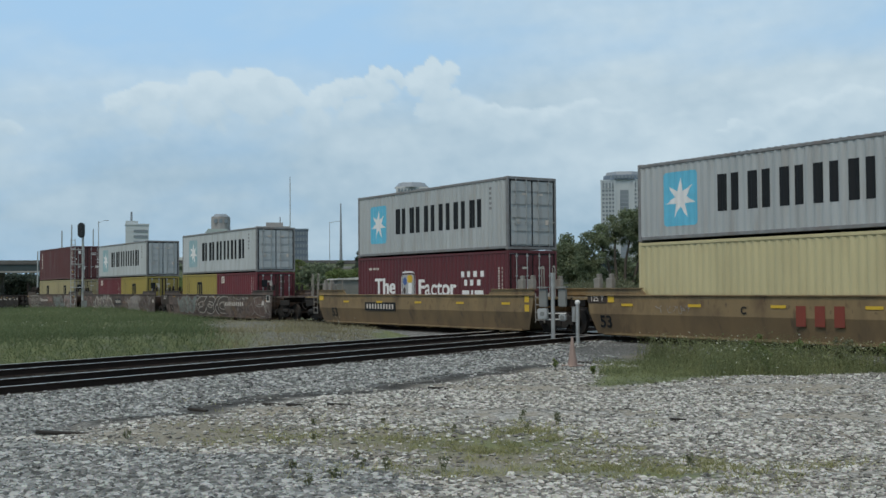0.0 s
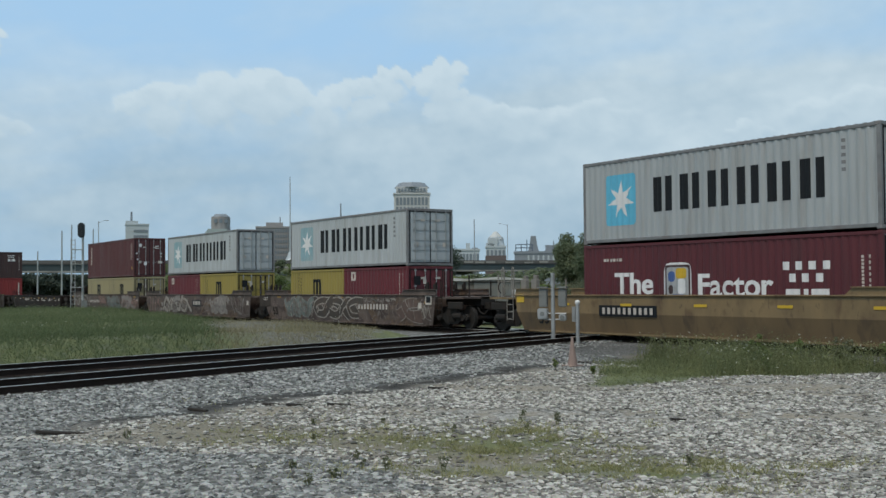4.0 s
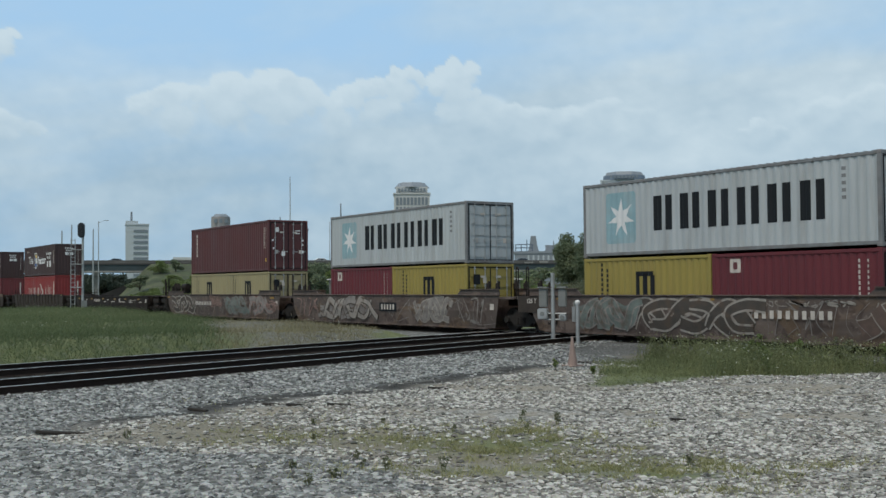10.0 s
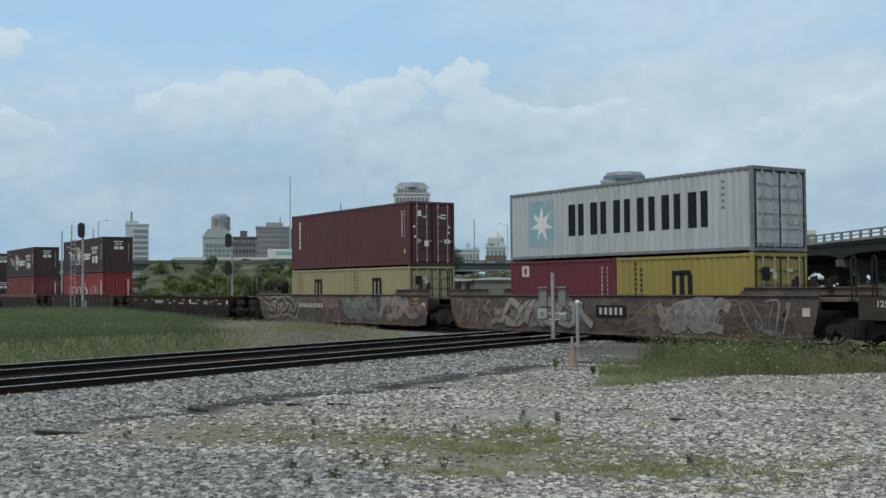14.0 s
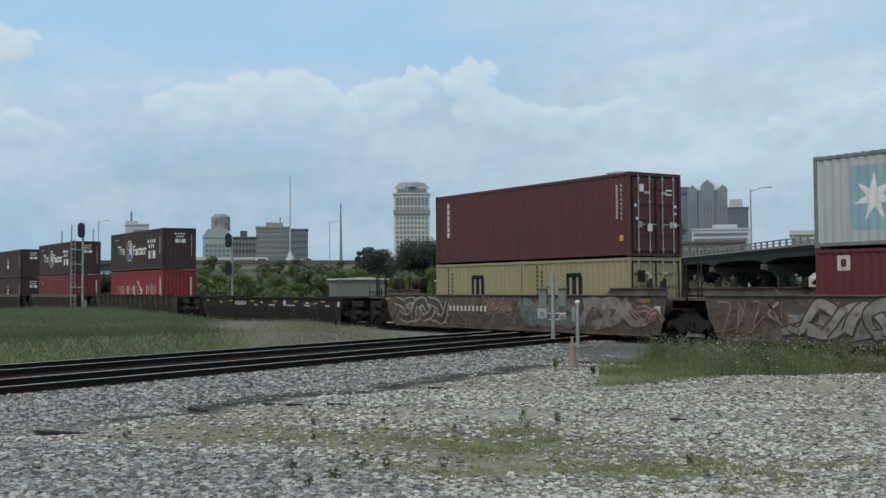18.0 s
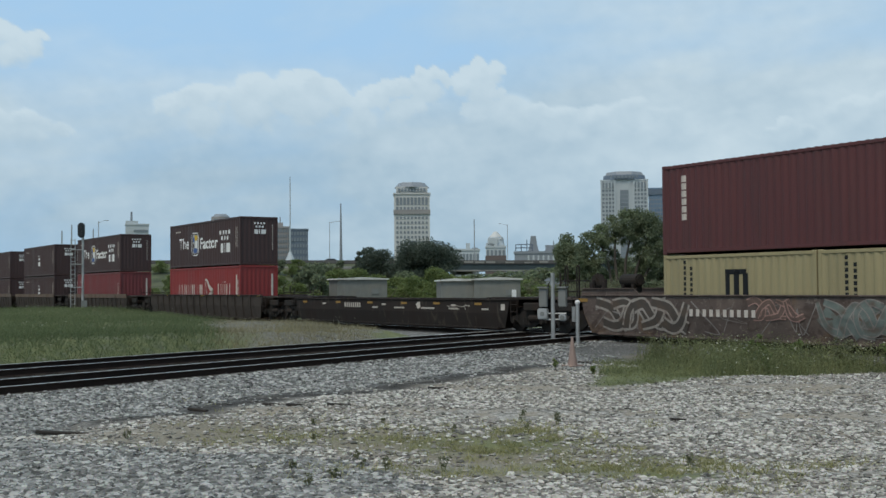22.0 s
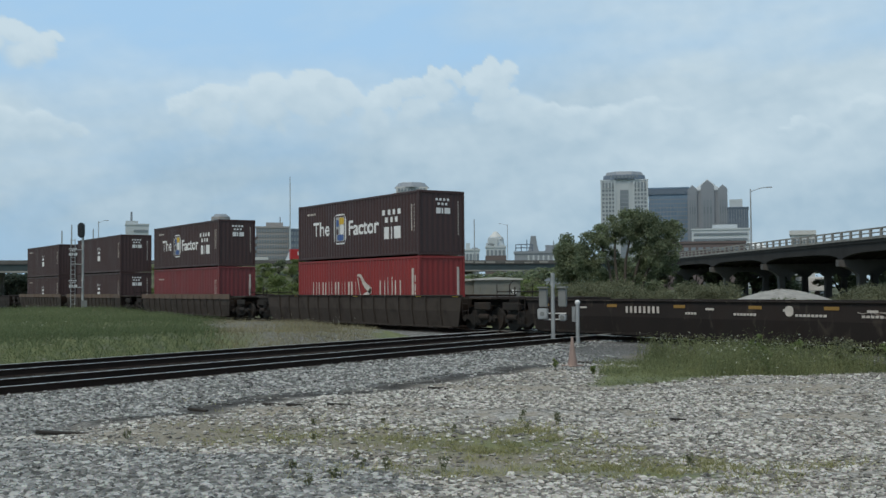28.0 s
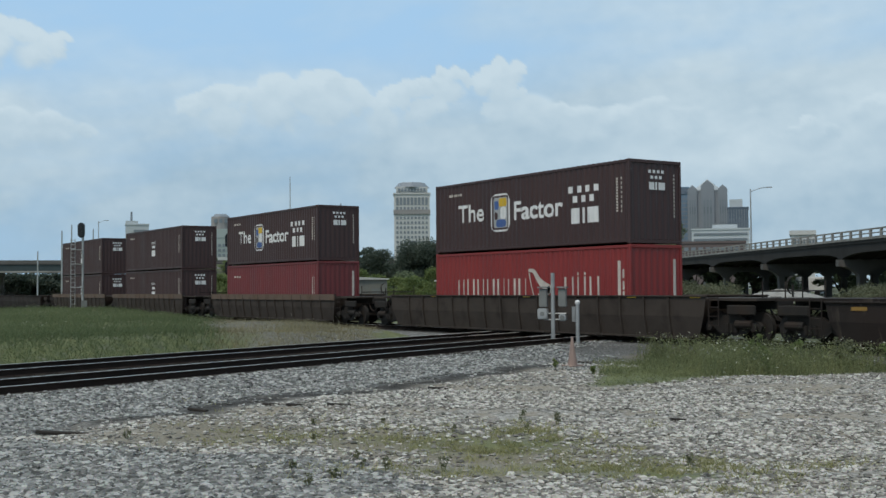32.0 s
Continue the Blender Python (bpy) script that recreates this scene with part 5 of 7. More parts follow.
    for dx in (-0.24, 0.0, 0.24):
        spread(t, "window_strip", [x0 + dx * ww], [h * 0.5 - 2], ww * 0.13, h - 12, M["far_glass"], -1.95)
bm = bm_new()
rod(bm, (0, 17, h + 1), (0, 17, h + 12.5), 15, 4, 0.5)
part("pyramid_roof", bm, FAR["white"], t, "pale pyramid roof")

# dark block with a pale penthouse
D = 1000
t = tower("office_tower", "dark glass office block with a pale penthouse", 42.75, 41.74, D, 0, zt(D, 0.0675), 30, FAR["dark"], 0, 0)
h = zt(D, 0.0675)
mass(t, "penthouse", -1.5, 12, h + 1.2, 11, 14, 7.0, FAR["white"], "pale louvred penthouse")
spread(t, "mullion", grid(17.6, 8), [h / 2], 0.3, h - 2, FAR["grey"])
D = 800
t = tower("office_block", "low white office block with window bands", 44.5, 41.7, D, 0, zt(D, 0.049), 30, FAR["white"], 0, 0)
h = zt(D, 0.049)
spread(t, "window_band", [0], [h - 2.8, h - 6.6, h - 10.4, h - 14.2], 36, 1.5, M["far_glass"])
mass(t, "penthouse", 3, 14, h + 1.2, 17, 12, 3.0, FAR["white"])
t = tower("office_block", "red brick warehouse with a flat roof", 46.6, 41.9, 620, 0, zt(620, 0.0375), 30, FAR["brick"], 0, 0)
spread(t, "window", grid(50, 12, 2), [zt(620, 0.0375) - 3.0], 2.4, 1.8, M["far_glass"])
mass(t, "roof_house", -14, 8, zt(620, 0.0375) + 1, 10, 8, 2.6, FAR["white"])

# banded tower with a mast
D = 900
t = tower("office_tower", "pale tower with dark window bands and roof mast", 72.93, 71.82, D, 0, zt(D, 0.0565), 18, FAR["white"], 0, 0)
w, h = 17.4, zt(D, 0.0565)
spread(t, "window_band", [2.6], [h - 4.5 - 4.3 * k for k in range(9)], 10.6, 2.0, M["far_glass"])
mass(t, "stair_tower", -4.0, 8, h, 9.4, 14, 3.4, FAR["white"])
bm = bm_new()
rod(bm, (-4.3, 8, h + 3), (-4.3, 8, h + 11), 0.9, 8, 0.7)
part("mast", bm, FAR["grey"], t)

# stepped green building with a round top
t = tower("office_tower", "pale green stepped building with a round top", 69.2, 67.75, D, 0, zt(D, 0.046), 25, FAR["green"], 0, 0)
w, h = 22.8, zt(D, 0.046)
spread(t, "window", grid(w, 6, 1.5), [h - 6 - 4 * k for k in range(6)], 2.0, 2.2, M["far_glass"])
bm = bm_new()
prism(bm, [(-w / 2, h + 1), (w / 2, h + 1), (w / 2 - 4, h + 7), (-w / 2 + 4, h + 7)], lambda u, v, q: Vector((u, q, v)), 22)
part("hip_roof", bm, FAR["green"], t)
bm = bm_new()
rod(bm, (2.6, 11, h + 6), (2.6, 11, h + 17), 7.6, 20, 7.4)
part("drum", bm, FAR["brown"], t, "round grey drum")
bm = bm_new()
rod(bm, (2.6, 11, h + 17), (2.6, 11, h + 19.2), 7.0, 20, 4.5)
part("dome", bm, FAR["grey"], t)
spread(t, "drum_window", [-1.5, 2.6, 6.7], [h + 13.5], 2.4, 3.2, M["far_glass"], 3.9, 1.0)

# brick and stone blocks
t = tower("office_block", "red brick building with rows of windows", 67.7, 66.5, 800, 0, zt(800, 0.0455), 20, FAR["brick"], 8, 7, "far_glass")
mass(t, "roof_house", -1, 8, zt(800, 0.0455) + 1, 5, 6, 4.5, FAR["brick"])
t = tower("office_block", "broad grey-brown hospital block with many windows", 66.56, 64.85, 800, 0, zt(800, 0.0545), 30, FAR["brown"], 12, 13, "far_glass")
mass(t, "roof_house", 1, 10, zt(800, 0.0545) + 1, 12, 12, 3.2, FAR["brown"])
mass(t, "roof_mast", 5, 10, zt(800, 0.0545) + 4, 0.8, 0.8, 4.5, FAR["grey"])
tower("office_block", "dark grey office wing beside the hospital block", 64.83, 63.95, 790, 0, zt(790, 0.0525), 24, FAR["dark"], 10, 6, "far_glass")

# small skyline buildings between the trees
t = tower("office_block", "pale stepped civic building with a rounded top", 54.86, 53.85, 700, 0, zt(700, 0.036), 16, FAR["white"], 4, 5, "far_glass")
mass(t, "brick_base", 0, -0.6, 0, 13.2, 1.2, zt(700, 0.029), FAR["brick"], "dull brick lower storeys")
for x0, ww, hh in ((-3.6, 5.0, 3.0), (-1.8, 6.0, 6.0), (3.6, 3.6, 2.2)):
    mass(t, "step", x0, 4, zt(700, 0.036), ww, 7, hh, FAR["white"])
bm = bm_new()
rod(bm, (0, 8, zt(700, 0.036)), (0, 8, zt(700, 0.036) + 7), 6.2, 16, 4.5)
part("drum", bm, FAR["white"], t)
bm = bm_new()
rod(bm, (0, 8, zt(700, 0.036) + 5.5), (0, 8, zt(700, 0.036) + 10.5), 5.4, 8, 1.0)
part("dome", bm, FAR["beige"], t)
t = tower("house_row", "small white flat-roofed buildings", 56.6, 55.2, 640, 0, zt(640, 0.0335), 12, FAR["white"], 3, 8, "far_glass")
mass(t, "stair_tower", 1.4, 4, zt(640, 0.0335), 2.4, 4, 4.4, FAR["white"])
mass(t, "roof_house", 5.5, 4, zt(640, 0.0335), 3.4, 6, 1.8, FAR["grey"])
t = tower("church_building", "blue-grey building with a steep gable and pale columns", 53.4, 50.7, 600, 0, zt(600, 0.0305), 20, FAR["grey"], 0, 0)
spread(t, "column", grid(18, 6, 1), [zt(600, 0.0305) - 5], 1.0, 8, FAR["white"])
for x0, ww, hh, tp in ((-4, 6.5, 9.5, 1.4), (6.5, 12, 4.5, 4.2), (6.8, 1.6, 7.0, 0.15)):
    bm = bm_new()
    z1 = zt(600, 0.0305)
    prism(bm, [(x0 - ww / 2, z1), (x0 + ww / 2, z1), (x0 + ww * 0.3 + tp * 0.1, z1 + hh * 0.45), (x0 + tp, z1 + hh), (x0 - tp, z1 + hh), (x0 - ww * 0.3 - tp * 0.1, z1 + hh * 0.45)], lambda u, v, q: Vector((u, 2 + q, v)), 5)
    part("gable", bm, FAR["grey"], t)
bm = bm_new()
z1 = zt(600, 0.0305)
for x0 in (-13.5, -10.5, -7.5, -4.5):
    rod(bm, (x0, 2, z1 - 1), (x0, 2, z1 + (7.5 if x0 == -7.5 else 5.0)), 0.28, 6)
for zz in (1.2, 3.2, 5.0):
    rod(bm, (-13.5, 2, z1 + zz), (-4.5, 2, z1 + zz), 0.25, 6)
part("sign_frame", bm, FAR["dark"], t, "dark open sign frame")
tower("warehouse", "long pale low warehouse", 70.6, 66.0, 520, 0, zt(520, 0.0265), 18, FAR["beige"], 2, 14, "far_glass")
t = tagged(new("tent_roof"), "white pointed tent roof on the skyline", "tent")
t.location = bearing(64.85, 560, 0)
bm = bm_new()
rod(bm, (0, 0, 9), (0, 0, 1.7 + 560 * 0.0335), 5.5, 8, 0.6)
part("canopy", bm, FAR["white"], t)
bm = bm_new()
rod(bm, (0, 0, 0), (0, 0, 9.2), 5.3, 8)
part("wall", bm, FAR["white"], t)



# ---------- leaves and grass ----------
def leaf_material(name, dark, lite, rough=0.7, broad=0.5):
    m = bpy.data.materials.new(name)
    m.use_nodes = True
    n, l = m.node_tree.nodes, m.node_tree.links
    b = n["Principled BSDF"]
    g = n.new("ShaderNodeNewGeometry")
    tc = n.new("ShaderNodeTexCoord")
    ns = n.new("ShaderNodeTexNoise")
    ns.inputs["Scale"].default_value = broad
    l.new(tc.outputs["Object"], ns.inputs["Vector"])
    add = n.new("ShaderNodeMath")
    add.operation = "MULTIPLY_ADD"
    add.inputs[1].default_value = 0.55
    l.new(g.outputs["Random Per Island"], add.inputs[0])
    sub = n.new("ShaderNodeMapRange")
    sub.inputs["From Min"].default_value, sub.inputs["From Max"].default_value = 0.35, 0.65
    sub.inputs["To Min"].default_value, sub.inputs["To Max"].default_value = 0.0, 0.45
    l.new(ns.outputs["Fac"], sub.inputs["Value"])
    l.new(sub.outputs[0], add.inputs[2])
    r = n.new("ShaderNodeValToRGB")
    r.color_ramp.elements[0].color, r.color_ramp.elements[1].color = (*dark, 1), (*lite, 1)
    l.new(add.outputs[0], r.inputs[0])
    l.new(r.outputs[0], b.inputs["Base Color"])
    b.inputs["Roughness"].default_value = rough
    thin_leaf = n.new("ShaderNodeBsdfTranslucent")
    l.new(r.outputs[0], thin_leaf.inputs["Color"])
    both = n.new("ShaderNodeMixShader")
    both.inputs[0].default_value = 0.42
    l.new(b.outputs[0], both.inputs[1])
    l.new(thin_leaf.outputs[0], both.inputs[2])
    l.new(both.outputs[0], n["Material Output"].inputs["Surface"])
    return m


LEAF = {
    # Both tree colours are lifted and greyed to imitate haze.
    "tree": leaf_material("hazed_tree_leaves", (0.085, 0.112, 0.072), (0.27, 0.315, 0.18)),
    "far_tree": leaf_material("far_hazed_tree_leaves", (0.044, 0.062, 0.05), (0.105, 0.132, 0.098)),
    "bush": leaf_material("light_green_bush_leaves", (0.085, 0.125, 0.042), (0.29, 0.345, 0.125)),
    "dry_bush": leaf_material("olive_brush_leaves", (0.095, 0.105, 0.06), (0.23, 0.235, 0.14)),
    "grass": leaf_material("meadow_grass_blades", (0.085, 0.117, 0.054), (0.185, 0.22, 0.102), 0.7, 0.14),
    "dry_grass": leaf_material("dry_grass_blades", (0.17, 0.145, 0.085), (0.42, 0.37, 0.22)),
    "weed": leaf_material("weed_stems", (0.095, 0.118, 0.055), (0.3, 0.315, 0.15), 0.7, 0.55),
    "tuft": leaf_material("low_yellow_green_weeds", (0.23, 0.225, 0.1), (0.46, 0.44, 0.22), 0.7, 0.8),
    "flower": leaf_material("pale_flower_heads", (0.4, 0.4, 0.3), (0.7, 0.7, 0.6)),
}


def leaf_cloud(name, blobs, count, size, mat, seed, squash=0.8):
    """A crown: leaves on and in a number of uneven clumps."""
    rs = np.random.RandomState(seed)
    bl = np.array(blobs, float)
    wt = bl[:, 3] ** 2
    k = rs.choice(len(bl), count, p=wt / wt.sum())
    d = rs.normal(size=(count, 3))
    d /= np.linalg.norm(d, axis=1)[:, None]
    r = bl[k, 3] * (0.35 + 0.85 * rs.rand(count) ** 0.7)
    c = bl[k, :3] + d * r[:, None] * np.array([1, 1, squash])
    a = rs.normal(size=(count, 3))
    a /= np.linalg.norm(a, axis=1)[:, None]
    b = np.cross(a, rs.normal(size=(count, 3)))
    b /= np.linalg.norm(b, axis=1)[:, None]
    s = size * (0.6 + 0.8 * rs.rand(count))[:, None]
    v = np.stack([c + a * s, c + b * s * 0.55, c - a * s, c - b * s * 0.55], 1).reshape(-1, 3)
    me = bpy.data.meshes.new(name)
    me.from_pydata(v.tolist(), [], np.arange(count * 4).reshape(-1, 4).tolist())
    me.materials.append(LEAF[mat])
    return me


def clumps(w, h, n, seed, z0=0.0, rr=0.3):
    rs = np.random.RandomState(seed)
    out = []
    for _ in range(n):
        a, f = rs.rand() * 6.283, rs.rand() ** 0.5
        z = z0 + (h - z0) * (0.18 + 0.7 * rs.rand())
        lim = math.sqrt(max(0.05, 1 - ((z - z0) / (h - z0) - 0.42) ** 2 / 0.4))
        out.append((w / 2 * 0.78 * f * lim * math.cos(a), w / 2 * 0.78 * f * lim * math.sin(a), z, w * rr * (0.2 + 0.45 * rs.rand() ** 1.3)))
    return out


def tree(label, place, w, h, count, leaf, mat, seed, trunk_h, n=22, category="tree", name="tree", rr=0.3):
    t = tagged(new(name), label, category)
    t.location = place
    rnd = random.Random(seed)
    bm = bm_new()
    r0 = 0.035 * h
    rod(bm, (0, 0, -0.3), (0.1, 0.05, trunk_h), r0, 8, r0 * 0.7)
    for k in range(6):
        a = k * 1.05 + rnd.random()
        q = (w * 0.3 * math.cos(a), w * 0.3 * math.sin(a), trunk_h + (h - trunk_h) * rnd.uniform(0.35, 0.75))
        m1 = (q[0] * 0.45, q[1] * 0.45, trunk_h + (q[2] - trunk_h) * 0.55)
        rod(bm, (0.1, 0.05, trunk_h - 0.2), m1, r0 * 0.5, 6, r0 * 0.33)
        rod(bm, m1, q, r0 * 0.33, 6, r0 * 0.1)
    part("trunk", bm, M["bark"], t)
    part("crown", leaf_cloud("crown", clumps(w, h, n, seed, trunk_h * 0.55, rr), count, leaf, mat, seed), None, t)
    return t


def blades(name, pts, hts, width, mat, label, seed, lean=0.35):
    """Grass: one leaning tapered blade at each point."""
    rs = np.random.RandomState(seed)
    n = len(pts)
    a = rs.rand(n) * 2 * np.pi
    u = np.stack([np.cos(a), np.sin(a), np.zeros(n)], 1) * (width * (0.6 + 0.8 * rs.rand(n)))[:, None] / 2
    tip = np.stack([rs.normal(0, lean, n) * hts, rs.normal(0, lean, n) * hts, hts], 1)
    v = np.stack([pts - u, pts + u, pts + tip], 1).reshape(-1, 3)
    me = bpy.data.meshes.new(name)
    me.from_pydata(v.tolist(), [], np.arange(n * 3).reshape(-1, 3).tolist())
    me.materials.append(LEAF[mat])
    return tagged(new(name, me), label, "grass", kind="stuff")


def sprigs(name, x, y, hts, size, mat, label, seed):
    """Small leaves at random heights over the ground."""
    rs = np.random.RandomState(seed)
    n = len(x)
    c = on_ground(x, y, 0.01)
    c[:, 2] += hts * rs.rand(n) ** 0.8
    a = rs.normal(size=(n, 3))
    a /= np.linalg.norm(a, axis=1)[:, None]
    b = np.cross(a, rs.normal(size=(n, 3)))
    b /= np.linalg.norm(b, axis=1)[:, None]
    s = size * (0.5 + rs.rand(n))[:, None]
    v = np.stack([c + a * s, c + b * s * 0.5, c - a * s, c - b * s * 0.5], 1).reshape(-1, 3)
    me = bpy.data.meshes.new(name)
    me.from_pydata(v.tolist(), [], np.arange(n * 4).reshape(-1, 4).tolist())
    me.materials.append(LEAF[mat])
    return tagged(new(name, me), label, "plants", kind="stuff")


def on_ground(x, y, dz=-0.02):
    return np.stack([x, y, ground_z(x, y) + dz], 1)


# ---------- gravel, grass and weeds near the viewpoint ----------
def scatter_stones(name, label, x, y, size, cols, seed):
    rs = np.random.RandomState(seed)
    n = len(x)
    base = np.array([(1, 0.2, 0.1), (-1, -0.1, 0.15), (-0.1, 1, 0.1), (0.15, -1, 0.2), (0.45, 0.35, 0.62), (-0.45, -0.3, 0.58), (0, 0, -0.5)], float)
    tri = np.array([(0, 2, 4), (2, 5, 4), (2, 1, 5), (1, 3, 5), (3, 4, 5), (3, 0, 4), (2, 0, 6), (1, 2, 6), (3, 1, 6), (0, 3, 6)])
    a = rs.rand(n) * 6.283
    s = size * (0.5 + rs.rand(n) ** 2)
    v = base[None] * (0.7 + 0.6 * rs.rand(n, 7, 1)) * s[:, None, None] * np.stack([np.ones(n), 0.6 + 0.4 * rs.rand(n), 0.5 + 0.35 * rs.rand(n)], 1)[:, None]
    c, d = np.cos(a)[:, None], np.sin(a)[:, None]
    v = np.stack([v[..., 0] * c - v[..., 1] * d, v[..., 0] * d + v[..., 1] * c, v[..., 2]], -1)
    v += on_ground(x, y, 0.004)[:, None]
    f = (np.arange(n)[:, None, None] * 7 + tri[None]).reshape(-1, 3)
    me = bpy.data.meshes.new(name)
    me.from_pydata(v.reshape(-1, 3).tolist(), [], f.tolist())
    m = bpy.data.materials.new(name)
    m.use_nodes = True
    nn, ll = m.node_tree.nodes, m.node_tree.links
    g = nn.new("ShaderNodeNewGeometry")
    r = nn.new("ShaderNodeValToRGB")
    r.color_ramp.elements[0].color, r.color_ramp.elements[1].color = (*cols[0], 1), (*cols[1], 1)
    e = r.color_ramp.elements.new(0.55)
    e.color = (*cols[2], 1)
    ll.new(g.outputs["Random Per Island"], r.inputs[0])
    t = nn.new("ShaderNodeTexNoise")
    t.inputs["Scale"].default_value = 60
    tc = nn.new("ShaderNodeTexCoord")
    ll.new(tc.outputs["Object"], t.inputs["Vector"])
    mx = nn.new("ShaderNodeMix")
    mx.data_type, mx.blend_type = "RGBA", "OVERLAY"
    mx.inputs["Factor"].default_value = 0.35
    ll.new(r.outputs[0], mx.inputs["A"])
    ll.new(t.outputs["Color"], mx.inputs["B"])
    ll.new(mx.outputs["Result"], nn["Principled BSDF"].inputs["Base Color"])
    nn["Principled BSDF"].inputs["Roughness"].default_value = 0.9
    me.materials.append(m)
    return tagged(new(name, me), label, "gravel", kind="stuff")


def fan(n, d0, d1, a0, a1, seed, power=1.0):
    """Random places between two distances and two bearings of the viewpoint."""
    rs = np.random.RandomState(seed)
    d = d0 + (d1 - d0) * rs.rand(n) ** power
    a = np.radians(a0 + (a1 - a0) * rs.rand(n))
    return EYE[0] - np.sin(a) * d, EYE[1] + np.cos(a) * d


gx, gy = fan(170000, 9.0, 31.0, 33, 82, 5, 1.3)
g_grass, g_ball, g_dark = cover(gx, gy)
thin = np.random.RandomState(6).rand(len(gx)) < 0.05
keep = (g_ball < 0.3) & (g_grass < 0.85) & ((g_dark < 0.25) | thin | ((gy > -8.5) & (np.random.RandomState(17).rand(len(gx)) < 0.45)))
lumps = wave(gx, gy, 0.8, 0.7) + 0.6 * wave(gx, gy, 2.1, 1.9)
soil, grey_stone = worn(gx, gy)
keep = keep & (np.random.RandomState(12).rand(len(gx)) > 0.88 * soil)
lot = keep & (grey_stone < 0.5) & (lumps > np.random.RandomState(2).normal(-0.25, 0.7, len(gx))) & (np.random.RandomState(4).rand(len(gx)) > g_grass * 0.8)
scatter_stones("loose_gravel", "pale crushed stone scattered over the dirt lot", gx[lot], gy[lot], 0.044, ((0.09, 0.086, 0.077), (0.6, 0.58, 0.535), (0.32, 0.305, 0.275)), 8)
qq = gx * PX + gy * PY
bal = ((g_ball > 0.3) | (keep & (grey_stone >= 0.5))) & (qq > -28.6) & ((g_dark < 0.3) | (qq < -27) | thin | ((gy > -8.5) & (np.random.RandomState(3).rand(len(gx)) < 0.6)))
bx, by = fan(60000, 14.0, 40.0, 48, 82, 15, 1.0)
bq = bx * PX + by * PY
b_cov = cover(bx, by)
near_line = (b_cov[1] <= 0.3) & (by > -9.5) & (b_cov[0] < 0.6) & (np.random.RandomState(27).rand(len(bx)) < 0.75)
bsel = near_line | (b_cov[1] > 0.3) & (bq > -28.7) & ((b_cov[2] < 0.3) | (bq < -27) | (np.random.RandomState(7).rand(len(bx)) < 0.05))
scatter_stones("track_ballast", "grey crushed-stone ballast along the rails", np.concatenate([gx[bal], bx[bsel]]), np.concatenate([gy[bal], by[bsel]]), 0.05, ((0.055, 0.055, 0.052), (0.45, 0.45, 0.43), (0.21, 0.212, 0.203)), 9)

rs = np.random.RandomState(31)
mx_, my_ = -27 - 66 * rs.rand(230000) ** 1.5, -30 + 28 * rs.rand(230000)
mq = mx_ * PX + my_ * PY
ms = np.degrees(np.arctan2(-mx_, my_ - EYE[1]))
barren = smooth(64.9, 65.9, ms + 0.5 * wave(mx_, my_, 0.7)) * smooth(70.0, 68.6, ms + 0.6 * wave(mx_, my_, 0.5)) * smooth(-14, -11, my_)
sel = (mq < -34.6 - 0.5 * rs.rand(len(mq))) & (my_ < -2.7) & (rs.rand(len(mq)) > 0.7 * barren) & (ms > 60.2 + 0.8 * rs.rand(len(mq)))
mx_, my_, ms = mx_[sel], my_[sel], ms[sel]
dry = rs.rand(len(mx_)) < np.clip(smooth(69.6, 67.6, ms) + 0.1 * smooth(-36.5, -34.9, mx_ * PX + my_ * PY), 0.03, 1)
ht = 0.1 + 0.3 * rs.rand(len(mx_)) ** 1.8 * (0.7 + 0.5 * np.sin(mx_ * 0.7) * np.cos(my_ * 0.9))
blades("meadow_grass", on_ground(mx_[~dry], my_[~dry]), ht[~dry], 0.022, "grass", "tall green meadow grass on the mound", 1, 0.65)
mk = np.where(~dry)[0][::2]
sprigs("meadow_weeds", mx_[mk], my_[mk], ht[mk] * 1.1, 0.024, "grass", "leafy green weeds among the meadow grass", 12)
blades("dry_grass", on_ground(mx_[dry], my_[dry]), ht[dry] * 0.8, 0.02, "dry_grass", "tan dry grass beside the train's track", 2)
fl = rs.choice(len(mx_), 260)
scat = on_ground(mx_[fl], my_[fl], 0.42)
me = bpy.data.meshes.new("flower_heads")
fr = 0.022
me.from_pydata(np.concatenate([scat + np.array(o) * fr for o in ((1, 0, 0), (0, 1, 0), (-1, 0, 0), (0, -1, 0), (0, 0, 1))]).tolist(), [],
               [(i + a * 260, i + b * 260, i + 4 * 260) for i in range(260) for a, b in ((0, 1), (1, 2), (2, 3), (3, 0))])
me.materials.append(LEAF["flower"])
tagged(new("flower_heads", me), "small pale wild flowers in the meadow grass", "flowers", kind="stuff")

# weeds beyond the crossing, taller and mixed
wx, wy = -27 + 14 * rs.rand(90000), -12.2 + 10 * rs.rand(90000)
wg = cover(wx, wy)[0]
wside = np.degrees(np.arctan2(-wx, wy - EYE[1]))
sel = (wg * smooth(50.6, 47.6, wside) > 0.1 + 0.7 * rs.rand(len(wx))) & (rs.rand(len(wx)) < 0.7 + 0.35 * wave(wx, wy, 1.1))
wx, wy = wx[sel], wy[sel]
we = np.clip((-17.96 + 0.244 * (wy + 11.56) - wx) / 3.5, 0, 1)
rise = 0.36 + 1.5 * smooth(45.5, 38.0, np.degrees(np.arctan2(-wx, wy - EYE[1])))
wh = (0.03 + 0.05 * rs.rand(len(wx)) + we * rise * 0.46 * rs.rand(len(wx)) ** 1.6) * (1 + 0.55 * wave(wx, wy, 1.7, 0.4)) * (1 + 0.3 * wave(wx, wy, 0.6, 1.4))
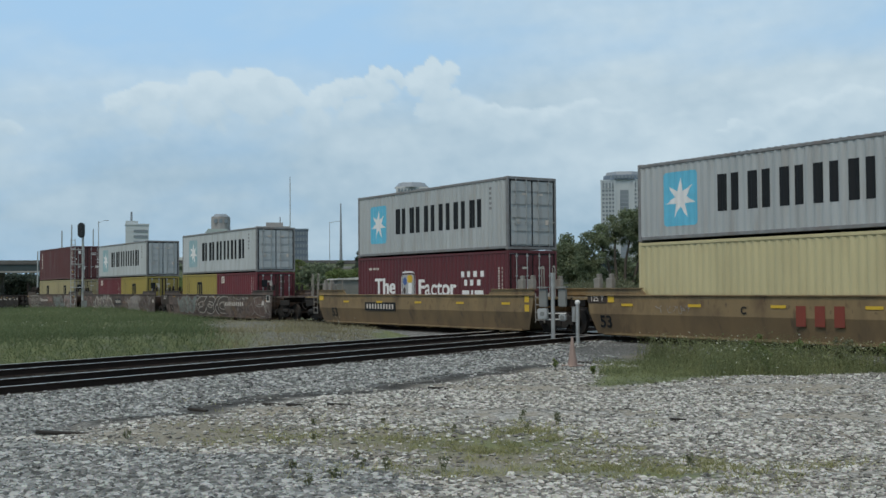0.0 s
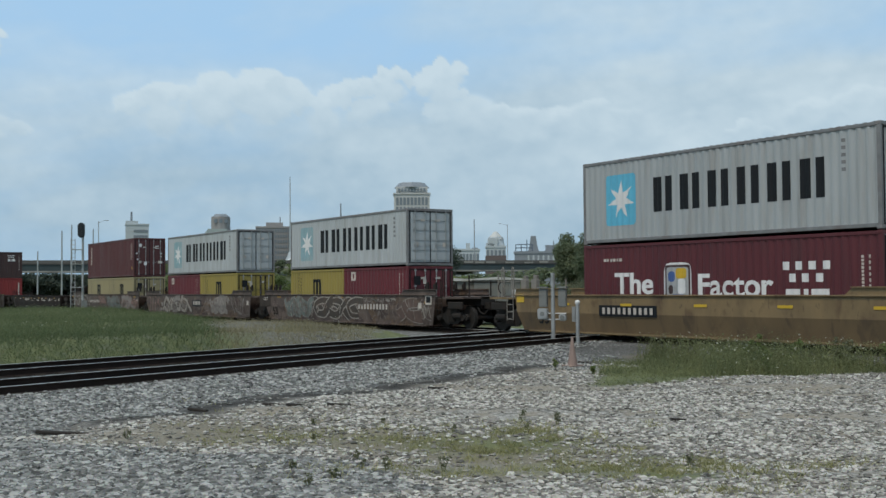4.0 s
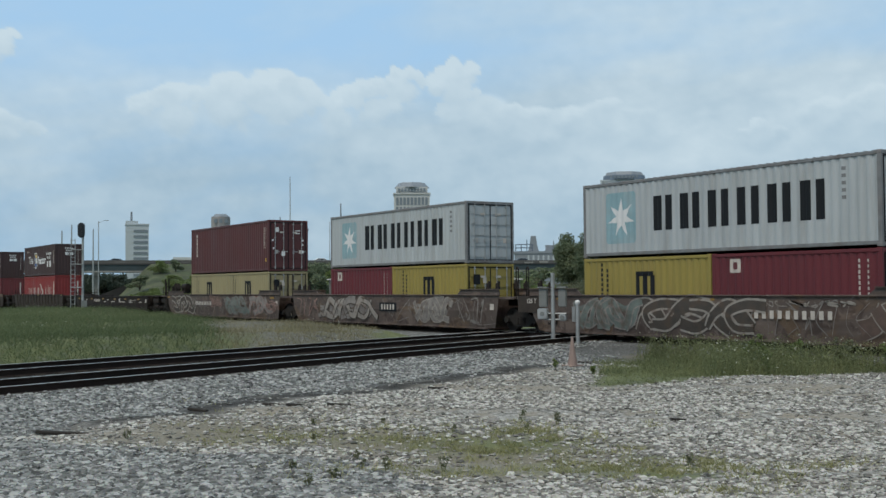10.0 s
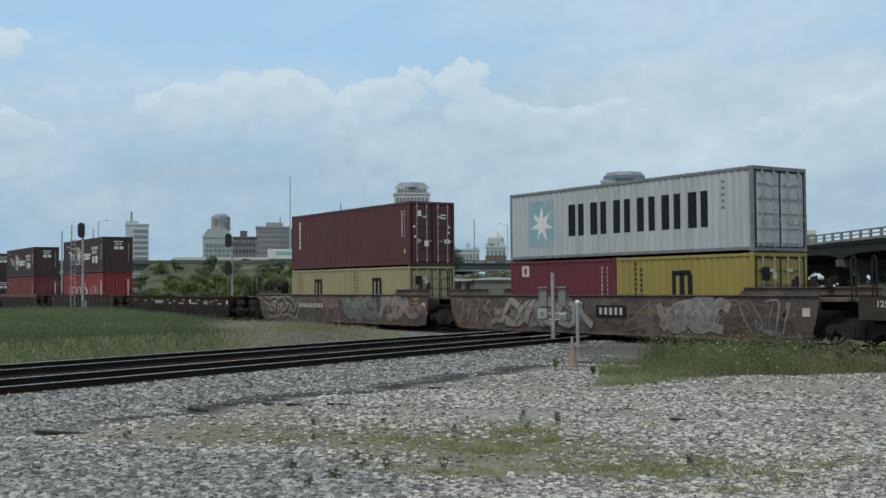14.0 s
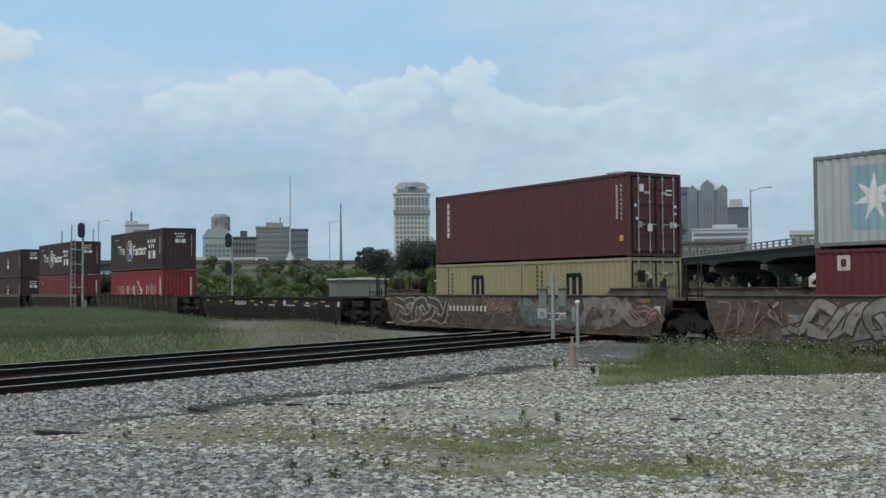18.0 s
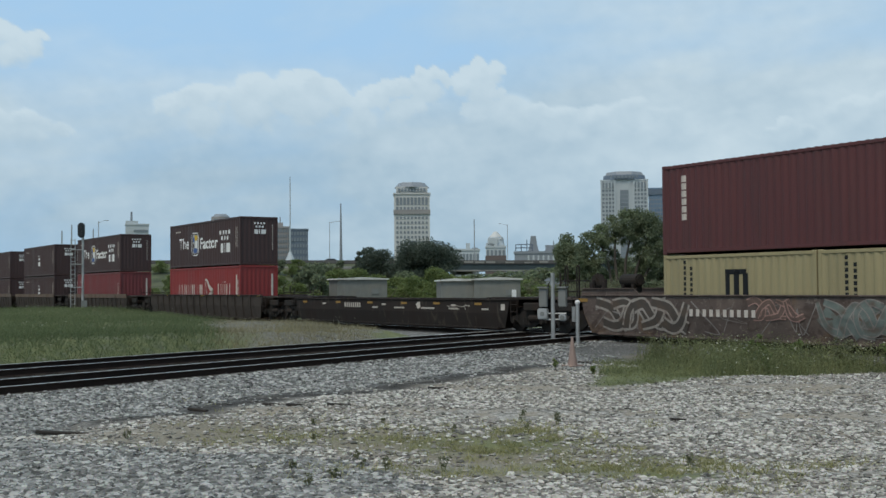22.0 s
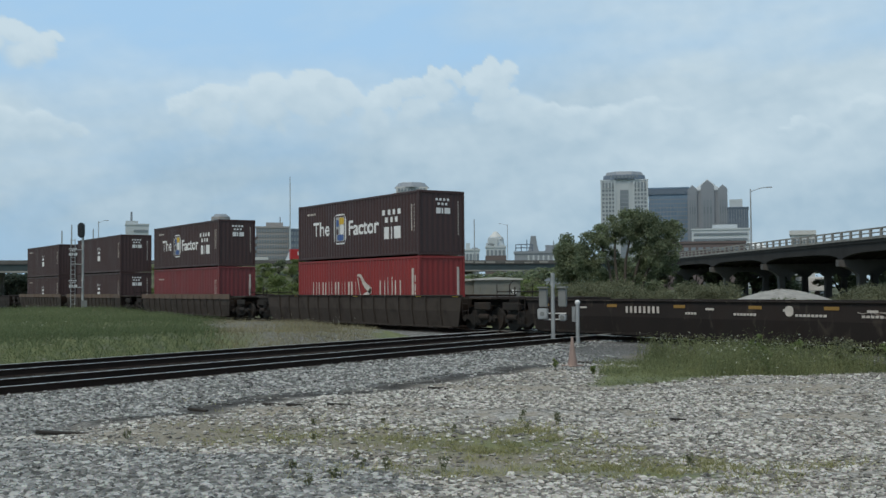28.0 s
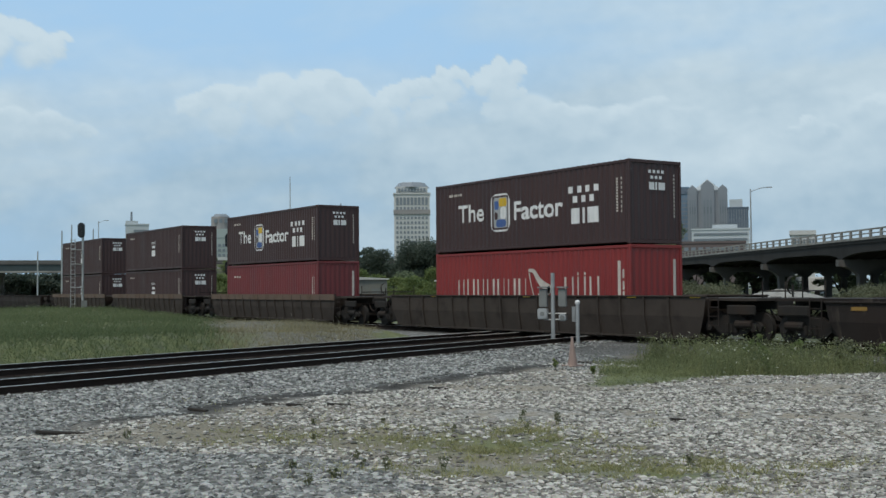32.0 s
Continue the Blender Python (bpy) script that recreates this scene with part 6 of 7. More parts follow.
blades("weed_grass", on_ground(wx, wy), np.maximum(0.03, wh), 0.014, "weed", "green grass and weeds beside the track", 3, 0.75)
sprigs("verge_weeds", wx[::2], wy[::2], np.maximum(0.04, wh[::2] * 1.2), 0.022, "weed", "small leafy weeds beside the track", 14)
pk = rs.choice(len(wx), 3000)
pk = pk[((wy[pk] > -9) & (rise[pk] > 0.5)) | (wy[pk] > -5.5)]
blades("tall_weeds", on_ground(wx[pk], wy[pk]), 0.3 + 0.5 * rs.rand(len(pk)), 0.016, "weed", "taller yellow-green weed stalks by the track", 4, 0.2)
sprigs("weed_heads", np.repeat(wx[pk], 6) + rs.normal(0, 0.06, len(pk) * 6), np.repeat(wy[pk], 6) + rs.normal(0, 0.06, len(pk) * 6), np.repeat(0.3 + 0.45 * rs.rand(len(pk)), 6), 0.025, "weed", "leaves on the weed stalks by the track", 16)
yk = pk[::6]
sprigs("weed_flowers", wx[yk], wy[yk], np.full(len(yk), 0.75), 0.026, "flower", "small pale flowers on the weeds", 17)
# tufts in the gravel
tx, ty = [], []
for cx, cy, half, deep, amt in PATCHES:
    n, m = int(3600 * amt * half * deep) + 200, 60
    k = rs.randint(0, m, n)
    ou, ov = rs.normal(0, half * 0.6, m), rs.normal(0, deep * 0.6, m)
    tx.append(cx + 0.54 * ou[k] - 0.84 * ov[k] + rs.normal(0, 0.08, n))
    ty.append(cy + 0.84 * ou[k] + 0.54 * ov[k] + rs.normal(0, 0.08, n))
n = 1500
k = rs.randint(0, 150, n)
ox, oy = rs.normal(-12.6, 2.6, 150), rs.normal(-19.6, 1.5, 150)
tx.append(ox[k] + rs.normal(0, 0.06, n))
ty.append(oy[k] + rs.normal(0, 0.06, n))
tx, ty = np.concatenate(tx), np.concatenate(ty)
blades("weed_tufts", on_ground(tx, ty), 0.02 + 0.09 * rs.rand(len(tx)) ** 1.5, 0.018, "tuft", "sparse low weeds growing through the gravel", 6, 0.7)


def gz_at(x, y):
    return float(ground_z(x, y))


def weed_plant(place, h, n, mat, seed, label, leaf=0.035):
    t = tagged(new("weed_plant"), label, "plant")
    t.location = place
    rnd = random.Random(seed)
    bm = bm_new()
    for k in range(5):
        a = k * 1.26
        rod(bm, (0, 0, -0.05), (0.3 * h * math.cos(a), 0.3 * h * math.sin(a), h * rnd.uniform(0.6, 0.95)), 0.35 * leaf, 5, 0.1 * leaf)
    part("stems", bm, LEAF["weed"], t)
    part("leaves", leaf_cloud("leaves", clumps(h * 0.9, h, 9, seed, 0.1 * h), n, leaf, mat, seed), None, t)


for x, y, h, n, mt, sd in ((-19.3, -5.2, 0.85, 700, "bush", 41), (-18.7, -4.6, 0.7, 500, "bush", 42), (-22.5, -9.1, 0.22, 90, "bush", 43), (-17.6, -4.1, 0.8, 350, "dry_bush", 44), (-20.8, -4.2, 0.65, 260, "dry_bush", 45), (-22.6, -4.2, 0.7, 240, "dry_bush", 46), (-16.6, -3.6, 0.9, 420, "bush", 47), (-15.2, -5.0, 0.7, 380, "bush", 50), (-14.4, -4.0, 0.85, 420, "bush", 51), (-18.0, -6.4, 0.45, 220, "bush", 52), (-24.0, -4.0, 0.6, 200, "dry_bush", 48), (-20.2, -9.8, 0.2, 90, "bush", 49)):
    weed_plant((x, y, float(ground_z(x, y))), h, n, mt, sd, "leafy yellow-green weed in the verge" if mt == "bush" else "thin olive weed stalks in the verge")


for i, (x, y, h) in enumerate(((-13.78, -16.71, 0.22), (-13.64, -16.16, 0.16), (-13.2, -16.5, 0.12), (-10.85, -21.47, 0.17), (-11.34, -20.86, 0.14), (-11.2, -20.6, 0.16), (-10.73, -20.13, 0.2), (-15.64, -22.24, 0.17), (-13.3, -18.3, 0.13), (-14.6, -18.7, 0.12), (-15.1, -19.6, 0.12), (-10.6, -21.9, 0.15), (-12.1, -20.5, 0.12), (-9.6, -17.4, 0.2), (-13.9, -20.2, 0.11), (-11.6, -21.6, 0.13), (-12.9, -17.3, 0.12))):
    weed_plant((x, y, gz_at(x, y)), h, 70, "dry_bush", 70 + i, "small dark weed standing in the gravel", 0.016)


# ---------- posts, signals and clutter near the tracks ----------
sp = tagged(new("trackside_post"), "pale steel post with two grey boxes beside the crossing", "signal post")
sp.matrix_basis = pose(-29.6, -3.5, -0.22, 0, 0, 38)
bm = bm_new()
rod(bm, (0, 0, -0.3), (0, 0, 2.42), 0.07, 12)
part("post", bm, M["steel"], sp)
for sx in (-1, 1):
    bm = bm_new()
    box(bm, sx * 0.33, 0.02, 1.58, 0.27, 0.2, 0.62)
    bmesh.ops.bevel(bm, geom=bm.edges[:], offset=0.02, segments=2, affect="EDGES")
    part("relay_box", bm, M["box_grey"], sp, "grey metal box")
    bm = bm_new()
    box(bm, sx * 0.33, 0.0, 1.93, 0.33, 0.28, 0.05)
    part("box_lid", bm, M["box_grey"], sp)
    bm = bm_new()
    box(bm, sx * 0.34, -0.02, 0.98 - 0.06 * sx, 0.34 if sx < 0 else 0.24, 0.24, 0.36 if sx < 0 else 0.22)
    bmesh.ops.bevel(bm, geom=bm.edges[:], offset=0.03, segments=2, affect="EDGES")
    jb = part("junction_box", bm, M["steel"], sp, "small pale metal box")
    bm = bm_new()
    rod(bm, (sx * 0.34, -0.16, 0.98 - 0.06 * sx), (sx * 0.34, -0.13, 0.98 - 0.06 * sx), 0.08, 12)
    part("cover", bm, M["box_grey"], jb, "round grey cover")
bm = bm_new()
rod(bm, (-0.45, 0, 1.05), (0.45, 0, 1.05), 0.025, 8)
rod(bm, (-0.3, 0, 0.85), (0.3, 0, 0.85), 0.025, 8)
part("cross_arm", bm, M["steel"], sp)

mp = tagged(new("marker_post"), "short pale steel pipe post with a rounded cap", "post")
mp.location = (-28.8, -3.1, -0.24)
bm = bm_new()
rod(bm, (0, 0, -0.2), (0, 0, 1.42), 0.065, 12)
part("pipe", bm, M["steel"], mp)
bm = bm_new()
bmesh.ops.create_uvsphere(bm, u_segments=12, v_segments=8, radius=0.085, matrix=Matrix.Translation((0, 0, 1.44)))
part("cap", bm, M["white"], mp, "pale rounded cap")
bm = bm_new()
box(bm, -0.2, 0.05, 1.05, 0.16, 0.12, 0.5)
part("side_box", bm, M["steel"], mp, "small pale box")

cn = tagged(new("traffic_cone"), "sun-faded orange traffic cone on the gravel", "traffic cone")
cn.location = (-22.6, -8.45, gz_at(-22.6, -8.45))
bm = bm_new()
rod(bm, (0, 0, 0.03), (0, 0, 0.78), 0.13, 16, 0.025)
part("body", bm, M["cone"], cn)
bm = bm_new()
box(bm, 0, 0, 0.02, 0.38, 0.38, 0.05)
part("base", bm, M["cone"], cn)

for x, y, l, a in ((-19.46, -14.61, 0.42, 57), (-17.37, -17.99, 0.42, 62), (-18.34, -20.19, 0.4, 30), (-16.64, -22.87, 0.75, 62), (-18.2, -18.9, 0.3, 50), (-17.9, -18.6, 0.28, 66), (-23.2, -7.4, 0.6, 30), (-12.6, -14.6, 0.25, 57)):
    bm = bm_new()
    box(bm, 0, 0, 0, l, 0.09, 0.05)
    bmesh.ops.bevel(bm, geom=bm.edges[:], offset=0.012, segments=1, affect="EDGES")
    o = tagged(new("wood_scrap", mesh_of("wood_scrap", bm, M["timber"])), "dark weathered scrap of timber lying on gravel", "wood scrap")
    o.matrix_basis = pose(x, y, gz_at(x, y) + 0.02, 0, 4, a)


def signal(place, height, heads, deg, ladder, label, off=0.0):
    s = tagged(new("railway_signal"), label, "railway signal")
    s.matrix_basis = pose(*place, 0, 0, deg)
    bm = bm_new()
    rod(bm, (0, 0, -0.4), (0, 0, height), 0.09, 10)
    part("mast", bm, M["steel"], s)
    for z in heads:
        bm = bm_new()
        out = [(off + 0.27 * math.cos(radians(a)), (0.3 if math.sin(radians(a)) >= 0 else -0.3) + 0.27 * math.sin(radians(a))) for a in range(0, 360, 20)]
        prism(bm, out, lambda u, v, w: Vector((u, w - 0.22, z + v)), 0.05)
        hd = part("signal_head", bm, M["lens"], s, "black oval signal head")
        for k in (0.32, 0, -0.32):
            bm = bm_new()
            rod(bm, (off, -0.4, z + k), (off, -0.2, z + k), 0.12, 12)
            part("hood", bm, M["lens"], hd)
        bm = bm_new()
        rod(bm, (off, -0.2, z), (0, 0, z), 0.05, 8)
        part("bracket", bm, M["steel"], s)
    if ladder:
        bm = bm_new()
        for dx in (-0.85, -0.55):
            rod(bm, (dx, 0.1, -0.3), (dx, 0.1, height - 0.4), 0.03, 6)
        for k in range(18):
            z = 0.1 + k * (height - 0.6) / 17
            rod(bm, (-0.85, 0.1, z), (-0.55, 0.1, z), 0.02, 5)
        part("ladder", bm, M["steel"], s)
        for z in (height * 0.33, height * 0.62, height * 0.8):
            bm = bm_new()
            box(bm, -0.4, 0.05, z, 0.9, 0.5, 0.05)
            part("platform", bm, M["steel"], s)
        bm = bm_new()
        box(bm, 0.1, -0.1, 0.75, 0.42, 0.3, 0.5)
        part("case", bm, M["box_grey"], s, "grey equipment case")
    return s


SIG = bearing(74.93, 88)
signal((SIG.x, SIG.y, 0.0), 6.0, (6.25,), 75, True, "steel signal mast with a dark oval head and a ladder", -0.12)
SG2 = bearing(67.75, 92)
signal((SG2.x, SG2.y, -0.3), 6.1, (6.0, 3.75), 68, False, "steel signal mast with two dark oval heads", -0.3)


# ---------- equipment sheds, stone heap ----------
def shed(az, dist, w, d, top, label, turn=0, door=True, notice=False):
    p = bearing(az, dist)
    s = tagged(new("equipment_shed"), label, "shed")
    s.matrix_basis = pose(p.x, p.y, -0.2, 0, 0, az + turn)
    h = top + 0.2
    bm = bm_new()
    box(bm, 0, d / 2, h / 2, w, d, h)
    part("wall", bm, M["shed"], s)
    bm = bm_new()
    prism(bm, [(-w / 2 - 0.12, 0), (w / 2 + 0.12, 0), (w / 2 + 0.1, 0.07), (0, 0.16), (-w / 2 - 0.1, 0.07)], lambda u, v, t: Vector((u, -0.12 + t, h + v)), d + 0.24)
    part("roof", bm, M["shed_roof"], s)
    if door:
        bm = bm_new()
        box(bm, -w * 0.22, -0.02, h * 0.45, w * 0.28, 0.05, h * 0.8)
        dd = part("door", bm, M["shed"], s, "grey door")
        bm = bm_new()
        box(bm, -w * 0.12, -0.06, h * 0.45, 0.04, 0.05, 0.2)
        part("door_handle", bm, M["iron"], dd)
        bm = bm_new()
        box(bm, w * 0.25, -0.02, h * 0.7, w * 0.14, 0.04, h * 0.14)
        part("vent", bm, M["box_grey"], s, "louvred vent")
    if notice:
        for x, z, sw, sh in ((0.36, 0.66, 0.26, 0.5), (0.24, 0.42, 0.2, 0.2)):
            bm = bm_new()
            box(bm, w * x, -0.03, h * z, sw, 0.03, sh)
            part("notice", bm, M["white"], s, "white notice panel")
    return s


shed(61.2, 72, 3.3, 2.4, 2.3, "low grey equipment shed with pale flat roof", 14)
shed(56.3, 62, 1.9, 2.2, 2.1, "grey equipment cabinet with pale flat roof", 8, False)
shed(54.3, 62, 2.6, 2.4, 2.15, "grey equipment shed with white door notice", 8, True, True)

rs = np.random.RandomState(77)
bm = bm_new()
rings = []
for j in range(14):
    r = 4.6 * j / 13
    ring = []
    for i in range(36):
        a = i * math.pi / 18
        z = 1.85 * max(0.0, 1 - (j / 13) ** 1.5) * (1 + 0.05 * math.sin(3 * a)) + 0.05 * rs.rand()
        ring.append(bm.verts.new((1.35 * r * math.cos(a), r * math.sin(a), z - 0.3)))
    rings.append(ring)
for j in range(13):
    for i in range(36):
        bm.faces.new((rings[j][i], rings[j + 1][i], rings[j + 1][(i + 1) % 36], rings[j][(i + 1) % 36]))
bmesh.ops.remove_doubles(bm, verts=bm.verts[:], dist=0.02)
bmesh.ops.recalc_face_normals(bm, faces=bm.faces[:])
GP = bearing(40.2, 78)
o = tagged(new("stone_heap", mesh_of("stone_heap", bm, M["gravel_pile"])), "rounded heap of pale crushed stone", "stone heap")
o.matrix_basis = pose(GP.x, GP.y, -0.15, 0, 0, 40)


# ---------- road viaduct ----------
def viaduct():
    a, b = Vector((-196, 148, 0)), Vector((-28, 41, 0))
    d = (b - a).normalized()
    L = (b - a).length
    top = tagged(new("road_viaduct"), "dark concrete road viaduct on arched piers", "bridge", kind="structure")
    top.matrix_basis = pose(a.x, a.y, 0, 0, 0, math.degrees(math.atan2(d.y, d.x)))
    rise = lambda x: 6.94 - 0.96 * (x / L)
    W2 = 22.0
    n = 40
    bm = bm_new()
    rows = []
    for i in range(n + 1):
        x = L * i / n
        z = rise(x)
        rows.append([bm.verts.new(p) for p in ((x, 0, z), (x, W2, z), (x, W2, z - 0.35), (x, 0, z - 0.35))])
    for p, q in zip(rows, rows[1:]):
        for k in range(4):
            bm.faces.new((p[k], q[k], q[(k + 1) % 4], p[(k + 1) % 4]))
    bmesh.ops.recalc_face_normals(bm, faces=bm.faces[:])
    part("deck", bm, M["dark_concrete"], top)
    span = 27.0
    first = 8.0
    piers = [first + span * k for k in range(int((L - first) / span) + 1)]
    # haunched girders, arched between the piers
    for y in (0.35, 3.8, 7.2, 10.8, 14.4, 18.0, 21.6):
        for x0, x1 in zip(piers, piers[1:]):
            bm = bm_new()
            pts = [(x0, rise(x0) - 0.35)]
            pts += [(x1, rise(x1) - 0.35)]
            for k in range(21):
                f = 1 - k / 20
                x = x0 + (x1 - x0) * f
                pts.append((x, rise(x) - 1.2 - 0.65 * abs(2 * f - 1) ** 5))
            prism(bm, pts, lambda u, v, w: Vector((u, y - 0.25 + w, v)), 0.5)
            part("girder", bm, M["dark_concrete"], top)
    for x in piers:
        pier = new("pier")
        pier.parent = top
        zc = rise(x) - 1.85
        bm = bm_new()
        pts = [(-0.3, zc), (W2 + 0.3, zc), (W2 + 0.3, zc - 0.7)]
        cols = (2.2, 8.2, 14.2, W2 - 1.8)
        for c in cols[::-1]:
            pts += [(c + 2.3, zc - 0.72), (c + 1.6, zc - 0.85), (c + 0.95, zc - 1.15), (c + 0.5, zc - 1.6), (c - 0.5, zc - 1.6), (c - 0.95, zc - 1.15), (c - 1.6, zc - 0.85)]
        pts.append((-0.3, zc - 0.7))
        prism(bm, pts, lambda u, v, w: Vector((x - 0.5 + w, u, v)), 1.0)
        part("cap_beam", bm, M["pier"], pier)
        for y in cols:
            bm = bm_new()
            box(bm, x, y, (zc - 1.5 - 0.6) / 2, 0.85, 0.85, zc - 1.5 + 0.6)
            bmesh.ops.bevel(bm, geom=[e for e in bm.edges if abs(e.verts[0].co.z - e.verts[1].co.z) > 1], offset=0.1, segments=1, affect="EDGES")
            part("column", bm, M["pier"], pier)
    for side, y in (("near", 0.0), ("far", W2)):
        rl = new("railing")
        rl.parent = top
        bm = bm_new()
        box(bm, 0, 0, 0, 0.28, 0.22, 1.05)
        pm = mesh_of("baluster", bm, M["concrete"])
        k = 0
        x = 0.5
        while x < L:
            piece("baluster", pm, rl, x, y, rise(x) + 0.5)
            x += 2.6
        for zz, hh in ((0.95, 0.16), (0.55, 0.1), (0.1, 0.25)):
            bm = bm_new()
            prism(bm, [(0, rise(0) + zz - hh / 2), (L, rise(L) + zz - hh / 2), (L, rise(L) + zz + hh / 2), (0, rise(0) + zz + hh / 2)], lambda u, v, w: Vector((u, y - 0.07 + w, v)), 0.14)
            part("rail_beam", bm, M["concrete"], rl)
    return top, a, d, rise


VIA, VA, VD, VRISE = viaduct()


def lamp_post(place, h, arm, deg, label):
    t = tagged(new("street_lamp"), label, "street lamp")
    t.matrix_basis = pose(*place, 0, 0, deg)
    bm = bm_new()
    rod(bm, (0, 0, 0), (0, 0, h), 0.13, 8, 0.08)
    part("pole", bm, M["steel"], t)
    bm = bm_new()
    pts = [Vector((0, 0, h - 0.4)), Vector((arm * 0.3, 0, h - 0.1)), Vector((arm * 0.65, 0, h + 0.12)), Vector((arm, 0, h + 0.2))]
    for p, q in zip(pts, pts[1:]):
        rod(bm, p, q, 0.05, 6)
    part("arm", bm, M["steel"], t)
    bm = bm_new()
    box(bm, arm + 0.3, 0, h + 0.18, 0.7, 0.28, 0.14)
    part("lamp_head", bm, M["steel"], t)


LP = VA + VD * 110.4
lamp_post((LP.x, LP.y, VRISE(110.4)), 8.3, 2.2, 50, "tall grey street lamp on the viaduct")


# ---------- highway on its embankment ----------
HA, HB = bearing(84.0, 300), bearing(46.0, 330)
HD = (HB - HA).normalized()
HL = (HB - HA).length
HOUT = 760.0          # the road runs on beyond both ends
HZ = 8.6
HANG = math.degrees(math.atan2(HD.y, HD.x))


def strip_mesh(name, x0, x1, prof, mat, parent=None, label=""):
    """A body of constant profile along the highway; prof in (across, up)."""
    bm = bm_new()
    prism(bm, prof, lambda u, v, w: Vector((x0 + w, u, v)), x1 - x0)
    return part(name, bm, mat, parent, label)


def on_highway(s, y=0.0, z=0.0):
    n = Vector((-HD.y, HD.x, 0))
    return HA + HD * s + n * y + Vector((0, 0, z))


def hw_pos(az):
    """Distance along the highway at which a bearing meets it."""
    r = bearing(az, 1.0) - Vector((EYE[0], EYE[1], 0))
    o = Vector((EYE[0], EYE[1], 0)) - HA
    return (o.x * r.y - o.y * r.x) / (HD.x * r.y - HD.y * r.x)


S0, S1 = hw_pos(71.6), hw_pos(57.6)
bank_mat = surf("grassy_bank", (0.07, 0.085, 0.04), 0.95, var=0.5, scale=0.2, grain=2.0, bump=0.8, dirt=(0.15, 0.145, 0.08), dirt_amt=0.6, dirt_scale=0.25)
bank = tagged(new("embankment"), "grassy highway embankment", "embankment", kind="structure")
bank.matrix_basis = pose(HA.x, HA.y, 0, 0, 0, HANG)
bm = bm_new()
N1, N2 = 60, 14
vv = []
for i in range(N1 + 1):
    x = S0 - 12 + (S1 - S0 + 12) * i / N1
    row = []
    for j in range(N2 + 1):
        f = j / N2
        y = -46 + 46 * f
        up = max(0.0, min(1.0, (x - S0 + 9) / 8.0))
        z = (-0.4 + (HZ - 0.1 + 0.4) * (f ** 0.85)) * up - 0.4 * (1 - up) + 0.25 * float(wave(np.float64(x), np.float64(y), 0.3))* (0.2 + f * (1 - f) * 3)
        row.append(bm.verts.new((x, y, z)))
    vv.append(row)
for p, q in zip(vv, vv[1:]):
    for j in range(N2):
        bm.faces.new((p[j], q[j], q[j + 1], p[j + 1]))
bmesh.ops.recalc_face_normals(bm, faces=bm.faces[:])
part("slope", bm, bank_mat, bank)
strip_mesh("fill", S0, S1, [(0, -0.4), (26, -0.4), (26, HZ - 0.3), (0, HZ - 0.3)], bank_mat, bank)

strip_mesh("kerb", S0 + 14, S1, [(-9.4, 6.6), (-8.6, 6.6), (-8.6, 7.5), (-9.4, 7.4)], M["concrete"], bank, "pale concrete kerb on the bank")

road = tagged(new("highway"), "asphalt highway with pale barriers", "road", kind="structure")
road.matrix_basis = pose(HA.x, HA.y, 0, 0, 0, HANG)
strip_mesh("carriageway", -HOUT, HL + HOUT, [(-0.4, HZ - 0.3), (24, HZ - 0.3), (24, HZ), (-0.4, HZ)], M["asphalt"], road)
for y in (-0.4, 23.6):
    strip_mesh("barrier", -HOUT, HL + HOUT, [(y, HZ), (y + 0.4, HZ), (y + 0.3, HZ + 0.8), (y + 0.1, HZ + 0.8)], M["pier"], road, "stained concrete barrier")
for z0, dy in ((HZ - 2.0, -0.2), (HZ - 2.0, 5), (HZ - 2.0, 10), (HZ - 2.0, 16), (HZ - 2.0, 23)):
    for u0, u1 in ((-HOUT, S0), (S1, HL + HOUT)):
        strip_mesh("girder", u0, u1, [(dy, z0), (dy + 0.4, z0), (dy + 0.4, HZ - 0.3), (dy, HZ - 0.3)], M["teal_steel"], road, "dark teal bridge girder")
# Pale concrete imitates light on the girders' lower flange.
for u0, u1 in ((-HOUT, S0), (S1, HL + HOUT)):
    strip_mesh("flange", u0, u1, [(-0.42, HZ - 2.25), (0.3, HZ - 2.25), (0.3, HZ - 1.85), (-0.42, HZ - 1.85)], M["concrete"], road, "lower flange coloured pale as if lit")
for s in [S0 - 14 - 24 * k for k in range(5)] + [S1 + 12 + 24 * k for k in range(6)]:
    for y in (2, 11, 20):
        p = on_highway(s, y)
        bm = bm_new()
        box(bm, s, y, (HZ - 2.4) / 2, 0.9, 0.9, HZ - 2.0 + 0.6)
        part("column", bm, M["concrete"], road, "concrete bridge column")
    bm = bm_new()
    box(bm, s, 11, HZ - 2.5, 1.1, 22, 1.0)
    part("cap_beam", bm, M["concrete"], road)
bm = bm_new()
box(bm, 0, 0, 0, 2.6, 0.08, 0.5)
panel_me = mesh_of("barrier_panel", bm, M["concrete"])
u = S1 + 2
while u < S1 + 75:
    piece("barrier_panel", panel_me, road, u, -0.36, HZ + 0.1 + random.uniform(-0.2, 0.3))
    u += random.choice((3.2, 3.8, 5.6, 4.4))
# sloped paving below the bridge's end, coloured dark for the bridge's shade
bm = bm_new()
prism(bm, [(S0 - 18, -0.4), (S0 - 15, -0.2), (S0 + 1, HZ - 2.2), (S0 + 1, -0.4)], lambda u, v, w: Vector((u, w, v)), 24)
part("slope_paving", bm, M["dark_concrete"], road)


